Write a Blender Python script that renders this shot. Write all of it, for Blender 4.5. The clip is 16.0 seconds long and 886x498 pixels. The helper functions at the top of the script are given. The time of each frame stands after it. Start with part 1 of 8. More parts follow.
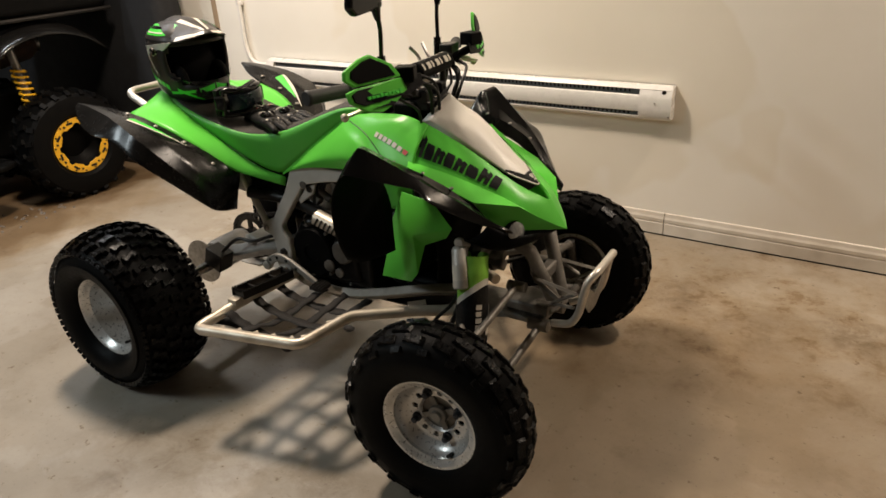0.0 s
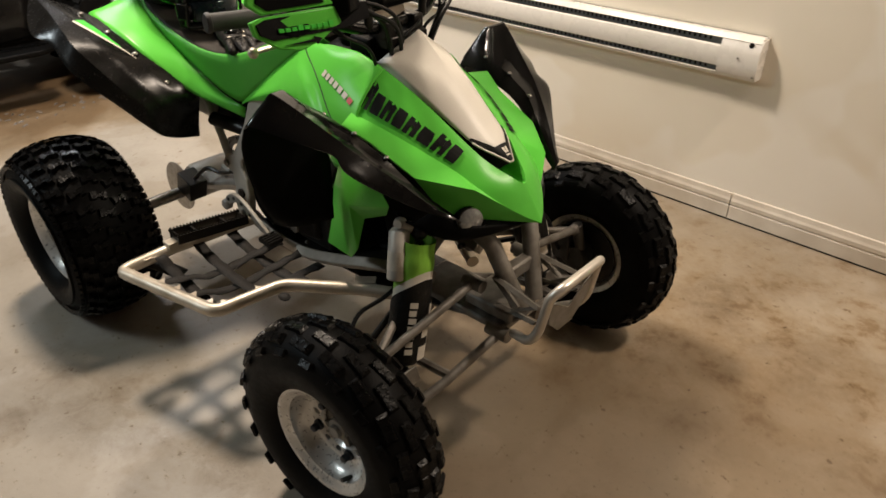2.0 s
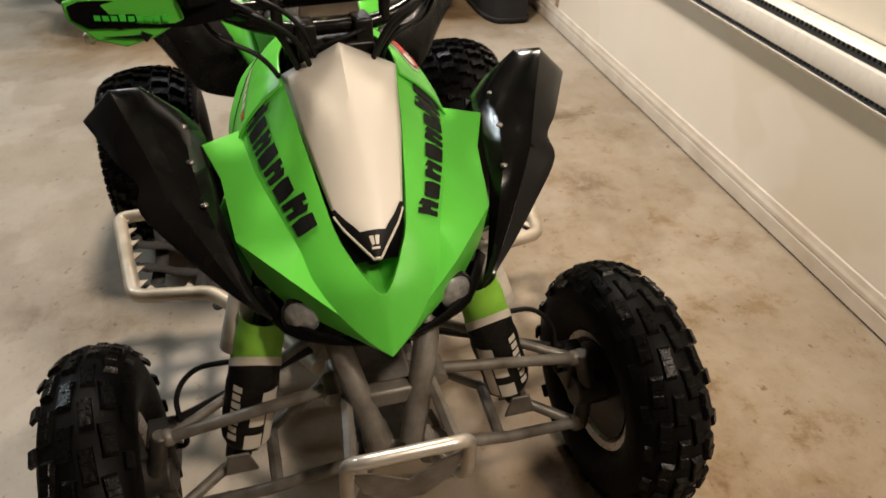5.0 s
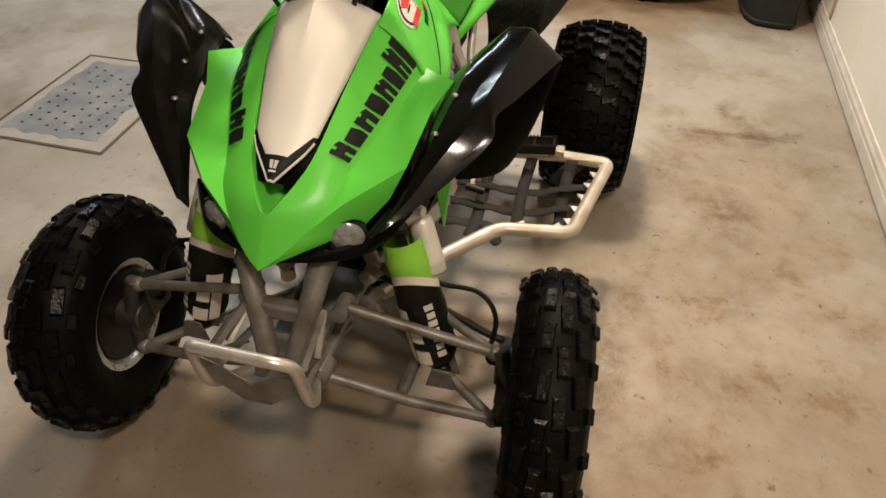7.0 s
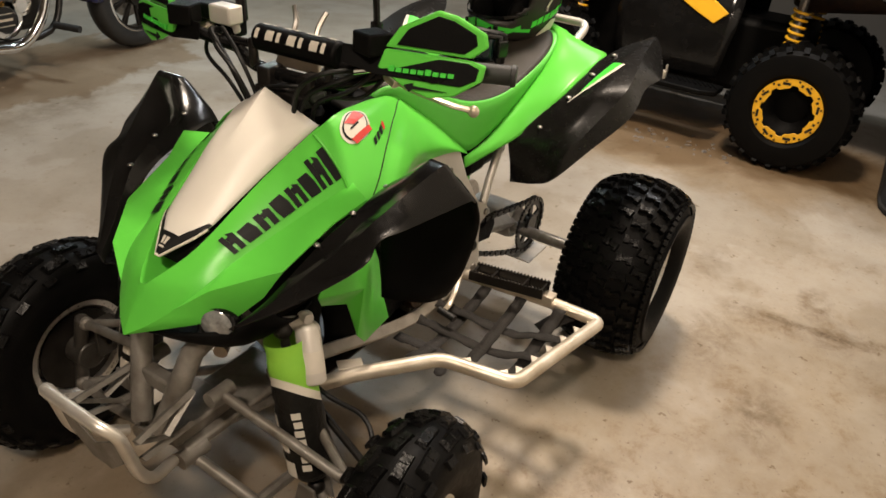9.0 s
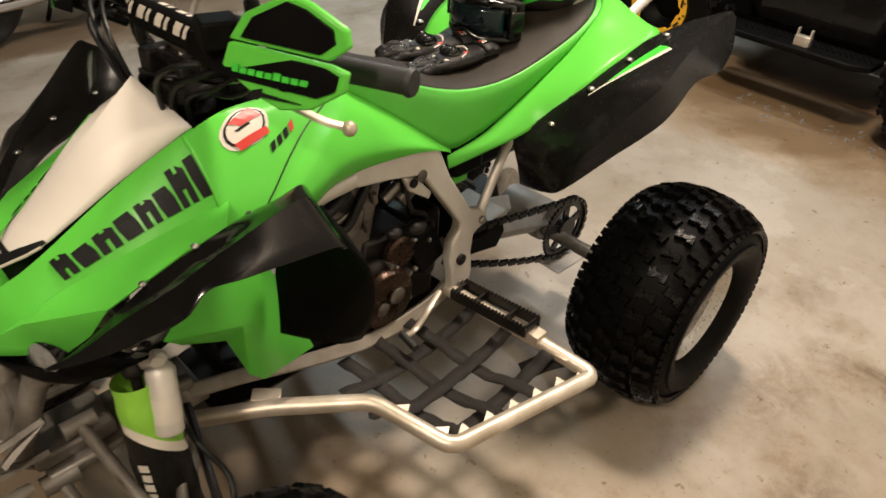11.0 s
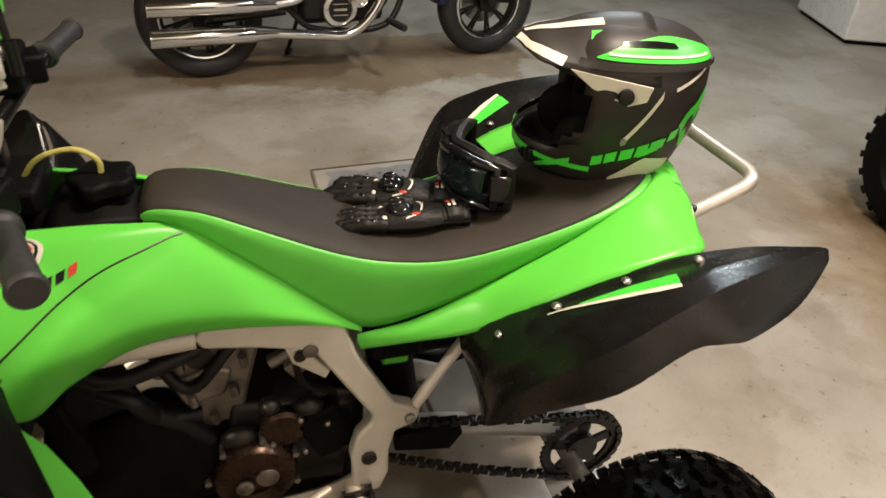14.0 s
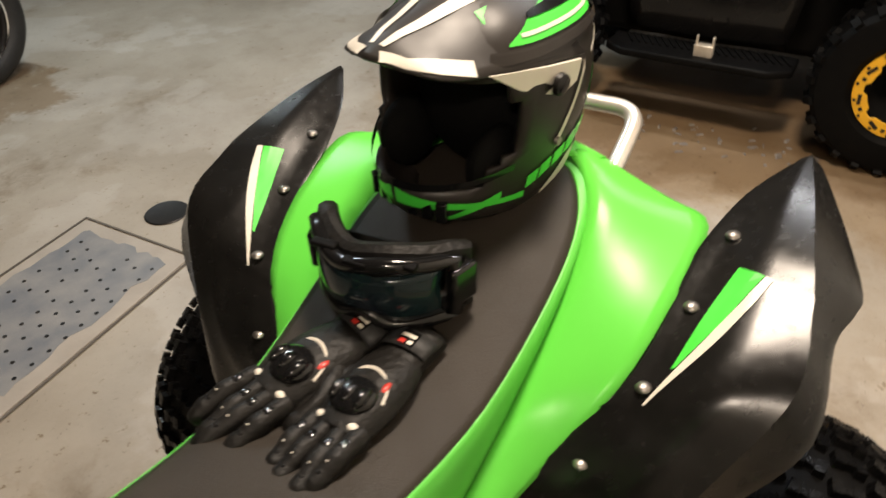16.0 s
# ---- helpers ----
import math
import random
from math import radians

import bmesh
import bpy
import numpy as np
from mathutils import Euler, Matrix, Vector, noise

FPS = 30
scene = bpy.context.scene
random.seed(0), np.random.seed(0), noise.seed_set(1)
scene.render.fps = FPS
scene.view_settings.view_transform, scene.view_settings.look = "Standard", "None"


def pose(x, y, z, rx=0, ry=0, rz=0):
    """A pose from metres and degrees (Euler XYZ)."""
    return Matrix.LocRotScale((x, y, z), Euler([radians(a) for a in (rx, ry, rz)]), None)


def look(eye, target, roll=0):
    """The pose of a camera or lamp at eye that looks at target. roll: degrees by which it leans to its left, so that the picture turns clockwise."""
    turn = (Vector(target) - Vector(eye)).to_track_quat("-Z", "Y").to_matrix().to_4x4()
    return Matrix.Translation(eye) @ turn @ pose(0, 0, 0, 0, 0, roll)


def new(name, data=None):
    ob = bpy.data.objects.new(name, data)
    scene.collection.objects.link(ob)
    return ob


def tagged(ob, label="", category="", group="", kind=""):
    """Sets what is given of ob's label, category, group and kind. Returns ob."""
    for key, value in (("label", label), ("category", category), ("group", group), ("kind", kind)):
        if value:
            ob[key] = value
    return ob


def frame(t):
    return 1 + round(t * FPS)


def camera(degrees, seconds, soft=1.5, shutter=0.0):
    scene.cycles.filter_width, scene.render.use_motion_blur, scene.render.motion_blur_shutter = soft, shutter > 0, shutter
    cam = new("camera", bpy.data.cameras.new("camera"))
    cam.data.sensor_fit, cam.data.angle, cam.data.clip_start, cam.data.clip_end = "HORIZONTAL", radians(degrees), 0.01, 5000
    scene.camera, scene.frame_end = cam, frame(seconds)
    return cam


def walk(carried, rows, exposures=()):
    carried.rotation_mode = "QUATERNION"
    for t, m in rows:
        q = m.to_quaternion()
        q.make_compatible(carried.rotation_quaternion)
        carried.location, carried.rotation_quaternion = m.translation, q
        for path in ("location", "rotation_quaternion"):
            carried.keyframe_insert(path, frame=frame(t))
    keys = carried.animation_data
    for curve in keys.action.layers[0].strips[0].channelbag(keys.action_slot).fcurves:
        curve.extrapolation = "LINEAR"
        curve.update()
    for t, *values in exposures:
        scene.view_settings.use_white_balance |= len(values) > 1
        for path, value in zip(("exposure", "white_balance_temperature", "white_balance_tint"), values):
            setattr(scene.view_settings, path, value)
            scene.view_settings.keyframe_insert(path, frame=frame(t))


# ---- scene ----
cam = camera(64.87, 16.0, 1.6, 0.3)
PATH = [
    (0, (1.413, -1.633, 1.369), (0.538, -0.258, 0.606), -3.43),
    (0.5, (1.420, -1.565, 1.363), (0.565, -0.192, 0.574), -3.03),
    (1, (1.391, -1.406, 1.357), (0.532, -0.061, 0.525), -1.74),
    (1.5, (1.409, -1.270, 1.343), (0.509, 0.000, 0.440), -1.48),
    (2, (1.486, -1.078, 1.335), (0.450, 0.044, 0.382), -0.50),
    (2.5, (1.566, -0.909, 1.338), (0.387, 0.075, 0.399), 0.09),
    (3, (1.577, -0.766, 1.338), (0.314, 0.142, 0.432), -0.35),
    (3.2, (1.552, -0.686, 1.347), (0.267, 0.223, 0.474), 1.13),
    (5.5, (1.447, -0.011, 1.323), (0.081, 0.176, 0.167), -0.83),
    (6, (1.390, 0.094, 1.315), (0.063, 0.133, 0.099), 0.50),
    (6.3, (1.428, 0.211, 1.308), (0.091, 0.148, 0.105), 2.23),
    (6.5, (1.461, 0.321, 1.315), (0.130, 0.164, 0.114), 2.45),
    (7, (1.522, 0.483, 1.330), (0.160, 0.155, 0.201), 0.91),
    (7.5, (1.470, 0.609, 1.322), (0.090, 0.195, 0.244), 1.51),
    (8, (1.398, 0.715, 1.335), (0.030, 0.221, 0.274), 3.68),
    (8.5, (1.338, 0.825, 1.359), (-0.027, 0.171, 0.385), 4.70),
    (9, (1.298, 0.895, 1.355), (-0.046, 0.124, 0.439), 5.21),
    (11.3, (0.665, 1.016, 1.367), (-0.335, -0.031, 0.297), 3.67),
    (11.5, (0.584, 1.022, 1.371), (-0.397, -0.048, 0.306), 3.97),
    (12, (0.446, 1.006, 1.365), (-0.506, -0.051, 0.262), 2.95),
    (12.5, (0.281, 1.036, 1.374), (-0.499, -0.049, 0.169), 8.81),
    (13, (0.145, 1.058, 1.406), (-0.274, -0.298, 0.299), 5.05),
    (13.5, (0.052, 1.062, 1.414), (-0.398, -0.347, 0.388), 6.76),
    (14, (0.045, 0.964, 1.408), (-0.465, -0.451, 0.420), 4.79),
    (14.5, (0.060, 0.805, 1.387), (-0.560, -0.537, 0.360), 4.15),
    (15, (0.037, 0.693, 1.372), (-0.756, -0.555, 0.346), 4.35),
    (15.5, (0.046, 0.518, 1.353), (-1.134, -0.406, 0.356), 3.45),
    (16, (0.132, 0.332, 1.355), (-1.110, -0.391, 0.271), -2.75),
]
walk(cam, [(t, look(eye, target, roll)) for t, eye, target, roll in PATH], [(0.0, -0.15), (1.5, -0.06), (3.0, 0.0), (5.5, -0.05), (8.0, -0.07), (9.0, -0.03), (11.5, -0.07), (12.5, -0.13), (14.0, -0.11), (15.0, -0.13), (16.0, -0.08)])

# ---------------------------------------------------------------- light
world = bpy.data.worlds.new("garage_world")
scene.world = world
world.use_nodes = True
world.node_tree.nodes["Background"].inputs[0].default_value = (0.9, 0.85, 0.8, 1)
world.node_tree.nodes["Background"].inputs[1].default_value = 0.004


def area_lamp(x, y, z, watts, size, color, sy=None):
    d = bpy.data.lights.new("lamp", "AREA")
    d.energy, d.color = watts, color
    d.shape, d.size = "RECTANGLE", size
    d.size_y = sy or size
    ob = new("lamp", d)
    ob.location = (x, y, z)
    return ob


area_lamp(-0.95, 0.08, 3.02, 108, 0.36, (1.0, 0.835, 0.675))
# added fill with no known fixture, brightens the long wall's front end
area_lamp(2.1, 1.05, 3.02, 68, 0.20, (1.0, 0.835, 0.68))
area_lamp(-2.3, -2.9, 3.02, 74, 0.14, (0.84, 0.96, 1.0), 1.0)
area_lamp(-2.7, 0.3, 3.02, 44, 0.14, (0.95, 0.95, 0.98), 1.0)

# ---------------------------------------------------------------- helpers


def part(name, bm, material, parent=None, label="", smooth=40, bevel=0.0, solid=0.0, segs=2):
    """Links a bmesh as one mesh object, under a thing or a part."""
    me = bpy.data.meshes.new(name)
    bmesh.ops.recalc_face_normals(bm, faces=bm.faces)
    bm.to_mesh(me)
    bm.free()
    for m in material if isinstance(material, (list, tuple)) else [material]:
        me.materials.append(m)
    ob = new(name, me)
    if parent is not None:
        ob.parent = parent
    if label:
        ob["label"] = label
    if smooth:
        for f in me.polygons:
            f.use_smooth = True
        me.set_sharp_from_angle(angle=radians(smooth))
    if solid:
        m = ob.modifiers.new("solid", "SOLIDIFY")
        m.thickness, m.offset = solid, -1
    if bevel:
        m = ob.modifiers.new("bevel", "BEVEL")
        m.width, m.segments, m.limit_method, m.angle_limit = bevel, segs, "ANGLE", radians(30)
    return ob


def thing(name, label, category, group="", at=(0, 0, 0), turn=0.0):
    ob = new(name)
    ob.matrix_world = pose(*at, 0, 0, turn)
    return tagged(ob, label, category, group)


def structure(ob, label, category):
    return tagged(ob, label, category, kind="structure")


def box(bm, c, s, m=None, taper=1.0):
    """Adds a box of size s at c; the top face is scaled by taper."""
    vs = []
    for dz in (-0.5, 0.5):
        k = taper if dz > 0 else 1.0
        for dx, dy in ((-0.5, -0.5), (0.5, -0.5), (0.5, 0.5), (-0.5, 0.5)):
            p = Vector((dx * s[0] * k, dy * s[1] * k, dz * s[2]))
            p = (m @ p) if m else p
            vs.append(bm.verts.new(p + Vector(c)))
    for f in ((3, 2, 1, 0), (4, 5, 6, 7), (0, 1, 5, 4), (1, 2, 6, 5), (2, 3, 7, 6), (3, 0, 4, 7)):
        bm.faces.new([vs[i] for i in f])
    return bm


def rot(rx=0, ry=0, rz=0):
    return Euler((radians(rx), radians(ry), radians(rz))).to_matrix()


def spline(pts, n=6, closed=False):
    """Catmull-Rom points through pts."""
    P = [Vector(p) for p in pts]
    out = []
    count = len(P) if closed else len(P) - 1
    for i in range(count):
        a = P[i - 1] if (i > 0 or closed) else P[0] * 2 - P[1]
        b, c = P[i], P[(i + 1) % len(P)]
        d = P[(i + 2) % len(P)] if (i + 2 < len(P) or closed) else c * 2 - b
        for k in range(n):
            t = k / n
            out.append(0.5 * (2 * b + (c - a) * t + (2 * a - 5 * b + 4 * c - d) * t * t + (3 * b - a - 3 * c + d) * t ** 3))
    if not closed:
        out.append(P[-1])
    return out


def tube(bm, pts, r, seg=10, closed=False, cap=True, radii=None, flat=1.0):
    """Sweeps a circle (or an ellipse, by flat) along pts."""
    P = [Vector(p) for p in pts]
    n = len(P)
    tang = []
    for i in range(n):
        a = P[i - 1] if (i > 0 or closed) else P[i]
        b = P[(i + 1) % n] if (i < n - 1 or closed) else P[i]
        tang.append((b - a).normalized())
    ref = Vector((0, 0, 1)) if abs(tang[0].z) < 0.9 else Vector((1, 0, 0))
    u = (ref - tang[0] * ref.dot(tang[0])).normalized()
    rings = []
    for i in range(n):
        u = (u - tang[i] * u.dot(tang[i])).normalized()
        v = tang[i].cross(u)
        rr = radii[i] if radii else r
        rings.append([bm.verts.new(P[i] + (u * math.cos(k * 2 * math.pi / seg) * flat + v * math.sin(k * 2 * math.pi / seg)) * rr) for k in range(seg)])
    for i in range(n if closed else n - 1):
        A, B = rings[i], rings[(i + 1) % n]
        for k in range(seg):
            bm.faces.new((A[k], A[(k + 1) % seg], B[(k + 1) % seg], B[k]))
    if cap and not closed:
        bm.faces.new(rings[0][::-1])
        bm.faces.new(rings[-1])
    return bm


def bent(pts, radius=0.03, n=4):
    """A polyline with rounded corners."""
    P = [Vector(p) for p in pts]
    out = [P[0]]
    for i in range(1, len(P) - 1):
        a, b = (P[i - 1] - P[i]), (P[i + 1] - P[i])
        d = min(radius, a.length * 0.48, b.length * 0.48)
        p0, p1 = P[i] + a.normalized() * d, P[i] + b.normalized() * d
        for k in range(n + 1):
            t = k / n
            out.append(p0 * (1 - t) ** 2 + P[i] * 2 * t * (1 - t) + p1 * t * t)
    return out + [P[-1]]


def lathe(bm, profile, c, axis="y", seg=32, m=None, cap=True):
    """Turns (radius, along) pairs about an axis through c."""
    rings = []
    for r, a in profile:
        ring = []
        for k in range(seg):
            t = k * 2 * math.pi / seg
            if axis == "y":
                p = Vector((r * math.cos(t), a, r * math.sin(t)))
            elif axis == "x":
                p = Vector((a, r * math.cos(t), r * math.sin(t)))
            else:
                p = Vector((r * math.cos(t), r * math.sin(t), a))
            if m:
                p = m @ p
            ring.append(bm.verts.new(p + Vector(c)))
        rings.append(ring)
    for A, B in zip(rings, rings[1:]):
        for k in range(seg):
            bm.faces.new((A[k], A[(k + 1) % seg], B[(k + 1) % seg], B[k]))
    for ring, flip in ((rings[0], 1), (rings[-1], 0)) if cap else ():
        bm.faces.new(ring[::-1] if flip else ring)
    return bm


def rod(bm, a, b, r, seg=12, r2=None):
    return tube(bm, [a, b], r, seg, radii=[r, r2 if r2 is not None else r])


def grid(ctrl, nu=4, nv=4):
    """A smooth net of points through a coarse net (rows of columns)."""
    rows = [spline(r, nv) for r in ctrl]
    cols = [spline([rows[i][j] for i in range(len(rows))], nu) for j in range(len(rows[0]))]
    return [[cols[j][i] for j in range(len(cols))] for i in range(len(cols[0]))]


def skin(bm, net, mirror=False):
    net = [[Vector(p) for p in r] for r in net]
    if mirror:
        net = [[Vector((p.x, -p.y, p.z)) for p in r] for r in net]
    V = [[bm.verts.new(p) for p in r] for r in net]
    for i in range(len(V) - 1):
        for j in range(len(V[0]) - 1):
            q = [V[i][j], V[i][j + 1], V[i + 1][j + 1], V[i + 1][j]]
            bm.faces.new(q[::-1] if mirror else q)
    return bm


def facets(bm, verts, faces, mirror=False):
    vs = [bm.verts.new((x, -y if mirror else y, z)) for x, y, z in verts]
    for f in faces:
        q = [vs[i] for i in f]
        bm.faces.new(q[::-1] if mirror else q)
    return bm


def slab(bm, outline, thick, place):
    """A plate: outline (a, b) pairs and a thickness, laid out by place(a, b, c)."""
    lo = [bm.verts.new(place(a, b, 0.0)) for a, b in outline]
    hi = [bm.verts.new(place(a, b, thick)) for a, b in outline]
    bm.faces.new(lo[::-1])
    bm.faces.new(hi)
    n = len(outline)
    for i in range(n):
        bm.faces.new((lo[i], lo[(i + 1) % n], hi[(i + 1) % n], hi[i]))
    return bm


def ball(bm, c, r, u=12, v=8, s=(1, 1, 1), m=None):
    mat = Matrix.Translation(c) @ (m.to_4x4() if m else Matrix()) @ Matrix.Diagonal((*s, 1))
    bmesh.ops.create_uvsphere(bm, u_segments=u, v_segments=v, radius=r, matrix=mat)
    return bm


def B():
    return bmesh.new()


# ---------------------------------------------------------------- materials


def material(name, color, rough=0.5, metal=0.0, color2=None, scale=20.0, grain=0.0, grain_scale=400.0, mix=0.5, coat=0.0, spots=0.0, spec=0.5, rvar=0.12):
    """A surface with variation at two scales: blotches between two colours, and a fine relief."""
    m = bpy.data.materials.new(name)
    m.use_nodes = True
    nt = m.node_tree
    b = nt.nodes["Principled BSDF"]
    b.inputs["Roughness"].default_value, b.inputs["Metallic"].default_value = rough, metal
    b.inputs["Specular IOR Level"].default_value = spec
    b.inputs["Coat Weight"].default_value = coat
    b.inputs["Coat Roughness"].default_value = 0.08
    co = nt.nodes.new("ShaderNodeTexCoord")
    n1 = nt.nodes.new("ShaderNodeTexNoise")
    n1.inputs["Scale"].default_value, n1.inputs["Detail"].default_value = scale, 6
    nt.links.new(co.outputs["Object"], n1.inputs["Vector"])
    ramp = nt.nodes.new("ShaderNodeValToRGB")
    c2 = color2 or tuple(c * 0.82 for c in color)
    ramp.color_ramp.elements[0].position, ramp.color_ramp.elements[1].position = 0.5 - mix / 2, 0.5 + mix / 2
    ramp.color_ramp.elements[0].color, ramp.color_ramp.elements[1].color = (*c2, 1), (*color, 1)
    nt.links.new(n1.outputs["Fac"], ramp.inputs["Fac"])
    nt.links.new(ramp.outputs["Color"], b.inputs["Base Color"])
    mr = nt.nodes.new("ShaderNodeMapRange")
    mr.inputs["To Min"].default_value, mr.inputs["To Max"].default_value = max(0.02, rough - rvar), min(1, rough + rvar)
    n2 = nt.nodes.new("ShaderNodeTexNoise")
    n2.inputs["Scale"].default_value, n2.inputs["Detail"].default_value = scale * 3.1, 4
    nt.links.new(co.outputs["Object"], n2.inputs["Vector"])
    nt.links.new(n2.outputs["Fac"], mr.inputs["Value"])
    nt.links.new(mr.outputs["Result"], b.inputs["Roughness"])
    if grain:
        n3 = nt.nodes.new("ShaderNodeTexNoise")
        n3.inputs["Scale"].default_value, n3.inputs["Detail"].default_value = grain_scale, 3
        nt.links.new(co.outputs["Object"], n3.inputs["Vector"])
        bump = nt.nodes.new("ShaderNodeBump")
        bump.inputs["Strength"].default_value, bump.inputs["Distance"].default_value = grain, 0.002
        nt.links.new(n3.outputs["Fac"], bump.inputs["Height"])
        nt.links.new(bump.outputs["Normal"], b.inputs["Normal"])
    return m


GREEN = material("green_plastic", (0.108, 0.520, 0.056), 0.30, 0, (0.102, 0.505, 0.054), 9, 0.02, 300, coat=0.0, rvar=0.05, spec=0.2)
GREEN_SEAT = material("green_vinyl", (0.092, 0.47, 0.049), 0.42, 0, (0.080, 0.43, 0.044), 12, 0.12, 500)
BLACK = material("black_plastic", (0.004, 0.0038, 0.0037), 0.15, 0, (0.0085, 0.008, 0.0076), 14, 0.03, 250, rvar=0.07, spec=0.24)
SCUFFED = material("scuffed_black_plastic", (0.0042, 0.004, 0.0038), 0.25, 0, (0.0085, 0.008, 0.0074), 26, 0.03, 90, rvar=0.09, spec=0.33)
MATTE_BLACK = material("matte_black_plastic", (0.0022, 0.0022, 0.0022), 0.5, 0, (0.0045, 0.0042, 0.004), 25, 0.2, 400, spec=0.06)
RUBBER = material("tyre_rubber", (0.0022, 0.0022, 0.0024), 0.5, 0, (0.004, 0.0037, 0.0034), 30, 0.25, 260, rvar=0.15, spec=0.07)
TREAD = material("tread_rubber", (0.0018, 0.0018, 0.002), 0.30, 0, (0.0035, 0.0032, 0.003), 60, 0.7, 110, rvar=0.14, spec=0.13)
RUBBER_DULL = material("hard_rubber", (0.010, 0.010, 0.010), 0.6, 0, (0.018, 0.018, 0.018), 40, 0.2, 400)
SEAT = material("seat_vinyl", (0.0205, 0.0165, 0.0125), 0.5, 0, (0.0275, 0.0222, 0.017), 10, 0.5, 650, spec=0.25)
WHITE = material("white_plastic", (0.72, 0.69, 0.62), 0.42, 0, (0.66, 0.63, 0.57), 8, 0.02, 300)
ALU = material("cast_aluminium", (0.60, 0.57, 0.52), 0.42, 0.3, (0.47, 0.44, 0.39), 14, 0.25, 350)
BRIGHT = material("bright_aluminium", (0.66, 0.60, 0.51), 0.42, 0.55, (0.40, 0.335, 0.25), 16, 0.15, 300)
POLISHED = material("polished_tube", (0.66, 0.63, 0.58), 0.36, 0.7, (0.54, 0.50, 0.44), 26, 0.02, 300, rvar=0.06)
DIRTY = material("grey_painted_steel", (0.25, 0.235, 0.21), 0.45, 0.35, (0.085, 0.07, 0.053), 22, 0.3, 250)
KNUCKLE = material("oily_casting", (0.07, 0.064, 0.056), 0.42, 0.4, (0.025, 0.021, 0.017), 24, 0.3, 220)
RAIL = material("dull_frame_rail", (0.30, 0.27, 0.23), 0.48, 0.3, (0.17, 0.145, 0.115), 18, 0.25, 250)
SWING = material("dull_cast_aluminium", (0.40, 0.38, 0.345), 0.5, 0.3, (0.24, 0.215, 0.185), 14, 0.25, 300)
RIM = material("machined_rim", (0.66, 0.65, 0.63), 0.3, 0.55, (0.52, 0.50, 0.47), 35, 0.12, 200)
CHROME = material("chrome", (0.8, 0.8, 0.8), 0.09, 1.0, (0.7, 0.7, 0.7), 10, rvar=0.05)
NUT = material("blued_steel", (0.05, 0.055, 0.065), 0.35, 0.8, (0.025, 0.025, 0.028), 60)
STEEL = material("plain_steel", (0.4, 0.38, 0.35), 0.35, 0.9, (0.22, 0.2, 0.18), 60)
BRONZE = material("bronze_cover", (0.062, 0.034, 0.02), 0.29, 0.7, (0.034, 0.02, 0.014), 30, 0.05, 300)
ENGINE = material("engine_casting", (0.27, 0.255, 0.235), 0.36, 0.7, (0.10, 0.082, 0.066), 25, 0.2, 220)
DARK_METAL = material("dark_metal", (0.008, 0.0072, 0.0066), 0.38, 0.4, (0.02, 0.0165, 0.014), 40, 0.2, 300)
STRAP = material("nylon_strap", (0.006, 0.0048, 0.0038), 0.8, 0, (0.013, 0.0095, 0.007), 60, 0.5, 700)
CLOTH = material("black_cloth", (0.0045, 0.0042, 0.0038), 0.5, 0, (0.010, 0.009, 0.0078), 60, 0.9, 110, spec=0.2)
PAD = material("black_padding", (0.0018, 0.0017, 0.0016), 0.8, 0, (0.0032, 0.003, 0.0028), 60, 0.4, 500, spec=0.1)
GLOSS_BLACK = material("gloss_black", (0.004, 0.004, 0.0045), 0.12, 0, (0.007, 0.007, 0.007), 12, coat=0.1, rvar=0.05, spec=0.4)
HELMET = material("matte_helmet_shell", (0.017, 0.014, 0.012), 0.42, 0, (0.021, 0.0178, 0.0155), 12, 0.05, 500, spec=0.3)
DECAL_WHITE = material("white_decal", (0.62, 0.58, 0.50), 0.42, 0, (0.56, 0.52, 0.45), 30)
DECAL_GREEN = material("green_decal", (0.06, 0.60, 0.05), 0.35, 0, (0.055, 0.52, 0.045), 20)
DECAL_LIME = material("lime_sleeve", (0.25, 0.55, 0.05), 0.6, 0, (0.2, 0.48, 0.04), 20, 0.3, 500)
DECAL_BLACK = material("black_decal", (0.007, 0.007, 0.007), 0.5, 0, (0.012, 0.012, 0.012), 30, spec=0.12)
DECAL_RED = material("red_decal", (0.55, 0.03, 0.02), 0.4, 0, (0.45, 0.03, 0.02), 30)
ORANGE = material("orange_decal", (0.7, 0.25, 0.03), 0.4)
YELLOW = material("yellow_paint", (0.78, 0.42, 0.015), 0.35, 0, (0.68, 0.36, 0.015), 20, 0.05, 300)
HEATER_WHITE = material("heater_enamel", (0.78, 0.75, 0.70), 0.28, 0, (0.72, 0.69, 0.64), 7, 0.03, 200)
GREY_METAL = material("grey_grille", (0.30, 0.30, 0.31), 0.4, 0.4, (0.24, 0.24, 0.25), 20)
BASE_WHITE = material("baseboard_paint", (0.72, 0.67, 0.59), 0.45, 0, (0.55, 0.49, 0.41), 9, 0.1, 150)
BLUE = material("blue_paint", (0.012, 0.016, 0.09), 0.2, 0.2, (0.01, 0.012, 0.07), 10, coat=0.5)
GLASS_DARK = material("iridium_lens", (0.008, 0.03, 0.028), 0.06, 0.35, (0.012, 0.006, 0.016), 9, rvar=0.03)
LENS = material("lamp_lens", (0.40, 0.41, 0.40), 0.14, 0.4, (0.16, 0.16, 0.16), 90, rvar=0.05)
CABLE = material("cable_rubber", (0.006, 0.006, 0.006), 0.45, spec=0.25)
HOSE = material("clear_yellow_hose", (0.45, 0.42, 0.12), 0.3)
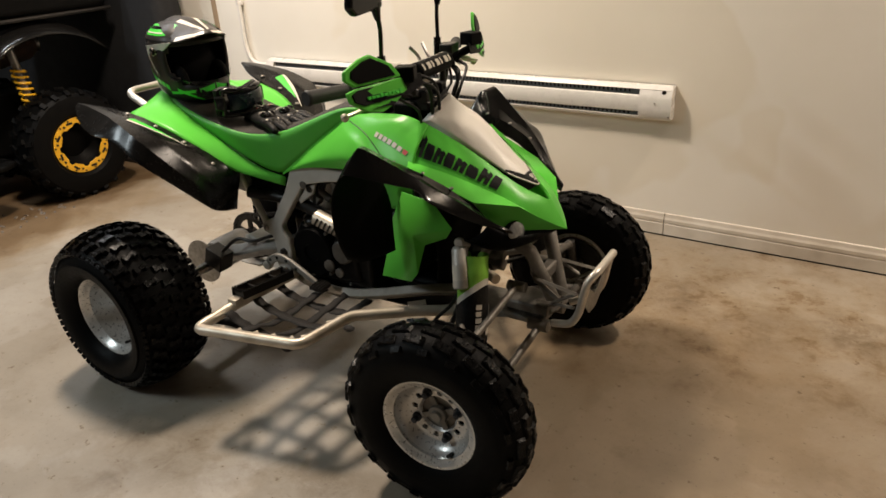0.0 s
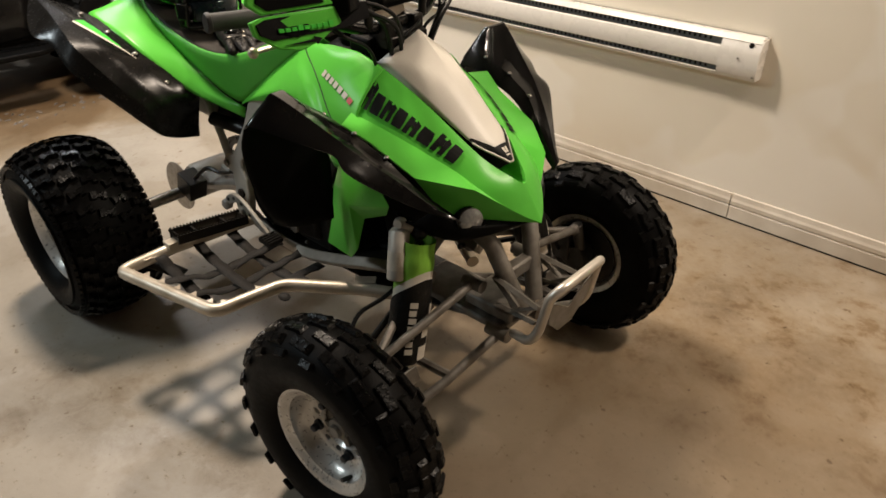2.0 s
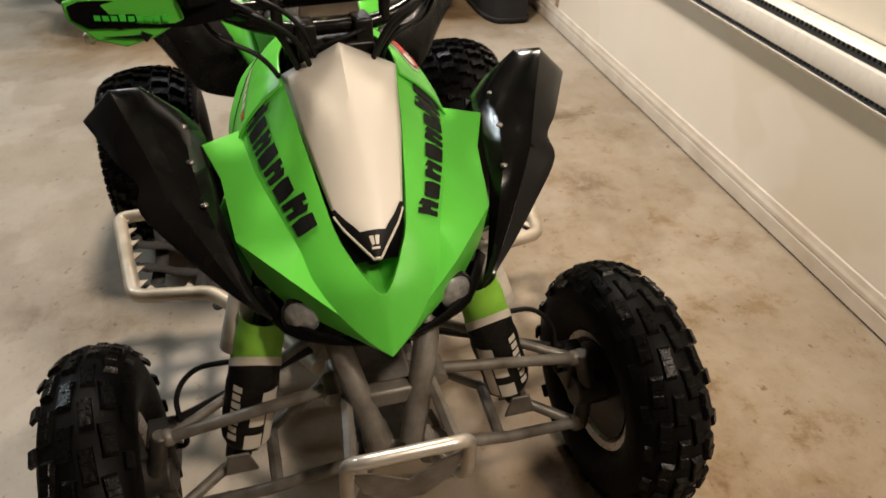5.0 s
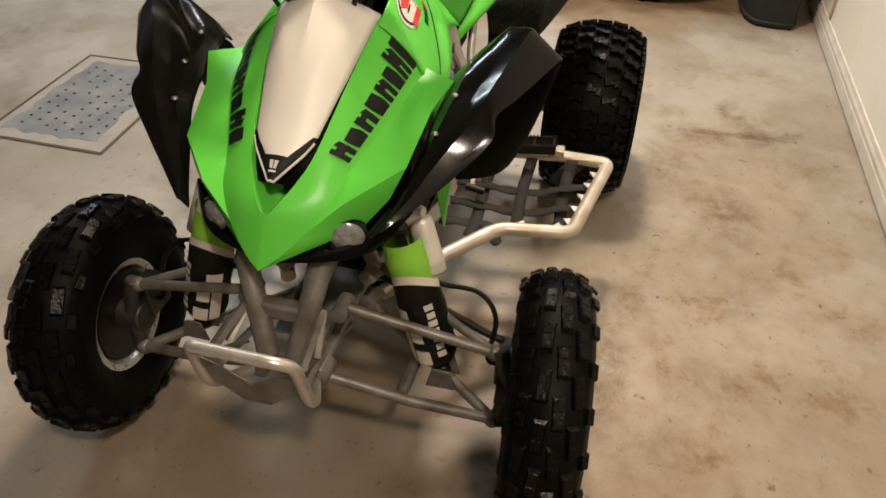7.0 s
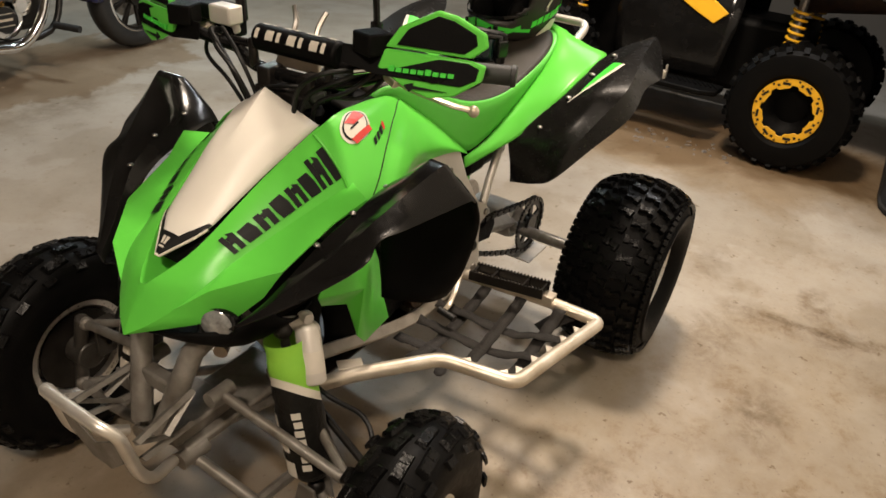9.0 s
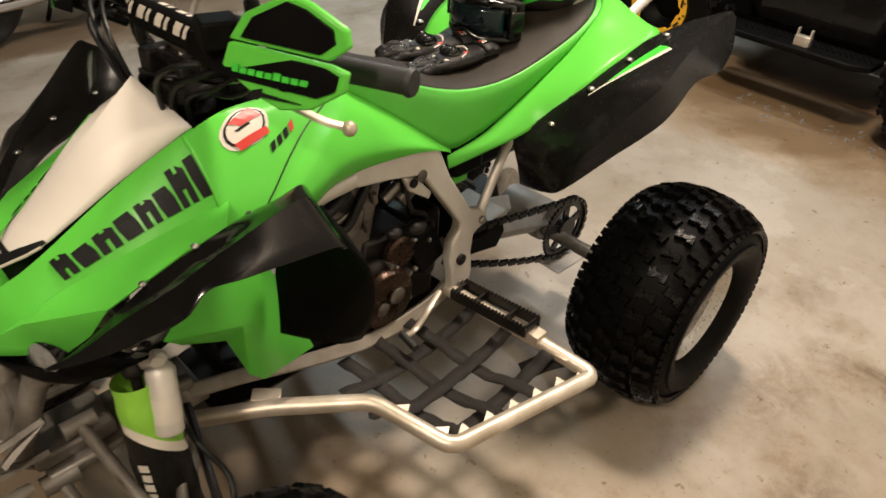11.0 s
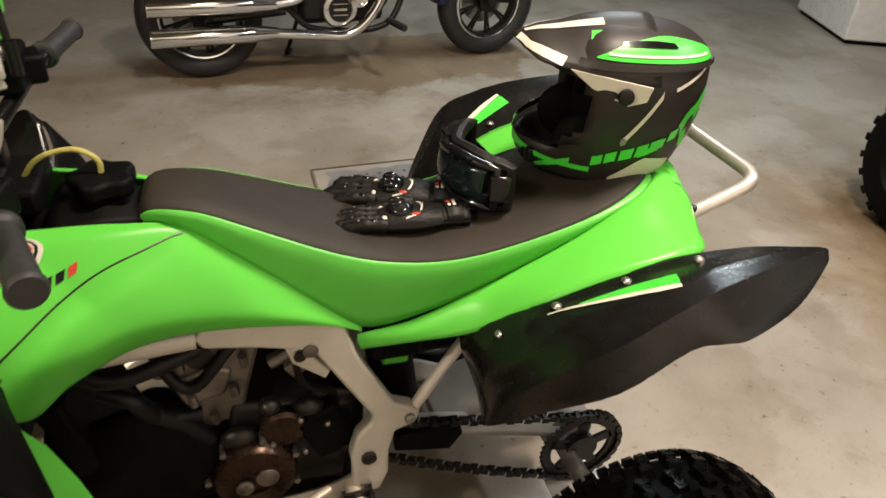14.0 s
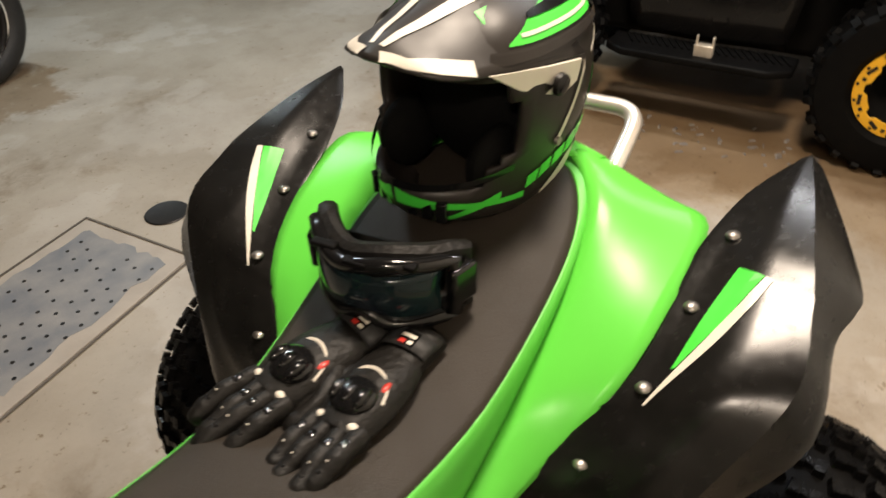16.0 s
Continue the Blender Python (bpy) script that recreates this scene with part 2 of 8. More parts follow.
NAVY_CLOTH = material("black_cover_cloth", (0.004, 0.0044, 0.0055), 0.75, 0, (0.007, 0.0075, 0.009), 8, 0.3, 120)
EXHAUST = material("rusty_muffler", (0.10, 0.055, 0.035), 0.6, 0.3, (0.05, 0.035, 0.028), 25, 0.3, 200)


def floor_material():
    """Old garage concrete: warm grey, cloudy stains, dark oil spots, fine pits, a low sheen."""
    m = bpy.data.materials.new("concrete_floor")
    m.use_nodes = True
    nt = m.node_tree
    L = nt.links.new
    b = nt.nodes["Principled BSDF"]
    co = nt.nodes.new("ShaderNodeTexCoord")

    def noise_at(scale, detail=6, rough=0.6, dist=0.0):
        n = nt.nodes.new("ShaderNodeTexNoise")
        n.inputs["Scale"].default_value, n.inputs["Detail"].default_value = scale, detail
        n.inputs["Roughness"].default_value, n.inputs["Distortion"].default_value = rough, dist
        L(co.outputs["Object"], n.inputs["Vector"])
        return n.outputs["Fac"]

    def ramp(fac, stops):
        r = nt.nodes.new("ShaderNodeValToRGB")
        e = r.color_ramp.elements
        e[0].position, e[0].color = stops[0][0], (*stops[0][1], 1)
        e[1].position, e[1].color = stops[-1][0], (*stops[-1][1], 1)
        for p, c in stops[1:-1]:
            n = e.new(p)
            n.color = (*c, 1)
        L(fac, r.inputs["Fac"])
        return r.outputs["Color"]

    def mult(a, c, f=1.0):
        x = nt.nodes.new("ShaderNodeMix")
        x.data_type, x.blend_type = "RGBA", "MULTIPLY"
        x.inputs["Factor"].default_value = f
        L(a, x.inputs[6])
        L(c, x.inputs[7])
        return x.outputs[2]

    def blotch(x, y, rx, ry, soft=0.5, broken=True):
        """1 inside an uneven oval about (x, y), 0 outside."""
        sub = nt.nodes.new("ShaderNodeVectorMath")
        sub.operation = "SUBTRACT"
        L(co.outputs["Object"], sub.inputs[0])
        sub.inputs[1].default_value = (x, y, 0)
        mul = nt.nodes.new("ShaderNodeVectorMath")
        mul.operation = "MULTIPLY"
        L(sub.outputs[0], mul.inputs[0])
        mul.inputs[1].default_value = (1 / rx, 1 / ry, 0)
        ln = nt.nodes.new("ShaderNodeVectorMath")
        ln.operation = "LENGTH"
        L(mul.outputs[0], ln.inputs[0])
        add = nt.nodes.new("ShaderNodeMath")
        add.operation = "MULTIPLY_ADD"
        L(noise_at(0.9 / min(rx, ry), 9, 0.7, 0.6), add.inputs[0])
        add.inputs[1].default_value = 1.6
        L(ln.outputs["Value"], add.inputs[2])
        mrb = nt.nodes.new("ShaderNodeMapRange")
        mrb.inputs["From Min"].default_value, mrb.inputs["From Max"].default_value = 1.8 - soft / 2, 1.8 + soft / 2
        mrb.inputs["To Min"].default_value, mrb.inputs["To Max"].default_value = 1.0, 0.0
        L(add.outputs[0], mrb.inputs["Value"])
        if not broken:
            return mrb.outputs["Result"]
        brk = nt.nodes.new("ShaderNodeMapRange")
        brk.inputs["From Min"].default_value, brk.inputs["From Max"].default_value = 0.38, 0.62
        L(noise_at(11, 9, 0.75, 0.5), brk.inputs["Value"])
        mm = nt.nodes.new("ShaderNodeMath")
        mm.operation = "MULTIPLY"
        L(mrb.outputs["Result"], mm.inputs[0])
        L(brk.outputs["Result"], mm.inputs[1])
        return mm.outputs[0]

    def tint(a, mask, color):
        x = nt.nodes.new("ShaderNodeMix")
        x.data_type, x.blend_type = "RGBA", "MULTIPLY"
        L(mask, x.inputs["Factor"])
        L(a, x.inputs[6])
        x.inputs[7].default_value = (*color, 1)
        return x.outputs[2]

    base = ramp(noise_at(1.1, 5, 0.55, 0.4), [(0.3, (0.285, 0.255, 0.214)), (0.5, (0.35, 0.318, 0.273)), (0.72, (0.40, 0.369, 0.323))])
    cloud = ramp(noise_at(4.5, 8, 0.62, 0.15), [(0.30, (0.78, 0.74, 0.69)), (0.50, (0.97, 0.96, 0.95)), (0.8, (1.08, 1.07, 1.06))])
    oil = ramp(noise_at(2.3, 9, 0.68, 0.3), [(0.27, (0.55, 0.48, 0.40)), (0.35, (0.84, 0.80, 0.75)), (0.41, (1, 1, 1))])
    speck = ramp(noise_at(60, 3, 0.7), [(0.27, (0.50, 0.45, 0.39)), (0.37, (1, 1, 1)), (0.8, (1.05, 1.05, 1.04))])
    damp = ramp(noise_at(1.5, 7, 0.55, 0.2), [(0.50, (0.84, 0.81, 0.76)), (0.525, (0.96, 0.95, 0.94)), (0.60, (1, 1, 1))])
    rust = ramp(noise_at(6.5, 9, 0.7, 0.1), [(0.36, (0.70, 0.60, 0.47)), (0.45, (0.92, 0.885, 0.83)), (0.58, (1, 1, 1))])
    col = mult(mult(mult(mult(base, cloud, 0.7), damp, 0.8), oil, 0.9), speck, 0.75)
    pock = ramp(noise_at(24, 4, 0.65), [(0.30, (0.42, 0.34, 0.25)), (0.34, (0.86, 0.82, 0.76)), (0.37, (1, 1, 1))])
    col = mult(col, pock, 0.85)
    # browner, rust-mottled floor between the quad and the wall, and in front of it
    for x, y, rx, ry in ((0.2, 1.02, 1.9, 0.42), (1.75, 0.75, 0.8, 0.7), (0.5, 0.55, 0.6, 0.30)):
        spread = blotch(x, y, rx, ry, 1.3, False)
        col = tint(col, spread, (1.0, 0.955, 0.88))
        x2 = nt.nodes.new("ShaderNodeMix")
        x2.data_type, x2.blend_type = "RGBA", "MULTIPLY"
        L(spread, x2.inputs["Factor"])
        L(col, x2.inputs[6])
        L(rust, x2.inputs[7])
        col = x2.outputs[2]
    col = tint(col, blotch(-2.62, 0.1, 0.62, 1.45, 0.35, False), (0.76, 0.65, 0.51))
    col = tint(col, blotch(-2.78, 0.0, 0.58, 1.25, 0.25, False), (0.66, 0.58, 0.49))
    # brown wet floor around the nose, tinted deeper for the quad's shadow
    col = tint(col, blotch(0.95, 0.02, 0.75, 0.62, 0.8, False), (0.66, 0.575, 0.465))
    # wet, brown floor with a crisp edge where the motorcycle stands
    col = tint(col, blotch(-0.75, -3.2, 1.15, 0.52, 0.10, False), (0.66, 0.56, 0.45))
    stains = ((-1.23, 1.01, 0.10, 0.05, 1.0), (-1.05, 1.10, 0.09, 0.06, 0.9), (-0.80, 0.74, 0.22, 0.10, 0.6), (-1.28, 0.62, 0.12, 0.06, 0.5), (-0.15, -0.72, 0.30, 0.10, 0.5), (0.30, -0.60, 0.16, 0.07, 0.6), (-1.02, 0.89, 0.05, 0.12, 0.8), (-1.09, 1.21, 0.035, 0.05, 1.0), (-1.05, 1.05, 0.02, 0.17, 0.8), (-0.48, 0.96, 0.13, 0.07, 0.9), (-0.06, 0.96, 0.06, 0.06, 0.5), (0.27, 0.88, 0.08, 0.10, 0.4),
              (0.27, 0.60, 0.14, 0.05, 1.0), (0.0, 0.66, 0.10, 0.06, 0.6), (1.50, 0.83, 0.10, 0.11, 0.8), (1.317, 1.33, 0.05, 0.035, 1.0), (1.20, 1.40, 0.05, 0.02, 0.8), (0.90, 0.86, 0.10, 0.12, 0.7), (1.07, 0.72, 0.06, 0.05, 0.6),
              (0.10, -0.64, 0.05, 0.03, 0.4), (-1.8, -0.45, 0.12, 0.05, 0.4), (0.35, -1.05, 0.12, 0.07, 0.4), (-1.1, -2.3, 0.18, 0.12, 0.6), (-0.4, -2.55, 0.7, 0.12, 0.5))
    for x, y, rx, ry, dark in stains:
        col = tint(col, blotch(x, y, rx, ry, 0.9), tuple(1 - dark * (1 - c) for c in (0.48, 0.40, 0.31)))
    L(col, b.inputs["Base Color"])
    mr = nt.nodes.new("ShaderNodeMapRange")
    mr.inputs["To Min"].default_value, mr.inputs["To Max"].default_value = 0.30, 0.62
    L(noise_at(3.0, 6, 0.6, 0.5), mr.inputs["Value"])
    L(mr.outputs["Result"], b.inputs["Roughness"])
    b.inputs["Specular IOR Level"].default_value = 0.4
    bump = nt.nodes.new("ShaderNodeBump")
    bump.inputs["Strength"].default_value, bump.inputs["Distance"].default_value = 0.25, 0.003
    L(noise_at(45, 8, 0.7), bump.inputs["Height"])
    L(bump.outputs["Normal"], b.inputs["Normal"])
    return m


def wall_material(name, light, dark, scale=2.2):
    """Painted board with faint dirt clouds and drips."""
    m = material(name, light, 0.55, 0, dark, scale, 0.12, 180, mix=0.55)
    nt = m.node_tree
    b = nt.nodes["Principled BSDF"]
    co = nt.nodes.new("ShaderNodeTexCoord")
    n = nt.nodes.new("ShaderNodeTexNoise")
    n.inputs["Scale"].default_value, n.inputs["Detail"].default_value = 1.1, 3
    nt.links.new(co.outputs["Object"], n.inputs["Vector"])
    # filled and re-rolled patches
    r = nt.nodes.new("ShaderNodeValToRGB")
    r.color_ramp.elements[0].position, r.color_ramp.elements[1].position = 0.525, 0.545
    r.color_ramp.elements[0].color, r.color_ramp.elements[1].color = (1, 1, 1, 1), (0.955, 0.935, 0.895, 1)
    nt.links.new(n.outputs["Fac"], r.inputs["Fac"])
    x = nt.nodes.new("ShaderNodeMix")
    x.data_type, x.blend_type = "RGBA", "MULTIPLY"
    x.inputs["Factor"].default_value = 1.0
    nt.links.new(b.inputs["Base Color"].links[0].from_socket, x.inputs[6])
    nt.links.new(r.outputs["Color"], x.inputs[7])
    nt.links.new(x.outputs[2], b.inputs["Base Color"])
    return m


FLOOR = floor_material()
WALL = wall_material("wall_paint", (0.87, 0.83, 0.75), (0.80, 0.75, 0.66))
# the back wall's shade is put into its colour
WALL_DARK = wall_material("back_wall_shade", (0.075, 0.068, 0.06), (0.05, 0.046, 0.04))
# unseen ceiling: kept dark so that less light bounces down
CEIL = wall_material("dim_ceiling", (0.16, 0.135, 0.11), (0.13, 0.11, 0.09))
# east and south walls, out of view: darkened to weaken the fill light
WALL_FAR = wall_material("low_bounce_wall", (0.22, 0.195, 0.165), (0.18, 0.16, 0.135))

# ---------------------------------------------------------------- the garage


def wall_y(x):
    """The long wall runs almost along x."""
    return 1.404 - 0.036 * x



bm = B()
box(bm, (-0.7, -1.9, -0.06), (10.4, 8.4, 0.12))
structure(part("floor", bm, FLOOR, smooth=0), "stained warm grey concrete garage floor", "floor")
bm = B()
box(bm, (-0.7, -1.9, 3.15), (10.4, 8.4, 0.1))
structure(part("ceiling", bm, CEIL, smooth=0), "unseen garage ceiling, darkened to cut bounced light", "ceiling")


def wall_piece(name, x0, x1, label):
    bm = B()
    t = 0.14
    slab(bm, [(x0, 0.0), (x1, 0.0), (x1, 3.1), (x0, 3.1)], t, lambda a, b, c: Vector((a, wall_y(a) + 0.016 + c, b)))
    return structure(part(name, bm, WALL, smooth=0), label, "wall")


wall_piece("wall_north", -5.9, 4.4, "off-white painted wall with dirt marks behind a heater")
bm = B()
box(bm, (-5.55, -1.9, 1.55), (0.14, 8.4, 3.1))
structure(part("wall_west", bm, WALL_DARK, smooth=0), "back wall coloured dark to stand for shade", "wall")
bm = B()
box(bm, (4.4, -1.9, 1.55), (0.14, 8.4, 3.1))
structure(part("wall_east", bm, WALL_FAR, smooth=0), "unseen garage wall, darkened to lower the fill light", "wall")
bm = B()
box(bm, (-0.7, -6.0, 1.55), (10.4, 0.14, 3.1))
structure(part("wall_south", bm, WALL_FAR, smooth=0), "unseen garage wall, darkened to lower the fill light", "wall")


def baseboard_run(x0, x1):
    """A moulded board: a flat foot, a groove and a rounded top."""
    bm = B()
    prof = [(0, 0.008), (0.013, 0.008), (0.013, 0.058), (0.009, 0.063), (0.013, 0.068), (0.013, 0.082), (0.009, 0.092), (0.006, 0.108), (0, 0.111)]
    A, C = [], []
    for d, z in prof:
        A.append(bm.verts.new((x0, wall_y(x0) + 0.015 - d, z)))
        C.append(bm.verts.new((x1, wall_y(x1) + 0.015 - d, z)))
    for i in range(len(prof) - 1):
        bm.faces.new((A[i], A[i + 1], C[i + 1], C[i]))
    bm.faces.new(A)
    bm.faces.new(C[::-1])
    return part("baseboard", bm, BASE_WHITE, smooth=0)


# dark strip in place of the thin shadow line below the baseboard
bm = B()
slab(bm, [(-5.4, 0.0), (4.3, 0.0), (4.3, 0.0085), (-5.4, 0.0085)], 0.008, lambda a, b, c: Vector((a, wall_y(a) + 0.0152 - c, b)))
structure(part("trim", bm, material("gap_shade", (0.02, 0.017, 0.014), 0.9), smooth=0), "dark strip standing for the shadow line under the baseboard", "trim")
bb = structure(baseboard_run(-5.4, 0.700), "dirty white moulded baseboard along the wall", "baseboard")
bb2 = structure(baseboard_run(0.704, 4.3), "dirty white moulded baseboard along the wall", "baseboard")
bm = B()
box(bm, (-5.47, -3.0, 0.055), (0.02, 5.9, 0.11))
structure(part("baseboard", bm, BASE_WHITE, smooth=0, bevel=0.004), "white baseboard along the back wall", "baseboard")

# floor drain: a dusty perforated plate in a shallow square pit, and a round cover
drain = thing("floor_drain", "square dusty steel plate with holes set in concrete", "drain")
bm = B()
slab(bm, [(-1.02, -1.79), (-0.31, -1.74), (-0.30, -1.24), (-1.02, -1.29)], 0.004, lambda a, b, c: Vector((a, b, c - 0.0005)))
part("surround", bm, material("drain_concrete", (0.34, 0.30, 0.253), 0.6, 0, (0.27, 0.237, 0.2), 9, 0.3, 80), drain, smooth=0)
bm = B()
ru = random.Random(5)
corners = [(-0.97, -1.745), (-0.36, -1.705), (-0.35, -1.30), (-0.97, -1.345)]
edge = []
for (ax, ay), (bx, by) in zip(corners, corners[1:] + corners[:1]):
    for k in range(12):
        u = k / 12
        edge.append((ax + (bx - ax) * u + ru.uniform(-0.014, 0.014), ay + (by - ay) * u + ru.uniform(-0.014, 0.014)))
slab(bm, edge, 0.0012, lambda a, b, c: Vector((a, b, c + 0.0031)))
part("plate", bm, material("drain_plate", (0.125, 0.13, 0.142), 0.5, 0.0, (0.21, 0.203, 0.195), 9, 0.2, 150, mix=0.4), drain, smooth=0)
bm = B()
for i in range(10):
    for j in range(7):
        if ru.random() < 0.2:
            continue
        x, y = -0.92 + i * 0.056 + (0.02 if j % 2 else 0), -1.69 + j * 0.056 + i * 0.003
        lathe(bm, [(0.0065, 0.0046), (0.0066, 0.0054)], (x, y, 0), "z", 8)
tagged(part("drain_holes", bm, DARK_METAL, drain, smooth=0), kind="stuff")
bm = B()
for a, b in (((-1.03, -1.80), (-0.30, -1.75)), ((-1.03, -1.28), (-0.29, -1.23)), ((-1.03, -1.80), (-1.03, -1.28)), ((-0.30, -1.75), (-0.29, -1.23))):
    d = (Vector(b) - Vector(a))
    n = Vector((-d.y, d.x)).normalized() * 0.004
    slab(bm, [(a[0] - n.x, a[1] - n.y), (b[0] - n.x, b[1] - n.y), (b[0] + n.x, b[1] + n.y), (a[0] + n.x, a[1] + n.y)], 0.0012, lambda p, q, c: Vector((p, q, c + 0.0036)))
part("joint_line", bm, material("dark_joint", (0.10, 0.085, 0.07), 0.8), drain, smooth=0)
dc = thing("cleanout_cover", "small round dark metal cover on the floor", "cover", at=(-1.18, -1.56, 0))
bm = B()
lathe(bm, [(0.075, 0), (0.078, 0.003), (0.074, 0.006), (0.06, 0.0045)], (0, 0, 0), "z", 24)
part("disc", bm, DARK_METAL, dc)

# wall heater
heater = thing("wall_heater", "long white enamelled baseboard heater mounted on the wall", "heater")
HX0, HX1, HZ = -1.70, 0.703, 0.548


def heater_shell(profile, x0, x1, m, name, tilt=0.0):
    bm = B()
    A, C = [], []
    for d, z in profile:
        A.append(bm.verts.new((x0, wall_y(x0) + 0.014 - d, HZ + z)))
        C.append(bm.verts.new((x1, wall_y(x1) + 0.014 - d, HZ + z)))
    n = len(profile)
    for i in range(n):
        bm.faces.new((A[i], A[(i + 1) % n], C[(i + 1) % n], C[i]))
    bm.faces.new(A)
    bm.faces.new(C[::-1])
    return part(name, bm, m, heater, smooth=35)


heater_shell([(0, 0), (0.006, 0), (0.006, 0.145), (0, 0.145)], HX0, HX1, HEATER_WHITE, "back_panel")
heater_shell([(0.048, 0.032), (0.058, 0.036), (0.062, 0.05), (0.062, 0.088), (0.058, 0.101), (0.048, 0.105), (0.046, 0.1), (0.054, 0.09), (0.055, 0.05), (0.046, 0.036)], HX0 + 0.05, HX1 - 0.13, HEATER_WHITE, "front_cover")
heater_shell([(0, 0.139), (0.035, 0.139), (0.046, 0.128), (0.05, 0.13), (0.037, 0.145), (0, 0.145)], HX0 + 0.01, HX1 - 0.005, HEATER_WHITE, "top_lip")
heater_shell([(0, 0.0), (0.045, 0.0), (0.052, 0.012), (0.048, 0.014), (0.042, 0.005), (0, 0.005)], HX0 + 0.01, HX1 - 0.005, HEATER_WHITE, "bottom_lip")
heater_shell([(0.007, 0.01), (0.034, 0.012), (0.034, 0.134), (0.007, 0.136)], HX0 + 0.05, HX1 - 0.13, GREY_METAL, "inner_grille")
bm = B()
n = 110
for i in range(n):
    x = HX0 + 0.07 + (HX1 - HX0 - 0.24) * i / n
    for z in (0.022, 0.118):
        box(bm, (x, wall_y(x) + 0.014 - 0.0345, HZ + z), (0.008, 0.003, 0.012))
tagged(part("fins", bm, DARK_METAL, heater, smooth=0), kind="stuff")
for x0, x1 in ((HX0, HX0 + 0.06), (HX1 - 0.14, HX1)):
    heater_shell([(0.006, 0.004), (0.05, 0.004), (0.060, 0.018), (0.0625, 0.05), (0.0625, 0.09), (0.055, 0.118), (0.042, 0.137), (0.006, 0.141)], x0, x1, HEATER_WHITE, "end_cap")
bm = B()
lathe(bm, [(0.009, 0), (0.009, -0.004)], (HX1 - 0.035, wall_y(0.69) + 0.014 - 0.052, HZ + 0.122), "y", 12)
part("knob", bm, DARK_METAL, heater)
for z in (0.02, 0.075):
    bm = B()
    lathe(bm, [(0.004, 0), (0.0035, -0.002)], (HX1 - 0.008 if z < 0.05 else HX1 - 0.07, wall_y(0.71) + 0.014 - 0.0625, HZ + z), "y", 8)
    part("screw", bm, STEEL, heater)
# conduit that feeds the heater
conduit = thing("heater_conduit", "white plastic conduit running down to the heater", "conduit")
bm = B()
yy = wall_y(-1.75) - 0.004
tube(bm, bent([(-1.885, yy, 3.09), (-1.885, yy, 0.74), (-1.845, yy, 0.655), (-1.69, yy, 0.645)], 0.06, 5), 0.013, 10)
part("pipe", bm, HEATER_WHITE, conduit)
for z in (1.0, 1.9):
    bm = B()
    box(bm, (-1.885, yy + 0.006, z), (0.045, 0.02, 0.02))
    part("clip", bm, HEATER_WHITE, conduit, bevel=0.003)

bm = B()
slab(bm, [(-2.155, 0.112), (-2.115, 0.112), (-2.115, 3.09), (-2.155, 3.09)], 0.006, lambda a, b, c: Vector((a, wall_y(a) + 0.0155 - c, b)))
structure(part("trim", bm, material("tan_trim", (0.42, 0.31, 0.2), 0.6, 0, (0.32, 0.23, 0.15), 9, 0.2, 60), smooth=0, bevel=0.002), "narrow tan edge strip on the wall", "trim")

# tall covered stack by the wall's far end: a soft black cover
bagt = thing("black_cover", "tall black cloth-covered stack beside the wall", "cover")
rng = random.Random(4)
bm = B()
rows = []
for i in range(13):
    z = 1.85 * i / 12
    w = 1.0 - 0.05 * i / 12
    row = []
    for k in range(24):
        t = k / 24 * 2 * math.pi
        cx, cy = math.copysign(abs(math.cos(t)) ** 0.35, math.cos(t)), math.copysign(abs(math.sin(t)) ** 0.35, math.sin(t))
        fold = 1 + 0.05 * math.sin(5 * t + 0.3 * i) * (1 - 0.5 * i / 12)
        row.append(Vector((-3.30 + 1.06 * cx * w * (1 + (fold - 1) * 0.2), 1.275 + 0.135 * cy * w * fold, z)))
    rows.append(row + [row[0]])
skin(bm, rows)
bm.faces.new([bm.verts.new(p) for p in rows[-1][:-1]])
bmesh.ops.remove_doubles(bm, verts=bm.verts, dist=0.0005)
part("cloth", bm, NAVY_CLOTH, bagt, smooth=60)
bm = B()
tube(bm, [p + Vector((0, 0, 0.022)) for p in rows[0][:-1]], 0.011, 6, closed=True)
part("hem", bm, STRAP, bagt, "stitched black hem")

# white chest at the back
chest = thing("chest_freezer", "plain white enamelled chest standing by the back wall", "chest", at=(-4.98, -3.52, 0), turn=-20)
bm = B()
box(bm, (0, 0, 0.42), (0.6, 0.95, 0.78))
part("body", bm, HEATER_WHITE, chest, bevel=0.015)
bm = B()
box(bm, (0, 0, 0.855), (0.62, 0.97, 0.08))
part("lid", bm, HEATER_WHITE, chest, bevel=0.02)
bm = B()
box(bm, (0, 0, 0.016), (0.54, 0.9, 0.03))
part("plinth", bm, MATTE_BLACK, chest)

# ---------------------------------------------------------------- the green sport quad
quad = thing("quad_bike", "green and black sport quad with white plate and nerf bars", "quad bike")
SQ = (0.978, 1.025, 0.993)
quad.scale = SQ
QF, QR = 0.645, -0.586  # axle places
WZ = 0.264


def front_tread(k, n, R, W):
    """Long blocks in two staggered middle rows and shoulder blocks: (y, angle, along, across, height, twist)."""
    a = 2 * math.pi * k / n
    st = 2 * math.pi / n
    yield 0.014, a, 0.058, 0.021, 0.0048, 4
    yield -0.014, a + st * 0.5, 0.058, 0.021, 0.0048, -4
    yield 0.042, a + st * 0.45, 0.056, 0.023, 0.0048, 6
    yield -0.042, a + st * 0.95, 0.056, 0.023, 0.0048, -6
    yield 0.064, a + st * 0.0, 0.030, 0.016, 0.0042, 0
    yield -0.064, a + st * 0.5, 0.030, 0.016, 0.0042, 0


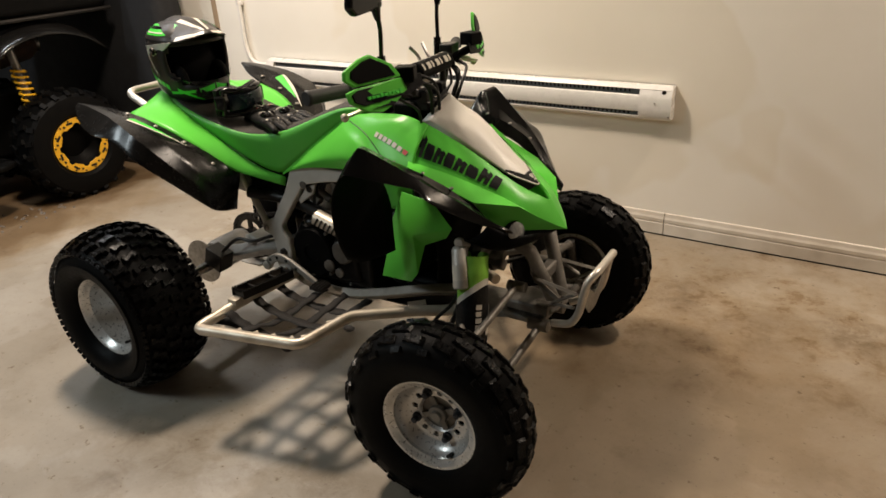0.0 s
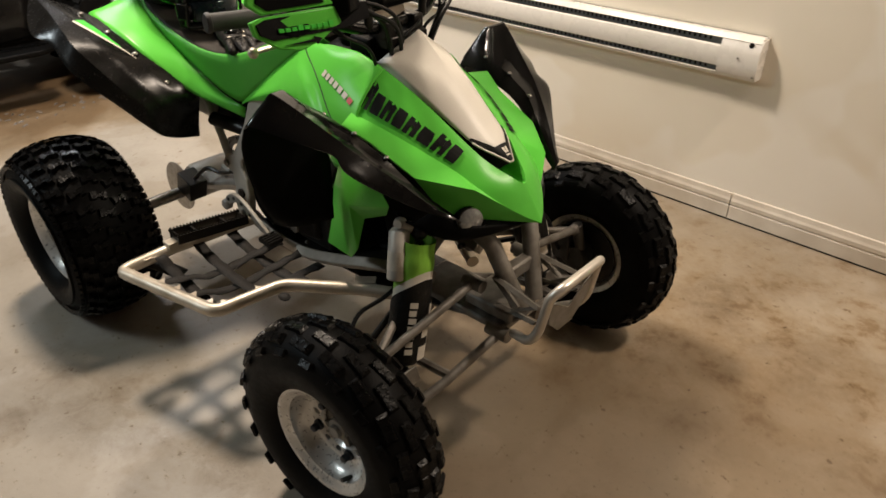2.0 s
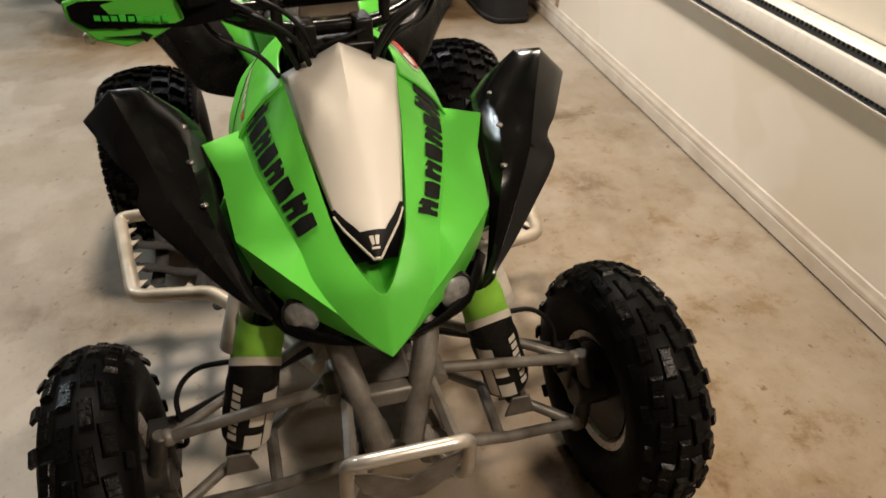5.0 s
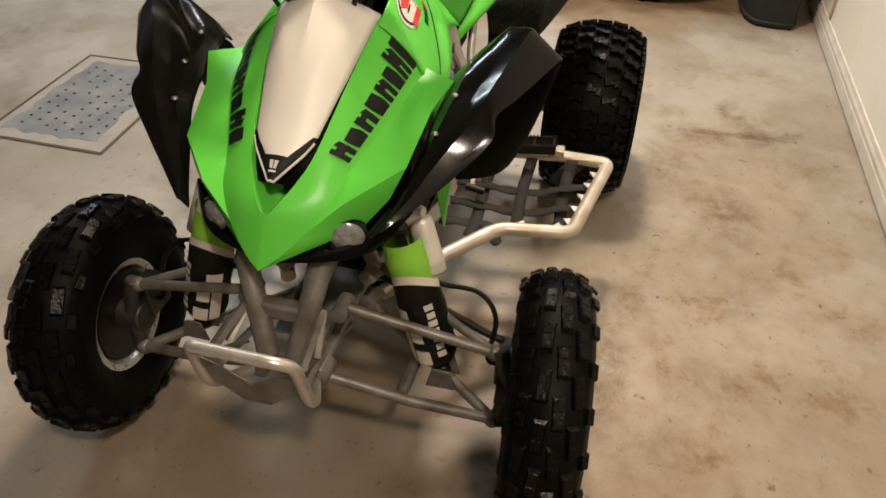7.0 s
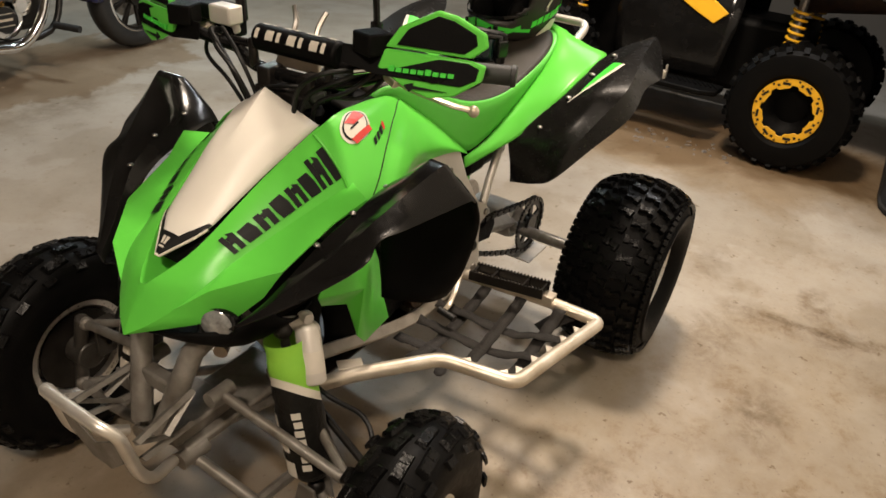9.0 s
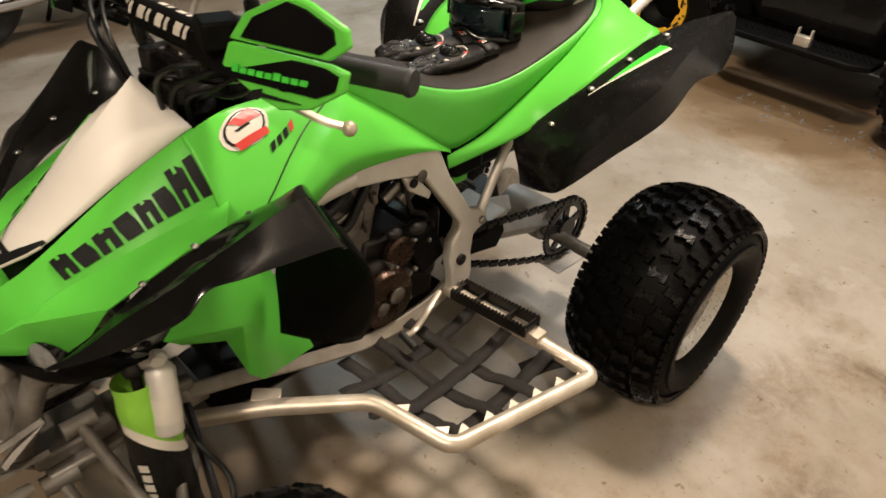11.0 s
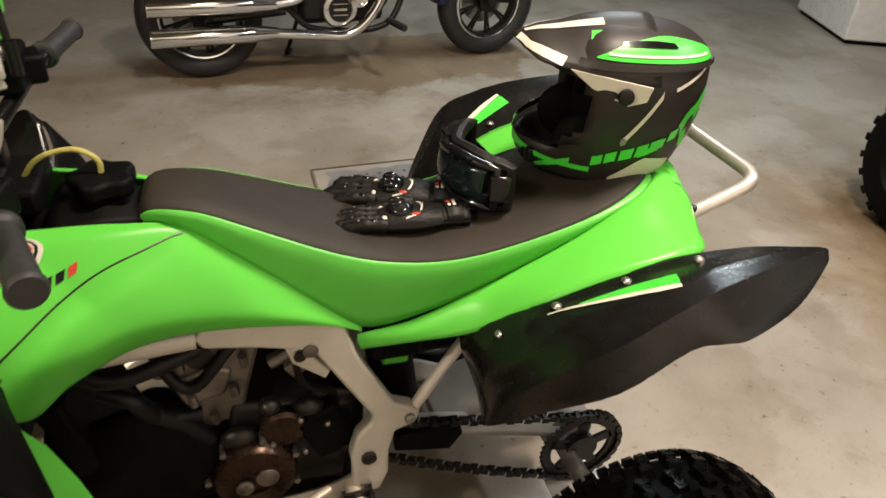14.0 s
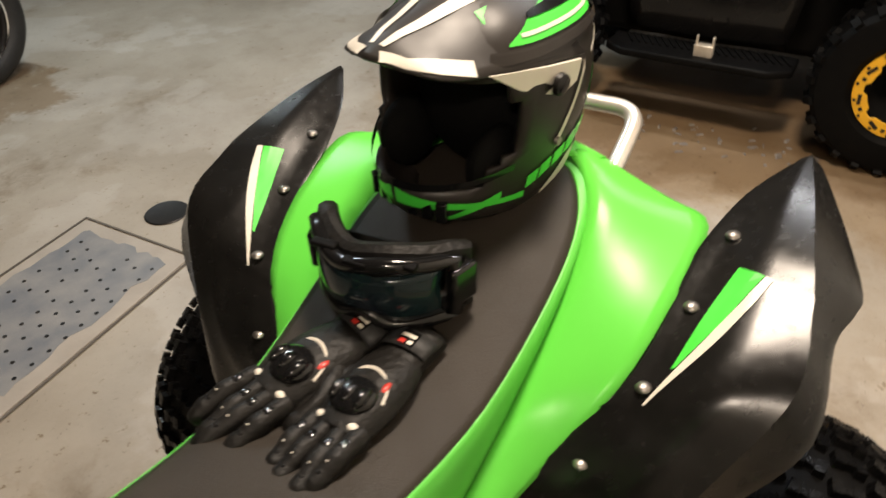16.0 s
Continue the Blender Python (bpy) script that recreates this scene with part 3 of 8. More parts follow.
def rear_tread(k, n, R, W):
    """Staggered rows of waisted knobs that lie across the tyre, and small shoulder knobs."""
    a = 2 * math.pi * k / n
    st = 2 * math.pi / n
    for i, y in enumerate((-0.092, -0.046, 0.0, 0.046, 0.092)):
        off = 0.5 if i % 2 else 0.0
        yield y, a + st * off, 0.025, 0.043, 0.0105, (9 if i % 2 else -9)
    for sgn in (1, -1):
        yield sgn * 0.121, a + st * 0.25, 0.020, 0.012, 0.008, 0
        yield sgn * 0.121, a + st * 0.75, 0.020, 0.012, 0.008, 0


def front_like(la):
    return la > 0.035


def tyre_mesh(R, W, rim, tread, n, drop):
    """A ballooned carcass with proud tread blocks that follow its crown."""
    bm = B()
    h = W / 2
    prof = [(rim - 0.004, -h * 0.62), (rim + 0.006, -h * 0.78), (rim + (R - rim) * 0.25, -h * 0.97), (rim + (R - rim) * 0.5, -h * 1.02),
            (R - drop * 1.9, -h * 0.97), (R - drop * 1.05, -h * 0.86), (R - drop * 0.5, -h * 0.62), (R - drop * 0.12, -h * 0.3), (R, 0)]
    prof = prof + [(r, -y) for r, y in prof[-2::-1]]
    fine = spline([(r, y, 0) for r, y in prof], 2)
    lathe(bm, [(p.x, p.y) for p in fine], (0, 0, 0), "y", 64, cap=False)

    def crown(y):
        s = min(1.0, abs(y) / h)
        return R - drop * 1.25 * s ** 2.4

    carcass = bm
    blocks = []
    for k in range(n):
        for y, a, la, lw, lh, tw in tread(k, n, R, W):
            r = crown(y)
            slope = math.atan2(crown(abs(y) - 0.006) - crown(abs(y) + 0.006), 0.012) * (1 if y > 0 else -1)
            m = Matrix.Rotation(-a, 3, "Y") @ Matrix.Rotation(-slope, 3, "X")
            m = m @ Matrix.Rotation(radians(tw), 3, "Z")
            c = Matrix.Rotation(-a, 3, "Y") @ Vector((0, y, r + lh * 0.28))
            blocks.append((Matrix.Translation(c) @ m.to_4x4(), (la, lw, lh)))
    return carcass, blocks


BLOCKS = {}


def tread_block(size, parent, matrix):
    """One rubber knob; alike knobs share a mesh."""
    if size not in BLOCKS:
        la, lw, lh = size
        bm = B()
        if lw > 0.04:
            for s in (-1, 1):
                box(bm, (s * la * 0.10, s * lw * 0.31, 0), (la, lw * 0.36, lh * 1.45), Matrix.Identity(3), 0.84)
            box(bm, (0, 0, -0.001), (la * 0.5, lw * 0.5, lh * 1.45), Matrix.Identity(3), 0.84)
        else:
            box(bm, (0, 0, 0), (la, lw, lh * 1.45), Matrix.Identity(3), 0.84)
        for s in (-1, 1):
            if front_like(la) and lw < 0.04:
                box(bm, (s * la * 0.25, 0, lh * 0.75), (la * 0.38, lw * 0.8, 0.0025), Matrix.Identity(3), 0.8)
        me = bpy.data.meshes.new("tread_block")
        bmesh.ops.recalc_face_normals(bm, faces=bm.faces)
        bm.to_mesh(me)
        bm.free()
        me.materials.append(TREAD)
        BLOCKS[size] = me
    ob = new("tread_block", BLOCKS[size])
    ob.parent = parent
    ob.matrix_local = matrix
    return ob


def wheel(name, label, x, y, R, W, rim, tread, n, drop, side, front):
    w = thing("wheel", "", "")
    w.parent = quad
    w["label"] = label
    del_cat(w)
    w.matrix_local = pose(x, y, WZ if front else WZ + 0.012, 0, side * 7, 4 if front else 0)
    carcass, blocks = tyre_mesh(R, W, rim, tread, n, drop)
    t = part("tyre", carcass, RUBBER, w, "worn black knobbly rubber tyre", smooth=32)
    for mtx, size in blocks:
        tread_block(size, w, mtx)
    h = W / 2
    s = side
    bm = B()
    depth = 0.050 if front else 0.15
    lip = [(rim - 0.002, -h * 0.66), (rim + 0.004, -h * 0.7), (rim + 0.004, -h * 0.64), (rim - 0.010, -h * 0.60), (rim - 0.012, -h * 0.3), (rim - 0.016, 0), (rim - 0.014, h * 0.3), (rim - 0.010, h * 0.58),
           (rim + 0.007, h * 0.64), (rim + 0.010, h * 0.70), (rim + 0.004, h * 0.735), (rim - 0.005, h * 0.70), (rim - 0.012, h * 0.60), (rim - 0.020, h * 0.55), (rim - 0.022, h * 0.25), (rim - 0.026, 0.0), (rim - 0.026, -h * 0.3), (rim - 0.016, -h * 0.6)]
    rings = lip + [lip[0]]
    V = []
    for r, a in rings[:-1]:
        V.append([bm.verts.new((r * math.cos(k * math.pi / 24), s * a, r * math.sin(k * math.pi / 24))) for k in range(48)])
    for i in range(len(V)):
        A, C = V[i], V[(i + 1) % len(V)]
        for k in range(48):
            bm.faces.new((A[k], A[(k + 1) % 48], C[(k + 1) % 48], C[k]))
    r_ob = part("rim", bm, RIM, w, "machined aluminium rim")
    # dish with a ring of round holes
    bm = B()
    zc = s * (h * 0.70 - depth)
    if front:
        nh, rh, hr = 12, 0.066, 0.0086
        seg = nh * 6
        outer = [(rim - 0.019, s * (h * 0.56)), (rim - 0.023, s * h * 0.28), (rim - 0.030, zc + s * 0.014), (rim - 0.040, zc + s * 0.003), (rh + 0.012, zc)]
        Vr = [[bm.verts.new((r * math.cos(k * 2 * math.pi / seg), a, r * math.sin(k * 2 * math.pi / seg))) for k in range(seg)] for r, a in outer]
        for A, C in zip(Vr, Vr[1:]):
            for k in range(seg):
                bm.faces.new((A[k], A[(k + 1) % seg], C[(k + 1) % seg], C[k]))
        inner = [bm.verts.new(((rh - 0.012) * math.cos(k * 2 * math.pi / seg), zc, (rh - 0.012) * math.sin(k * 2 * math.pi / seg))) for k in range(seg)]
        core = [bm.verts.new((0.048 * math.cos(k * 2 * math.pi / seg), zc - s * 0.008, 0.048 * math.sin(k * 2 * math.pi / seg))) for k in range(seg)]
        for k in range(seg):
            bm.faces.new((inner[k], inner[(k + 1) % seg], core[(k + 1) % seg], core[k]))
        for j in range(nh):
            a0 = (j * 6 + 3) * 2 * math.pi / seg
            hole = []
            ringq = [Vr[-1][(j * 6 + q) % seg] for q in range(7)] + [inner[(j * 6 + q) % seg] for q in range(6, -1, -1)]
            for v in ringq:
                d = math.atan2(v.co.z - rh * math.sin(a0), v.co.x - rh * math.cos(a0))
                hole.append(bm.verts.new((rh * math.cos(a0) + hr * math.cos(d), zc, rh * math.sin(a0) + hr * math.sin(d))))
            back = [bm.verts.new(v.co - Vector((0, s * 0.006, 0))) for v in hole]
            L = len(ringq)
            for q in range(L):
                bm.faces.new((ringq[q], ringq[(q + 1) % L], hole[(q + 1) % L], hole[q]))
                bm.faces.new((hole[q], hole[(q + 1) % L], back[(q + 1) % L], back[q]))
        part("dish", bm, RIM, w, "grey disc with a ring of round holes")
        bm = B()
        lathe(bm, [(0.10, zc - s * 0.03), (0.10, zc - s * 0.034)], (0, 0, 0), "y", 24)
        part("brake_disc", bm, DARK_METAL, w)
    else:
        prof = [(rim - 0.019, s * h * 0.52), (rim - 0.025, s * h * 0.2), (rim - 0.031, zc + s * 0.03), (rim - 0.046, zc + s * 0.008), (rim * 0.5, zc), (0.045, zc + s * 0.004), (0.044, zc - s * 0.01)]
        Vr = [[bm.verts.new((r * math.cos(k * math.pi / 20), a, r * math.sin(k * math.pi / 20))) for k in range(40)] for r, a in prof]
        for A, C in zip(Vr, Vr[1:]):
            for k in range(40):
                bm.faces.new((A[k], A[(k + 1) % 40], C[(k + 1) % 40], C[k]))
        part("dish", bm, RIM, w, "scratched silver wheel dish")
    bm = B()
    lathe(bm, [(0.052, zc - s * 0.020), (0.052, zc - s * 0.012), (0.026, zc - s * 0.010), (0.024, zc + s * 0.006), (0.016, zc + s * 0.008), (0.014, zc + s * 0.016)], (0, 0, 0), "y", 20)
    for k in range(4):
        a = k * math.pi / 2 + math.pi / 12
        box(bm, (0.036 * math.cos(a), zc - s * 0.006, 0.036 * math.sin(a)), (0.028, 0.008, 0.016), rot(0, -math.degrees(a), 0), 0.8)
    part("hub", bm, DIRTY, w, "dark dusty four-armed hub")
    for k in range(4):
        bm = B()
        a = k * math.pi / 2 + math.pi / 12
        c = (0.066 * math.cos(a), zc, 0.066 * math.sin(a))
        lathe(bm, [(0.013, 0), (0.013, s * 0.006), (0.0095, s * 0.008), (0.0085, s * 0.020), (0.005, s * 0.022)], c, "y", 12)
        part("lug_nut", bm, NUT, w, "dark blued lug nut")
    bm = B()
    a = -1.2
    rod(bm, (0.82 * rim * math.cos(a), s * h * 0.3, 0.82 * rim * math.sin(a)), (0.76 * rim * math.cos(a), s * h * 0.62, 0.76 * rim * math.sin(a)), 0.005, 8)
    part("valve", bm, RUBBER_DULL, w)
    return w


def del_cat(ob):
    for key in ("category", "group"):
        if key in ob:
            del ob[key]


for s in (-1, 1):
    wheel("front_wheel", "front wheel with knobbly tyre and drilled silver rim", QF, s * 0.463, 0.253, 0.137, 0.127, front_tread, 19, 0.026, s, True)
    wheel("rear_wheel", "wide rear wheel with knobbly tyre and silver rim", QR, s * 0.452, 0.268, 0.262, 0.134, rear_tread, 32, 0.034, s, False)



def true(p):
    """A place in the room as a place in the quad's own measure."""
    return Vector((p[0] / SQ[0], p[1] / SQ[1], p[2] / SQ[2]))


def straight(rows, n=4, m=4):
    """A net that is smooth along the columns and folded at each column."""
    wide = [[Vector(r[j // m]).lerp(Vector(r[min(j // m + 1, len(r) - 1)]), (j % m) / m) for j in range((len(r) - 1) * m + 1)] for r in rows]
    return [list(c) for c in zip(*[spline(list(c), n) for c in zip(*wide)])]


def drape(net, x, y):
    """The point of a net above (x, y), and its normal, turned upwards."""
    best = None
    for i in range(len(net) - 1):
        for j in range(len(net[0]) - 1):
            c = (net[i][j] + net[i + 1][j] + net[i][j + 1] + net[i + 1][j + 1]) / 4
            d = (c.x - x) ** 2 + (c.y - y) ** 2
            if best is None or d < best[0]:
                best = (d, i, j, c)
    d, i, j, c = best
    n = (net[i + 1][j] - net[i][j]).cross(net[i][j + 1] - net[i][j])
    n = n.normalized() * (-1 if n.z < 0 else 1)
    return Vector((x, y, c.z - ((x - c.x) * n.x + (y - c.y) * n.y) / n.z)), n


def draped(bm, net, top, low, lift=0.0012, mirror=False, cuts=3):
    """A thin patch between two lines of (x, y) points laid on a net."""
    A, C = spline([(*p, 0) for p in top], 5), spline([(*p, 0) for p in low], 5)
    rows = []
    for a, c in zip(A, C):
        row = []
        for k in range(cuts + 1):
            q = a.lerp(c, k / cuts)
            p, n = drape(net, q.x, q.y)
            row.append(p + n * lift)
        rows.append(row)
    return skin(bm, rows, mirror)


# ---- hood
HP = [(0.700, 0.004, 0.721), (0.640, 0.050, 0.757), (0.520, 0.075, 0.832), (0.400, 0.092, 0.893)]
HV = [(0.700, 0.076, 0.690), (0.635, 0.108, 0.722), (0.515, 0.150, 0.776), (0.400, 0.170, 0.806)]
HH = [(0.688, 0.016, 0.684), (0.645, 0.054, 0.750), (0.520, 0.076, 0.833), (0.400, 0.092, 0.894)]
HV[0] = (0.712, 0.060, 0.692)
ARM = [  # inner and outer line of each raised arm, from the nose back
    ((0.741, 0.0, 0.684), (0.792, 0.0, 0.606)), ((0.739, 0.007, 0.686), (0.772, 0.030, 0.626)), ((0.722, 0.020, 0.699), (0.738, 0.064, 0.656)), ((0.690, 0.036, 0.718), (0.694, 0.092, 0.691)),
    (HH[1], HV[1]), (HH[2], HV[2]), (HH[3], HV[3])]
ctrl = []
for i, (p, q) in enumerate(ARM):
    bulge = 0.005 if i > 1 else 0.002
    ctrl.append([Vector(p).lerp(Vector(q), j / 6) + Vector((0.3, 0.6 if i > 0 else 0, 0.7)) * bulge * math.sin(math.pi * j / 6) for j in range(7)])
arm_net = grid(ctrl, 6, 1)
band = arm_net[24:]
BOWL = [((0.741, 0.0, 0.684), (0.650, 0.0, 0.672)), ((0.739, 0.007, 0.686), (0.648, 0.008, 0.674)), ((0.722, 0.020, 0.699), (0.640, 0.016, 0.684)), ((0.690, 0.036, 0.718), (0.630, 0.024, 0.702)), (HH[1], (0.600, 0.036, 0.730)), (HH[2], (0.520, 0.060, 0.812))]
bowl = grid([[Vector(p).lerp(Vector(q), j / 3) - Vector((0.002, 0, 0.011)) * math.sin(math.pi * j / 3) for j in range(4)] for p, q in BOWL], 6, 1)
hv = [q for p, q in ARM] + [
    (0.706, 0.118, 0.702),  # 7 facet peak
    (0.612, 0.193, 0.727),  # 8 facet tail
    (0.438, 0.228, 0.806),  # 9 wing top
    (0.672, 0.132, 0.632),  # 10 lower edge
    (0.640, 0.172, 0.678),  # 11 lower edge, further back
    (0.50, 0.205, 0.775),   # 12 wing mid
]
hf = [(0, 10, 1), (1, 10, 2), (2, 10, 7), (2, 7, 3), (3, 7, 4), (4, 7, 8), (4, 8, 5), (5, 8, 12), (5, 12, 6), (6, 12, 9), (7, 10, 11), (7, 11, 8)]
hv[0] = (0.792, 0.0, 0.606)
bm = B()
for flip in (False, True):
    # the side facets follow the arm's outer line closely
    outer = [r[-1] for r in arm_net]
    sgn = -1 if flip else 1
    vs = {i: bm.verts.new((p[0], sgn * p[1], p[2])) for i, p in enumerate(hv) if i > 6}
    line = [bm.verts.new((p.x, sgn * p.y, p.z)) for p in outer]
    fan = {10: (0, 12), 7: (12, 24), 8: (24, 30), 12: (30, 36)}
    for tip, (i0, i1) in fan.items():
        for i in range(i0, i1):
            bm.faces.new((line[i], vs[tip], line[i + 1]))
    for q in ((line[12], vs[10], vs[7]), (line[24], vs[7], vs[8]), (line[30], vs[8], vs[12]), (line[36], vs[12], vs[9]), (vs[7], vs[10], vs[11]), (vs[7], vs[11], vs[8])):
        bm.faces.new(q)
    skin(bm, arm_net, flip)
    skin(bm, bowl, flip)
bmesh.ops.remove_doubles(bm, verts=bm.verts, dist=0.0008)
bmesh.ops.recalc_face_normals(bm, faces=bm.faces)
hood = part("hood", bm, GREEN, quad, "glossy bright green faceted hood", smooth=24, bevel=0.004, solid=0.004, segs=3)

# white number plate: a crowned shield between the hood's edges
pl = []
for i in range(17):
    t = i / 16
    if t < 0.2:
        a = Vector(HP[0]).lerp(Vector(HP[1]), t / 0.2)
        a.x += 0.003
    elif t < 0.6:
        a = Vector(HP[1]).lerp(Vector(HP[2]), (t - 0.2) / 0.4)
    else:
        a = Vector(HP[2]).lerp(Vector(HP[3]), (t - 0.6) / 0.4)
    keel = 0.004 + 0.064 * t ** 1.1
    fold = max(0.0, (t - 0.36) / 0.64)
    row = []
    for j in range(21):
        v = abs(-1 + 2 * j / 20)
        c = 1 - v ** 2.3
        if v < fold:
            c = 1 + (1 - fold ** 2.3 - 1) * v / fold
        row.append(Vector((a.x + keel * c * 0.53, a.y * (-1 + 2 * j / 20), a.z + 0.002 + keel * c * 0.85)))
    pl.append(row)
bm = B()
skin(bm, pl)
plate = part("number_plate", bm, WHITE, quad, "blank cream-white number plate shield", smooth=28, solid=0.003)


def on_net(net, u, v):
    """A point and its normal at (u, v) of a net of points; u along rows, v across."""
    nu, nv = len(net) - 1, len(net[0]) - 1
    x, y = min(max(u, 0), 1) * nu, min(max(v, 0), 1) * nv
    i, j = min(int(x), nu - 1), min(int(y), nv - 1)
    a, b = x - i, y - j
    p00, p10, p01, p11 = (Vector(net[i][j]), Vector(net[i + 1][j]), Vector(net[i][j + 1]), Vector(net[i + 1][j + 1]))
    p = p00 * (1 - a) * (1 - b) + p10 * a * (1 - b) + p01 * (1 - a) * b + p11 * a * b
    du = (p10 - p00) * (1 - b) + (p11 - p01) * b
    dv = (p01 - p00) * (1 - a) + (p11 - p10) * a
    return p, du.cross(dv).normalized()


def decal(bm, net, outline, lift=0.0012, flip=True, cuts=4, mirror=False):
    """A thin coloured patch laid on a net; outline is a list of (u, v) quads."""
    for quadp in outline:
        (a, b, c, d) = [Vector((*q, 0)) for q in quadp]
        V = []
        for i in range(cuts + 1):
            row = []
            for j in range(cuts + 1):
                s, t = i / cuts, j / cuts
                q = (a * (1 - s) + b * s) * (1 - t) + (d * (1 - s) + c * s) * t
                p, n = on_net(net, q.x, q.y)
                p = p + n * (-lift if flip else lift)
                row.append(bm.verts.new((p.x, -p.y if mirror else p.y, p.z)))
            V.append(row)
        for i in range(cuts):
            for j in range(cuts):
                bm.faces.new((V[i][j], V[i + 1][j], V[i + 1][j + 1], V[i][j + 1]))
    return bm





def glyph_row(name, net, u0, u1, v0, v1, heights, mat, parent, label="", mirror=False, gap=0.14, slant=0.0, notch=True, lift=0.0028):
    """A row of plain block shapes, one for each sign of a word mark; some have a notch."""
    n = len(heights)
    for i, h in enumerate(heights):
        a = u0 + (u1 - u0) * (i + gap / 2) / n
        c = u0 + (u1 - u0) * (i + 1 - gap / 2) / n
        top = v0 + (v1 - v0) * h
        m1, m2 = a + (c - a) * 0.40, a + (c - a) * 0.62
        sl = slant * (c - a)
        if notch and i % 2 == 0:
            hi = v0 + (v1 - v0) * 0.40
            quads = [[(a, v0), (m1, v0), (m1 + sl, top), (a + sl, top)], [(m2, v0), (c, v0), (c + sl, top * 0.85 + v0 * 0.15), (m2 + sl, top)],
                     [(m1, hi), (m2, hi), (m2 + sl * 0.6, hi + (top - hi) * 0.7), (m1 + sl * 0.6, hi + (top - hi) * 0.7)]]
        else:
            mid = v0 + (v1 - v0) * h * 0.5
            quads = [[(a + (c - a) * 0.1, v0), (c, v0), (c, mid), (a, mid)], [(a, mid), (c, mid), (c + sl - (c - a) * 0.15, top), (a + sl, top)]]
        bm = B()
        decal(bm, net, quads, lift, True, 2, mirror)
        part(name, bm, mat, parent, label if i == 0 else "", smooth=0)


WORD = [1.0, 0.72, 0.72, 0.72, 0.72, 0.72, 1.0, 1.0]
glyph_row("mark_block", band, 0.02, 0.97, 0.84, 0.28, WORD, DECAL_BLACK, hood, "black block of a word mark")
glyph_row("mark_block", band, 0.97, 0.02, 0.84, 0.28, WORD, DECAL_BLACK, hood, "black block of a word mark", mirror=True)
# black chevron at the plate's foot, with a cream outline
bm = B()
decal(bm, pl, [[(0.0, 0.0), (0.24, 0.0), (0.24, 0.05), (0.12, 0.22)], [(0.0, 0.0), (0.12, 0.22), (0.12, 0.5), (0.0, 0.5)], [(0.0, 0.5), (0.12, 0.5), (0.12, 0.78), (0.0, 1.0)], [(0.0, 1.0), (0.12, 0.78), (0.24, 0.95), (0.24, 1.0)]], 0.0016, True, 6)
part("plate_border", bm, DECAL_BLACK, plate, "black chevron border at the plate's foot", smooth=0)
for v0, v1 in ((0.36, 0.48), (0.52, 0.64)):
    bm = B()
    decal(bm, pl, [[(0.055, v0), (0.095, v0), (0.095, v1), (0.055, v1)]], 0.0024, True, 2)
    part("emblem", bm, DECAL_WHITE, plate, smooth=0)
bm = B()
decal(bm, pl, [[(0.036, 0.30), (0.046, 0.30), (0.046, 0.70), (0.036, 0.70)]], 0.0024, True, 2)
part("emblem", bm, DECAL_WHITE, plate, smooth=0)
bm = B()
edge = [on_net(pl, u, 0.0)[0] for u in (0.22, 0.15, 0.08, 0.0)] + [on_net(pl, 0.0, v)[0] for v in (0.25, 0.5, 0.75)] + [on_net(pl, u, 1.0)[0] for u in (0.0, 0.08, 0.15, 0.22)]
tube(bm, [p + Vector((0.0015, 0, -0.0005)) for p in edge], 0.0026, 6)
part("plate_edge", bm, DECAL_WHITE, plate, "thin cream outline")

# bed under the plate, between the arms
bm = B()
skin(bm, [[(p[0] - 0.004, p[1] * k, p[2] - 0.010) for k in (-1, -0.5, 0, 0.5, 1)] for p in (ARM[3][0], HH[1], HH[2], HH[3])])
part("plate_bed", bm, MATTE_BLACK, hood, "dark bed under the plate", smooth=60, solid=0.003)

# black nose housing with the two lamps
bm = B()
net = grid([[(0.760, 0.0, 0.600), (0.735, 0.07, 0.612), (0.690, 0.130, 0.622), (0.640, 0.168, 0.660)],
            [(0.735, 0.0, 0.585), (0.725, 0.075, 0.592), (0.690, 0.140, 0.600), (0.62, 0.185, 0.635)],
            [(0.690, 0.0, 0.572), (0.680, 0.08, 0.576), (0.650, 0.145, 0.580), (0.58, 0.19, 0.615)],
            [(0.600, 0.0, 0.580), (0.600, 0.08, 0.582), (0.590, 0.14, 0.590), (0.53, 0.18, 0.620)]], 3, 3)
skin(bm, net)
skin(bm, net, True)
bmesh.ops.remove_doubles(bm, verts=bm.verts, dist=0.0008)
nosebox = part("nose_housing", bm, MATTE_BLACK, quad, "matt black lamp housing under the hood", smooth=50, solid=0.004)
for s in (-1, 1):
    m = Matrix.Rotation(radians(s * 24), 3, "Z") @ Matrix.Rotation(radians(-6), 3, "Y")
    bm = B()
    lathe(bm, [(0.033, -0.035), (0.034, -0.002), (0.031, 0.003), (0.029, 0.0)], (0.697, s * 0.117, 0.629), "x", 24, m)
    lamp_ob = part("headlight", bm, BLACK, quad, "oval headlight with clear lens")
    bm = B()
    lathe(bm, [(0.029, -0.002), (0.025, 0.003), (0.014, 0.006), (0.002, 0.007)], (0.697, s * 0.117, 0.629), "x", 24, m)
    part("lens", bm, LENS, lamp_ob, "clear ribbed lamp lens")

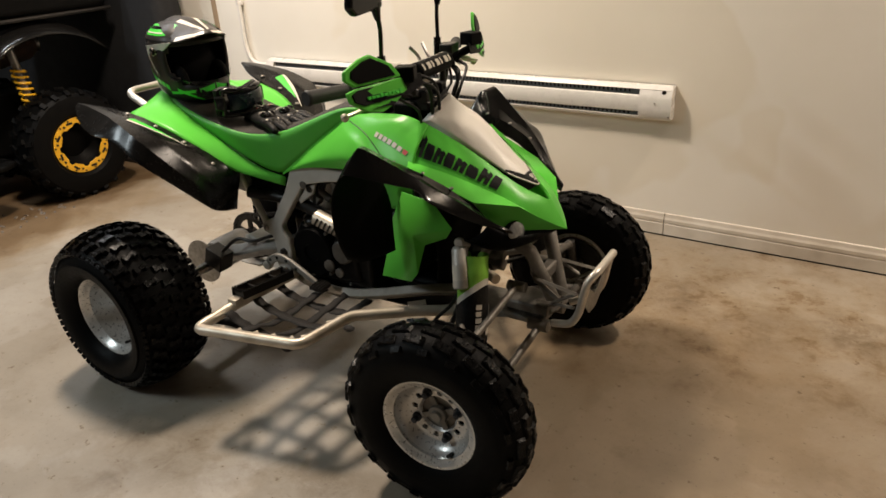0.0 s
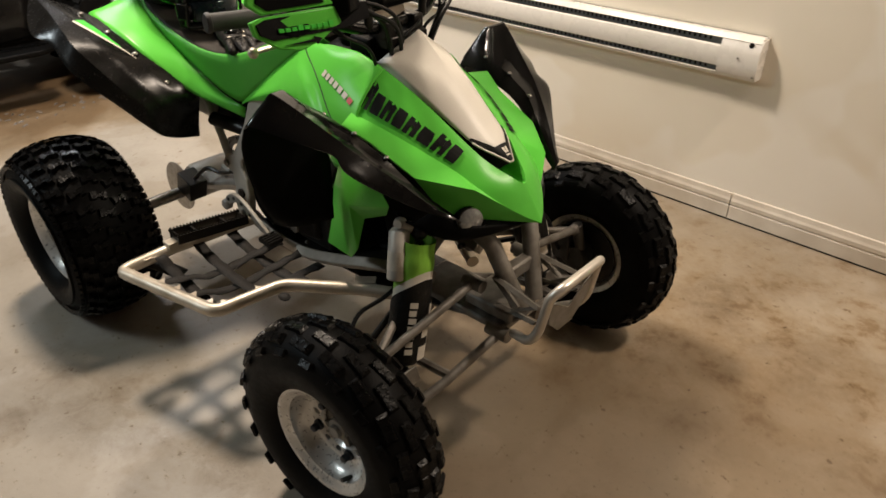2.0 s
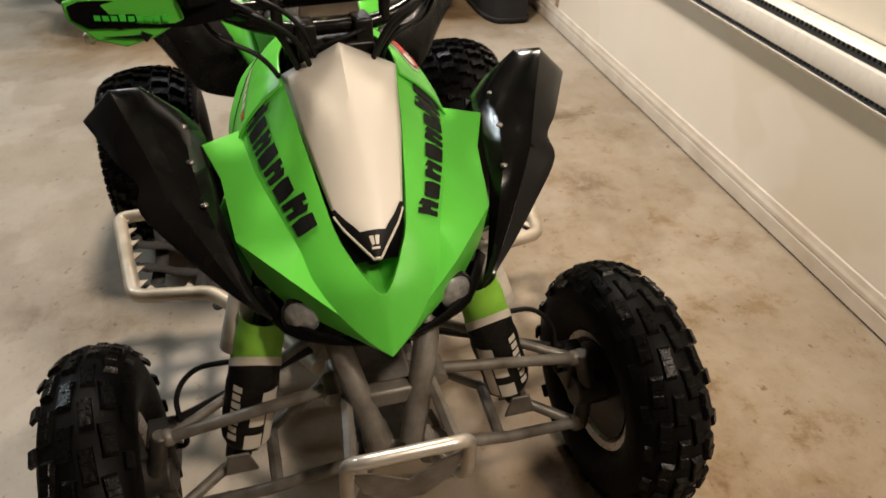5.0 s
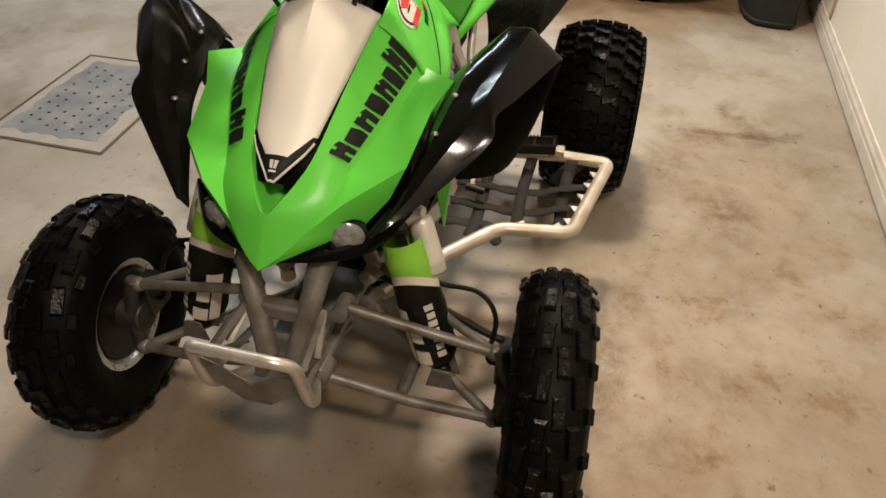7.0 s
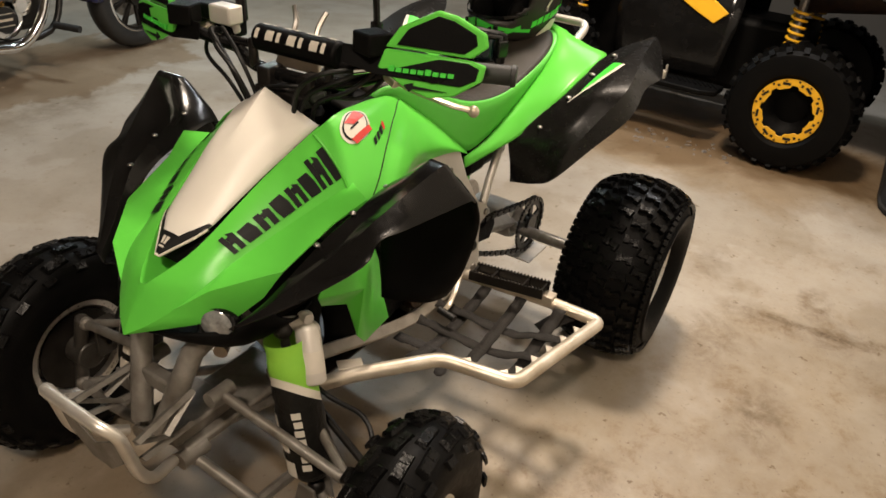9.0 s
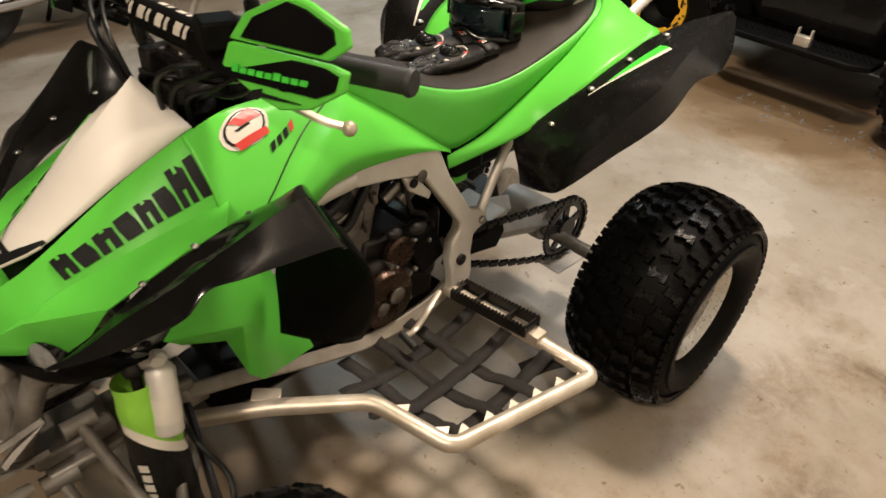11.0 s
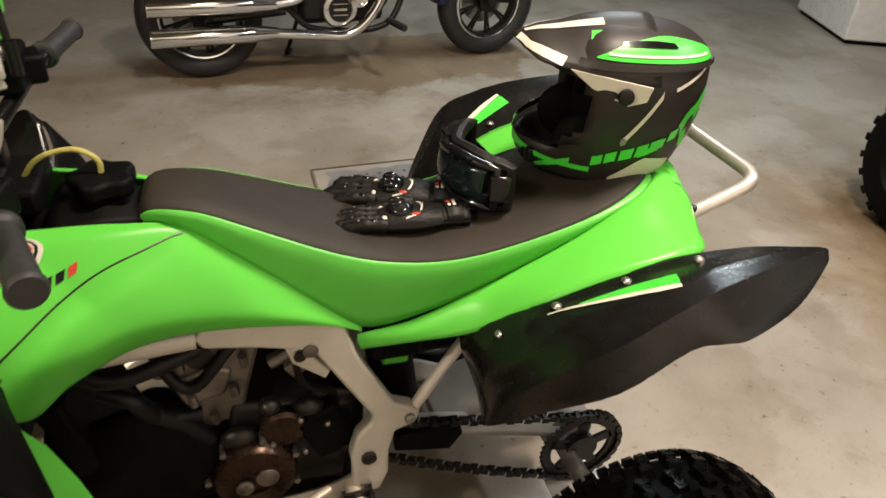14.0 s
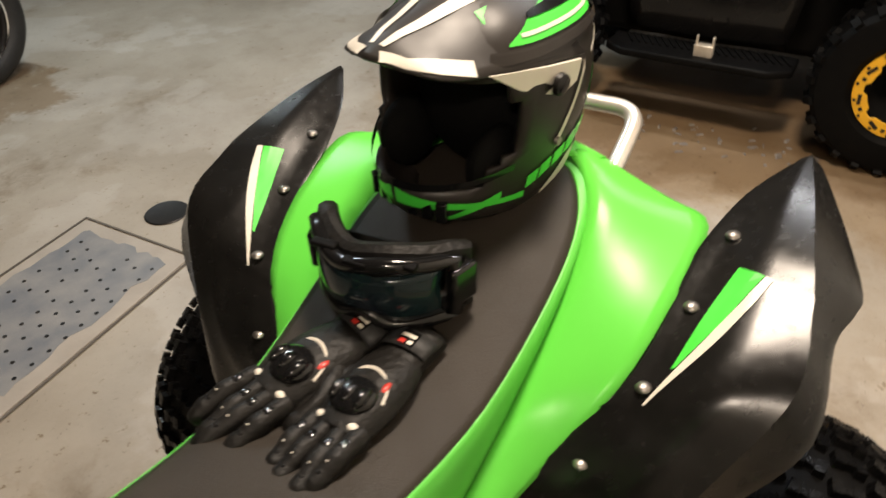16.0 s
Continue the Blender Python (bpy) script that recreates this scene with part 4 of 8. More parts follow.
# ---- front fenders
FF = [
    [(0.690, 0.160, 0.640), (0.690, 0.168, 0.648), (0.690, 0.171, 0.651), (0.690, 0.175, 0.654), (0.690, 0.181, 0.655)],
    [(0.650, 0.180, 0.655), (0.650, 0.190, 0.674), (0.650, 0.198, 0.680), (0.650, 0.208, 0.684), (0.650, 0.222, 0.674)],
    [(0.600, 0.198, 0.690), (0.600, 0.214, 0.720), (0.597, 0.230, 0.728), (0.597, 0.247, 0.735), (0.600, 0.276, 0.714)],
    [(0.552, 0.212, 0.735), (0.554, 0.234, 0.764), (0.545, 0.261, 0.768), (0.538, 0.285, 0.780), (0.550, 0.326, 0.762)],
    [(0.512, 0.218, 0.760), (0.512, 0.243, 0.786), (0.503, 0.274, 0.792), (0.500, 0.302, 0.808), (0.512, 0.326, 0.788)],
    [(0.470, 0.222, 0.775), (0.475, 0.250, 0.802), (0.462, 0.286, 0.812), (0.465, 0.317, 0.832), (0.475, 0.352, 0.803)],
    [(0.400, 0.228, 0.795), (0.402, 0.257, 0.826), (0.396, 0.307, 0.860), (0.412, 0.341, 0.868), (0.415, 0.384, 0.820)],
    [(0.350, 0.238, 0.796), (0.346, 0.266, 0.828), (0.358, 0.315, 0.878), (0.378, 0.355, 0.886), (0.367, 0.409, 0.833)],
    [(0.328, 0.238, 0.782), (0.328, 0.262, 0.812), (0.342, 0.311, 0.866), (0.361, 0.357, 0.875), (0.352, 0.410, 0.825)],
]
FF = [[true(p) for p in r] for r in FF]
FLAP = [
    [(0.338, 0.236, 0.782), (0.342, 0.312, 0.838), (0.358, 0.350, 0.868), (0.354, 0.398, 0.828)],
    [(0.345, 0.216, 0.752), (0.322, 0.285, 0.790), (0.316, 0.350, 0.792), (0.314, 0.388, 0.770)],
    [(0.355, 0.205, 0.690), (0.315, 0.275, 0.700), (0.295, 0.335, 0.700), (0.285, 0.366, 0.690)],
    [(0.362, 0.212, 0.620), (0.318, 0.262, 0.615), (0.290, 0.315, 0.612), (0.272, 0.340, 0.612)],
    [(0.372, 0.222, 0.560), (0.335, 0.252, 0.545), (0.298, 0.290, 0.540), (0.272, 0.312, 0.552)],
]
for s in (-1, 1):
    bm = B()
    net = straight(FF, 5, 3)
    skin(bm, net, s < 0)
    fen = part("front_fender", bm, BLACK, quad, "glossy black front fender", smooth=27, solid=0.004, bevel=0.0025)
    bm = B()
    skin(bm, grid(FLAP, 3, 3), s < 0)
    part("mud_flap", bm, MATTE_BLACK, fen, "matt black mud flap", smooth=50, solid=0.003)
    for p in (true((0.556, 0.234, 0.766)), true((0.483, 0.249, 0.801)), true((0.402, 0.258, 0.823))):
        bm = B()
        ball(bm, (p[0] + 0.002, s * p[1], p[2] + 0.001), 0.006, 10, 6, (1, 1, 0.6))
        part("screw", bm, STEEL, fen)

# ---- tank shroud
TS = [
    [(0.420, 0.094, 0.886), (0.420, 0.125, 0.862), (0.418, 0.160, 0.822), (0.420, 0.185, 0.770), (0.425, 0.190, 0.715)],
    [(0.350, 0.092, 0.905), (0.340, 0.120, 0.884), (0.335, 0.155, 0.835), (0.335, 0.185, 0.765), (0.347, 0.182, 0.664)],
    [(0.280, 0.082, 0.902), (0.270, 0.112, 0.886), (0.262, 0.150, 0.835), (0.262, 0.175, 0.770), (0.282, 0.168, 0.704)],
    [(0.200, 0.070, 0.893), (0.195, 0.092, 0.884), (0.190, 0.135, 0.835), (0.188, 0.156, 0.782), (0.198, 0.147, 0.735)],
    [(0.110, 0.062, 0.872), (0.108, 0.076, 0.862), (0.105, 0.115, 0.815), (0.104, 0.136, 0.768), (0.110, 0.128, 0.733)],
    [(0.000, 0.084, 0.800), (0.000, 0.094, 0.790), (0.000, 0.112, 0.765), (0.000, 0.126, 0.742), (0.000, 0.124, 0.722)],
    [(-0.085, 0.104, 0.728), (-0.085, 0.107, 0.724), (-0.085, 0.112, 0.716), (-0.085, 0.117, 0.708), (-0.085, 0.118, 0.702)],
    [(-0.137, 0.112, 0.686), (-0.137, 0.113, 0.685), (-0.137, 0.114, 0.683), (-0.137, 0.115, 0.681), (-0.137, 0.115, 0.679)],
]
shroud_net = grid(TS, 12, 8)
SEAM_LINE = spline([(0.116, 0.072, 0.869), (0.190, 0.110, 0.862), (0.250, 0.140, 0.846), (0.317, 0.171, 0.802), (0.384, 0.189, 0.747)], 5)
flat_net = [(i / 84, j / 32, p) for i, row in enumerate(shroud_net) for j, p in enumerate(row)]
SEAM = []
for q in SEAM_LINE:
    near = sorted(flat_net, key=lambda f: (f[2] - q).length_squared)[:4]
    wt = [1 / ((f[2] - q).length + 1e-4) for f in near]
    SEAM.append(Vector((sum(f[0] * w for f, w in zip(near, wt)) / sum(wt), sum(f[1] * w for f, w in zip(near, wt)) / sum(wt), 0)))
for rep in range(2):
    SEAM = [SEAM[0]] + [(SEAM[i - 1] + SEAM[i] * 2 + SEAM[i + 1]) / 4 for i in range(1, len(SEAM) - 1)] + [SEAM[-1]]


def seam_at(t):
    """A point of the joint between the shroud's two panels."""
    q = SEAM[round(t * (len(SEAM) - 1))]
    p, n = on_net(shroud_net, q.x, q.y)
    return p - n * 0.0004


def crease(net):
    """Raises the rear panel behind a soft ridge that runs beside the joint."""
    us, vs = [q.x for q in SEAM][::-1], [q.y for q in SEAM][::-1]
    out = []
    for i, row in enumerate(net):
        u = i / (len(net) - 1)
        new_row = []
        for j, p in enumerate(row):
            v = j / (len(row) - 1)
            d = (v - float(np.interp(u, us, vs)) - 0.05) / 0.11 if u < 0.565 else 1.0
            d = min(1.0, max(0.0, d))
            fade = min(1.0, (1 - v) / 0.25) * min(1.0, max(0.0, (0.60 - u) / 0.25))
            new_row.append(p - on_net(net, u, v)[1] * 0.010 * d * d * (3 - 2 * d) * fade)
        out.append(new_row)
    return out


shroud_net = crease(shroud_net)
for s in (-1, 1):
    bm = B()
    skin(bm, shroud_net, s < 0)
    sh = part("tank_shroud", bm, GREEN, quad, "bright green tank shroud", smooth=50, solid=0.004)
    if s > 0:
        bm = B()
        su, sv = 0.168, 0.235
        for grow, lift, mat_, nm in ((1.0, 0.0014, DECAL_WHITE, "sticker"), (0.86, 0.0019, DECAL_BLACK, "ring"), (0.76, 0.0024, DECAL_WHITE, "disc")):
            bm = B()
            ring = [(su + 0.088 * grow * math.cos(a) - 0.02 * math.sin(a), sv + 0.16 * grow * math.sin(a) * (1 + 0.06 * math.sin(3 * a))) for a in [k * 2 * math.pi / 18 for k in range(18)]]
            pts = [on_net(shroud_net, u, v) for u, v in [(su, sv)] + ring]
            vs = [bm.verts.new(p - n * lift) for p, n in pts]
            mid = [bm.verts.new((vs[0].co + q.co) / 2 - pts[k + 1][1] * 0.0006) for k, q in enumerate(vs[1:])]
            for k in range(18):
                bm.faces.new((vs[0], mid[k], mid[(k + 1) % 18]))
                bm.faces.new((mid[k], vs[k + 1], vs[(k + 1) % 18 + 1 if k < 17 else 1], mid[(k + 1) % 18]))
            if nm == "sticker":
                st = part("sticker", bm, mat_, sh, "round white sticker with plain red and black shapes", smooth=60)
            else:
                part("sticker_" + nm, bm, mat_, st, smooth=60)
        bm = B()
        decal(bm, shroud_net, [[(0.12, 0.17), (0.215, 0.10), (0.235, 0.22), (0.15, 0.24)]], 0.0036, True, 3)
        part("sticker_top", bm, DECAL_RED, st, "red plain shape", smooth=0)
        bm = B()
        decal(bm, shroud_net, [[(0.105, 0.33), (0.225, 0.31), (0.225, 0.355), (0.115, 0.385)]], 0.0036, True, 3)
        part("sticker_foot", bm, DECAL_RED, st, "red plain shape", smooth=0)
        bm = B()
        decal(bm, shroud_net, [[(0.125, 0.25), (0.18, 0.24), (0.182, 0.255), (0.13, 0.265)]], 0.0036, True, 3)
        part("sticker_line", bm, DECAL_BLACK, st, smooth=0)
    marks = [(0.200, 0.468), (0.232, 0.446), (0.264, 0.424), (0.296, 0.402)] if s > 0 else [(0.275 - 0.034 * k, 0.425 + 0.018 * k) for k in range(7)]
    for k, (u, v) in enumerate(marks):
        end = k == len(marks) - 1
        du = 0.021 if s > 0 else -0.023
        slope = -0.018 if s > 0 else 0.014
        bm = B()
        decal(bm, shroud_net, [[(u, v), (u + du, v + slope), (u + du * 1.4, v + slope - 0.05), (u + du * 0.3, v - 0.05)]], 0.0018, True, 2, s < 0)
        part("model_block", bm, DECAL_RED if end else (DECAL_BLACK if s > 0 else DECAL_WHITE), sh, "small red block" if end else "small plain block", smooth=0)
    bm = B()
    tube(bm, [seam_at(k / 20) for k in range(21)], 0.0014, 5)
    if s < 0:
        bmesh.ops.scale(bm, vec=(1, -1, 1), verts=bm.verts)
    part("panel_seam", bm, DARK_METAL, sh)
    # lower radiator panel
    bm = B()
    A = [true(p) for p in ((0.490, 0.222, 0.715), (0.548, 0.226, 0.650), (0.520, 0.209, 0.612), (0.452, 0.212, 0.580), (0.425, 0.218, 0.490), (0.398, 0.216, 0.458), (0.279, 0.190, 0.440), (0.300, 0.184, 0.520), (0.324, 0.190, 0.610), (0.380, 0.200, 0.720), (0.430, 0.236, 0.615))]
    facets(bm, A, [(0, 1, 10), (1, 2, 10), (2, 3, 10), (3, 4, 10), (4, 5, 10), (5, 6, 7), (5, 7, 10), (7, 8, 10), (8, 9, 10), (9, 0, 10)], s < 0)
    part("radiator_panel", bm, GREEN, quad, "green folded radiator side panel", smooth=25, solid=0.003, bevel=0.003)

# inner black core under the plastics: tank and airbox
bm = B()
net = [[(0.40, 0.07, 0.83), (0.40, 0.13, 0.76), (0.40, 0.13, 0.62), (0.40, 0, 0.60)], [(0.25, 0.07, 0.86), (0.25, 0.12, 0.80), (0.25, 0.12, 0.70), (0.25, 0, 0.66)],
       [(0.10, 0.05, 0.84), (0.10, 0.10, 0.79), (0.10, 0.10, 0.72), (0.10, 0, 0.70)], [(-0.10, 0.07, 0.72), (-0.10, 0.09, 0.71), (-0.10, 0.09, 0.68), (-0.10, 0, 0.66)]]
net = [[(r[0][0], 0, r[0][2])] + r for r in net]
skin(bm, net)
skin(bm, net, True)
bmesh.ops.remove_doubles(bm, verts=bm.verts, dist=0.001)
part("fuel_tank", bm, MATTE_BLACK, quad, "black plastic tank under the shroud")
bm = B()
box(bm, (-0.30, 0, 0.64), (0.26, 0.18, 0.12))
part("airbox", bm, MATTE_BLACK, quad, "black airbox below the seat", bevel=0.02)

# ---- seat
SX = [0.175, 0.15, 0.09, 0.02, -0.10, -0.19, -0.29, -0.40, -0.50, -0.57, -0.62, -0.645]
SW = [0.035, 0.056, 0.068, 0.082, 0.100, 0.112, 0.126, 0.133, 0.133, 0.120, 0.094, 0.066]
SE = [0.882, 0.902, 0.897, 0.872, 0.825, 0.805, 0.807, 0.832, 0.862, 0.885, 0.900, 0.902]
cover = []
for x, w, z in zip(SX, SW, SE):
    c = 0.012
    cover.append([(x, -w, z), (x, -w * 0.72, z + c * 0.75), (x, -w * 0.35, z + c), (x, 0, z + c * 1.05), (x, w * 0.35, z + c), (x, w * 0.72, z + c * 0.75), (x, w, z)])
cover_net = grid(cover, 3, 3)
bm = B()
skin(bm, cover_net)
seat = part("seat", bm, SEAT, quad, "dark grey-brown grained vinyl seat", smooth=60, solid=0.004)
SL = [(0.182, 0.030, 0.852), (0.150, 0.052, 0.868), (0.10, 0.066, 0.862), (0.02, 0.086, 0.806), (-0.10, 0.108, 0.712), (-0.155, 0.113, 0.684), (-0.263, 0.124, 0.716), (-0.38, 0.135, 0.776), (-0.48, 0.139, 0.828), (-0.57, 0.130, 0.876), (-0.622, 0.108, 0.898), (-0.648, 0.078, 0.902)]
for s in (-1, 1):
    bm = B()
    rows = []
    for (x, w, z), low in zip(zip(SX, SW, SE), SL):
        a, b = Vector((x, w, z)), Vector(low)
        mid = a.lerp(b, 0.5) + Vector((0, 0.006, 0))
        rows.append([a + Vector((0, 0.0006, 0.0006)), a.lerp(mid, 0.35) + Vector((0, 0.004, 0)), mid, b])
    skin(bm, grid(rows, 3, 3), s < 0)
    part("seat_side", bm, GREEN_SEAT, seat, "green vinyl seat side", smooth=60, solid=0.003)

# ---- tail and rear fenders
TAIL = [
    [(-0.127, 0.115, 0.668), (-0.127, 0.117, 0.664), (-0.127, 0.118, 0.656), (-0.132, 0.118, 0.637)],
    [(-0.215, 0.122, 0.688), (-0.215, 0.130, 0.688), (-0.215, 0.142, 0.678), (-0.217, 0.147, 0.662)],
    [(-0.300, 0.130, 0.730), (-0.300, 0.142, 0.732), (-0.305, 0.166, 0.716), (-0.305, 0.182, 0.696)],
    [(-0.380, 0.137, 0.775), (-0.380, 0.151, 0.781), (-0.385, 0.195, 0.784), (-0.385, 0.236, 0.782)],
    [(-0.470, 0.140, 0.823), (-0.470, 0.156, 0.832), (-0.475, 0.210, 0.837), (-0.478, 0.260, 0.833)],
    [(-0.560, 0.130, 0.872), (-0.562, 0.148, 0.882), (-0.585, 0.210, 0.872), (-0.606, 0.270, 0.864)],
    [(-0.612, 0.106, 0.894), (-0.622, 0.122, 0.900), (-0.638, 0.172, 0.882), (-0.640, 0.220, 0.868)],
    [(-0.640, 0.078, 0.900), (-0.656, 0.092, 0.904), (-0.672, 0.130, 0.884), (-0.668, 0.165, 0.866)],
]
TAIL = [[true(p) for p in r] for r in TAIL]
for s in (-1, 1):
    bm = B()
    skin(bm, grid(TAIL, 4, 3), s < 0)
    part("tail_panel", bm, GREEN, quad, "bright green tail panel", smooth=60, solid=0.004)
bm = B()
net = grid([[(-0.645, 0, 0.915), (-0.648, 0.06, 0.912), (-0.655, 0.115, 0.905)], [(-0.690, 0, 0.915), (-0.690, 0.06, 0.912), (-0.680, 0.118, 0.900)], [(-0.715, 0, 0.89), (-0.712, 0.06, 0.885), (-0.69, 0.135, 0.865)], [(-0.715, 0, 0.84), (-0.71, 0.07, 0.835), (-0.685, 0.17, 0.84)]], 3, 3)
skin(bm, net)
skin(bm, net, True)
bmesh.ops.remove_doubles(bm, verts=bm.verts, dist=0.001)
part("tail_cap", bm, GREEN, quad, "rounded green tail end", smooth=50, solid=0.004)
RF = [[true(p) for p in r] for r in (
    [(-0.285, 0.152, 0.685), (-0.290, 0.158, 0.645), (-0.305, 0.160, 0.605), (-0.320, 0.158, 0.565), (-0.330, 0.155, 0.540)],
    [(-0.318, 0.185, 0.712), (-0.305, 0.217, 0.692), (-0.298, 0.240, 0.655), (-0.300, 0.245, 0.612), (-0.306, 0.238, 0.568)],
    [(-0.352, 0.208, 0.748), (-0.343, 0.248, 0.750), (-0.325, 0.292, 0.725), (-0.308, 0.306, 0.670), (-0.293, 0.296, 0.605)],
    [(-0.368, 0.222, 0.765), (-0.367, 0.254, 0.772), (-0.362, 0.313, 0.778), (-0.360, 0.361, 0.762), (-0.350, 0.362, 0.690)],
    [(-0.385, 0.236, 0.782), (-0.391, 0.261, 0.791), (-0.400, 0.330, 0.823), (-0.416, 0.398, 0.832), (-0.408, 0.426, 0.775)],
    [(-0.478, 0.257, 0.830), (-0.484, 0.281, 0.838), (-0.490, 0.335, 0.860), (-0.485, 0.394, 0.866), (-0.500, 0.424, 0.828)],
    [(-0.530, 0.264, 0.850), (-0.535, 0.290, 0.857), (-0.536, 0.337, 0.877), (-0.525, 0.389, 0.880), (-0.540, 0.436, 0.842)],
    [(-0.575, 0.270, 0.864), (-0.583, 0.299, 0.873), (-0.580, 0.340, 0.890), (-0.565, 0.382, 0.891), (-0.576, 0.440, 0.848)],
    [(-0.660, 0.298, 0.887), (-0.665, 0.318, 0.895), (-0.660, 0.345, 0.905), (-0.650, 0.370, 0.905), (-0.664, 0.413, 0.864)],
    [(-0.725, 0.338, 0.905), (-0.730, 0.345, 0.909), (-0.733, 0.352, 0.911), (-0.735, 0.358, 0.911), (-0.730, 0.376, 0.897)],
    [(-0.742, 0.350, 0.908), (-0.743, 0.353, 0.909), (-0.744, 0.356, 0.910), (-0.744, 0.358, 0.909), (-0.742, 0.363, 0.905)])]
rf_net = straight(RF, 4, 4)
for s in (-1, 1):
    bm = B()
    skin(bm, rf_net, s < 0)
    fen = part("rear_fender", bm, SCUFFED, quad, "scuffed glossy black rear fender with four screws", smooth=24, solid=0.004, bevel=0.002)
    for p in (true((-0.326, 0.222, 0.719)), true((-0.391, 0.261, 0.793)), true((-0.484, 0.281, 0.839)), true((-0.583, 0.299, 0.875))):
        bm = B()
        n = Vector((0.3, 0.25, 0.9)).normalized()
        ball(bm, (p[0], s * p[1], p[2] + 0.001), 0.0085, 10, 6, (1, 1, 0.55))
        part("screw", bm, STEEL, fen, "dull silver button screw")
    bm = B()
    draped(bm, rf_net, [(-0.423, 0.275), (-0.482, 0.289), (-0.548, 0.308)], [(-0.423, 0.278), (-0.478, 0.308), (-0.536, 0.334)], 0.0014, s < 0)
    part("flash", bm, DECAL_GREEN, fen, "green flash decal", smooth=0)
    bm = B()
    draped(bm, rf_net, [(-0.385, 0.259), (-0.450, 0.294), (-0.500, 0.319), (-0.536, 0.335)], [(-0.384, 0.261), (-0.447, 0.304), (-0.496, 0.329), (-0.533, 0.343)], 0.0016, s < 0)
    part("flash_line", bm, DECAL_WHITE, fen, "cream line decal", smooth=0)

# grab bar
bm = B()
tube(bm, bent([(-0.64, 0.108, 0.80), (-0.73, 0.116, 0.845), (-0.840, 0.120, 0.897), (-0.840, -0.120, 0.897), (-0.73, -0.116, 0.845), (-0.64, -0.108, 0.80)], 0.04, 6), 0.0125, 12)
gb = part("grab_bar", bm, POLISHED, quad, "bare aluminium rear grab bar")
for s in (-1, 1):
    bm = B()
    box(bm, (-0.70, s * 0.105, 0.822), (0.06, 0.008, 0.03))
    part("bracket", bm, ALU, gb, bevel=0.002)
bm = B()
rod(bm, (-0.69, 0.13, 0.868), (-0.705, 0.138, 0.862), 0.007, 8)
part("tail_bolt", bm, DARK_METAL, quad)

# ---- frame, suspension and engine of the quad


def fy(z):
    return 0.112 + (0.70 - z) * 0.16


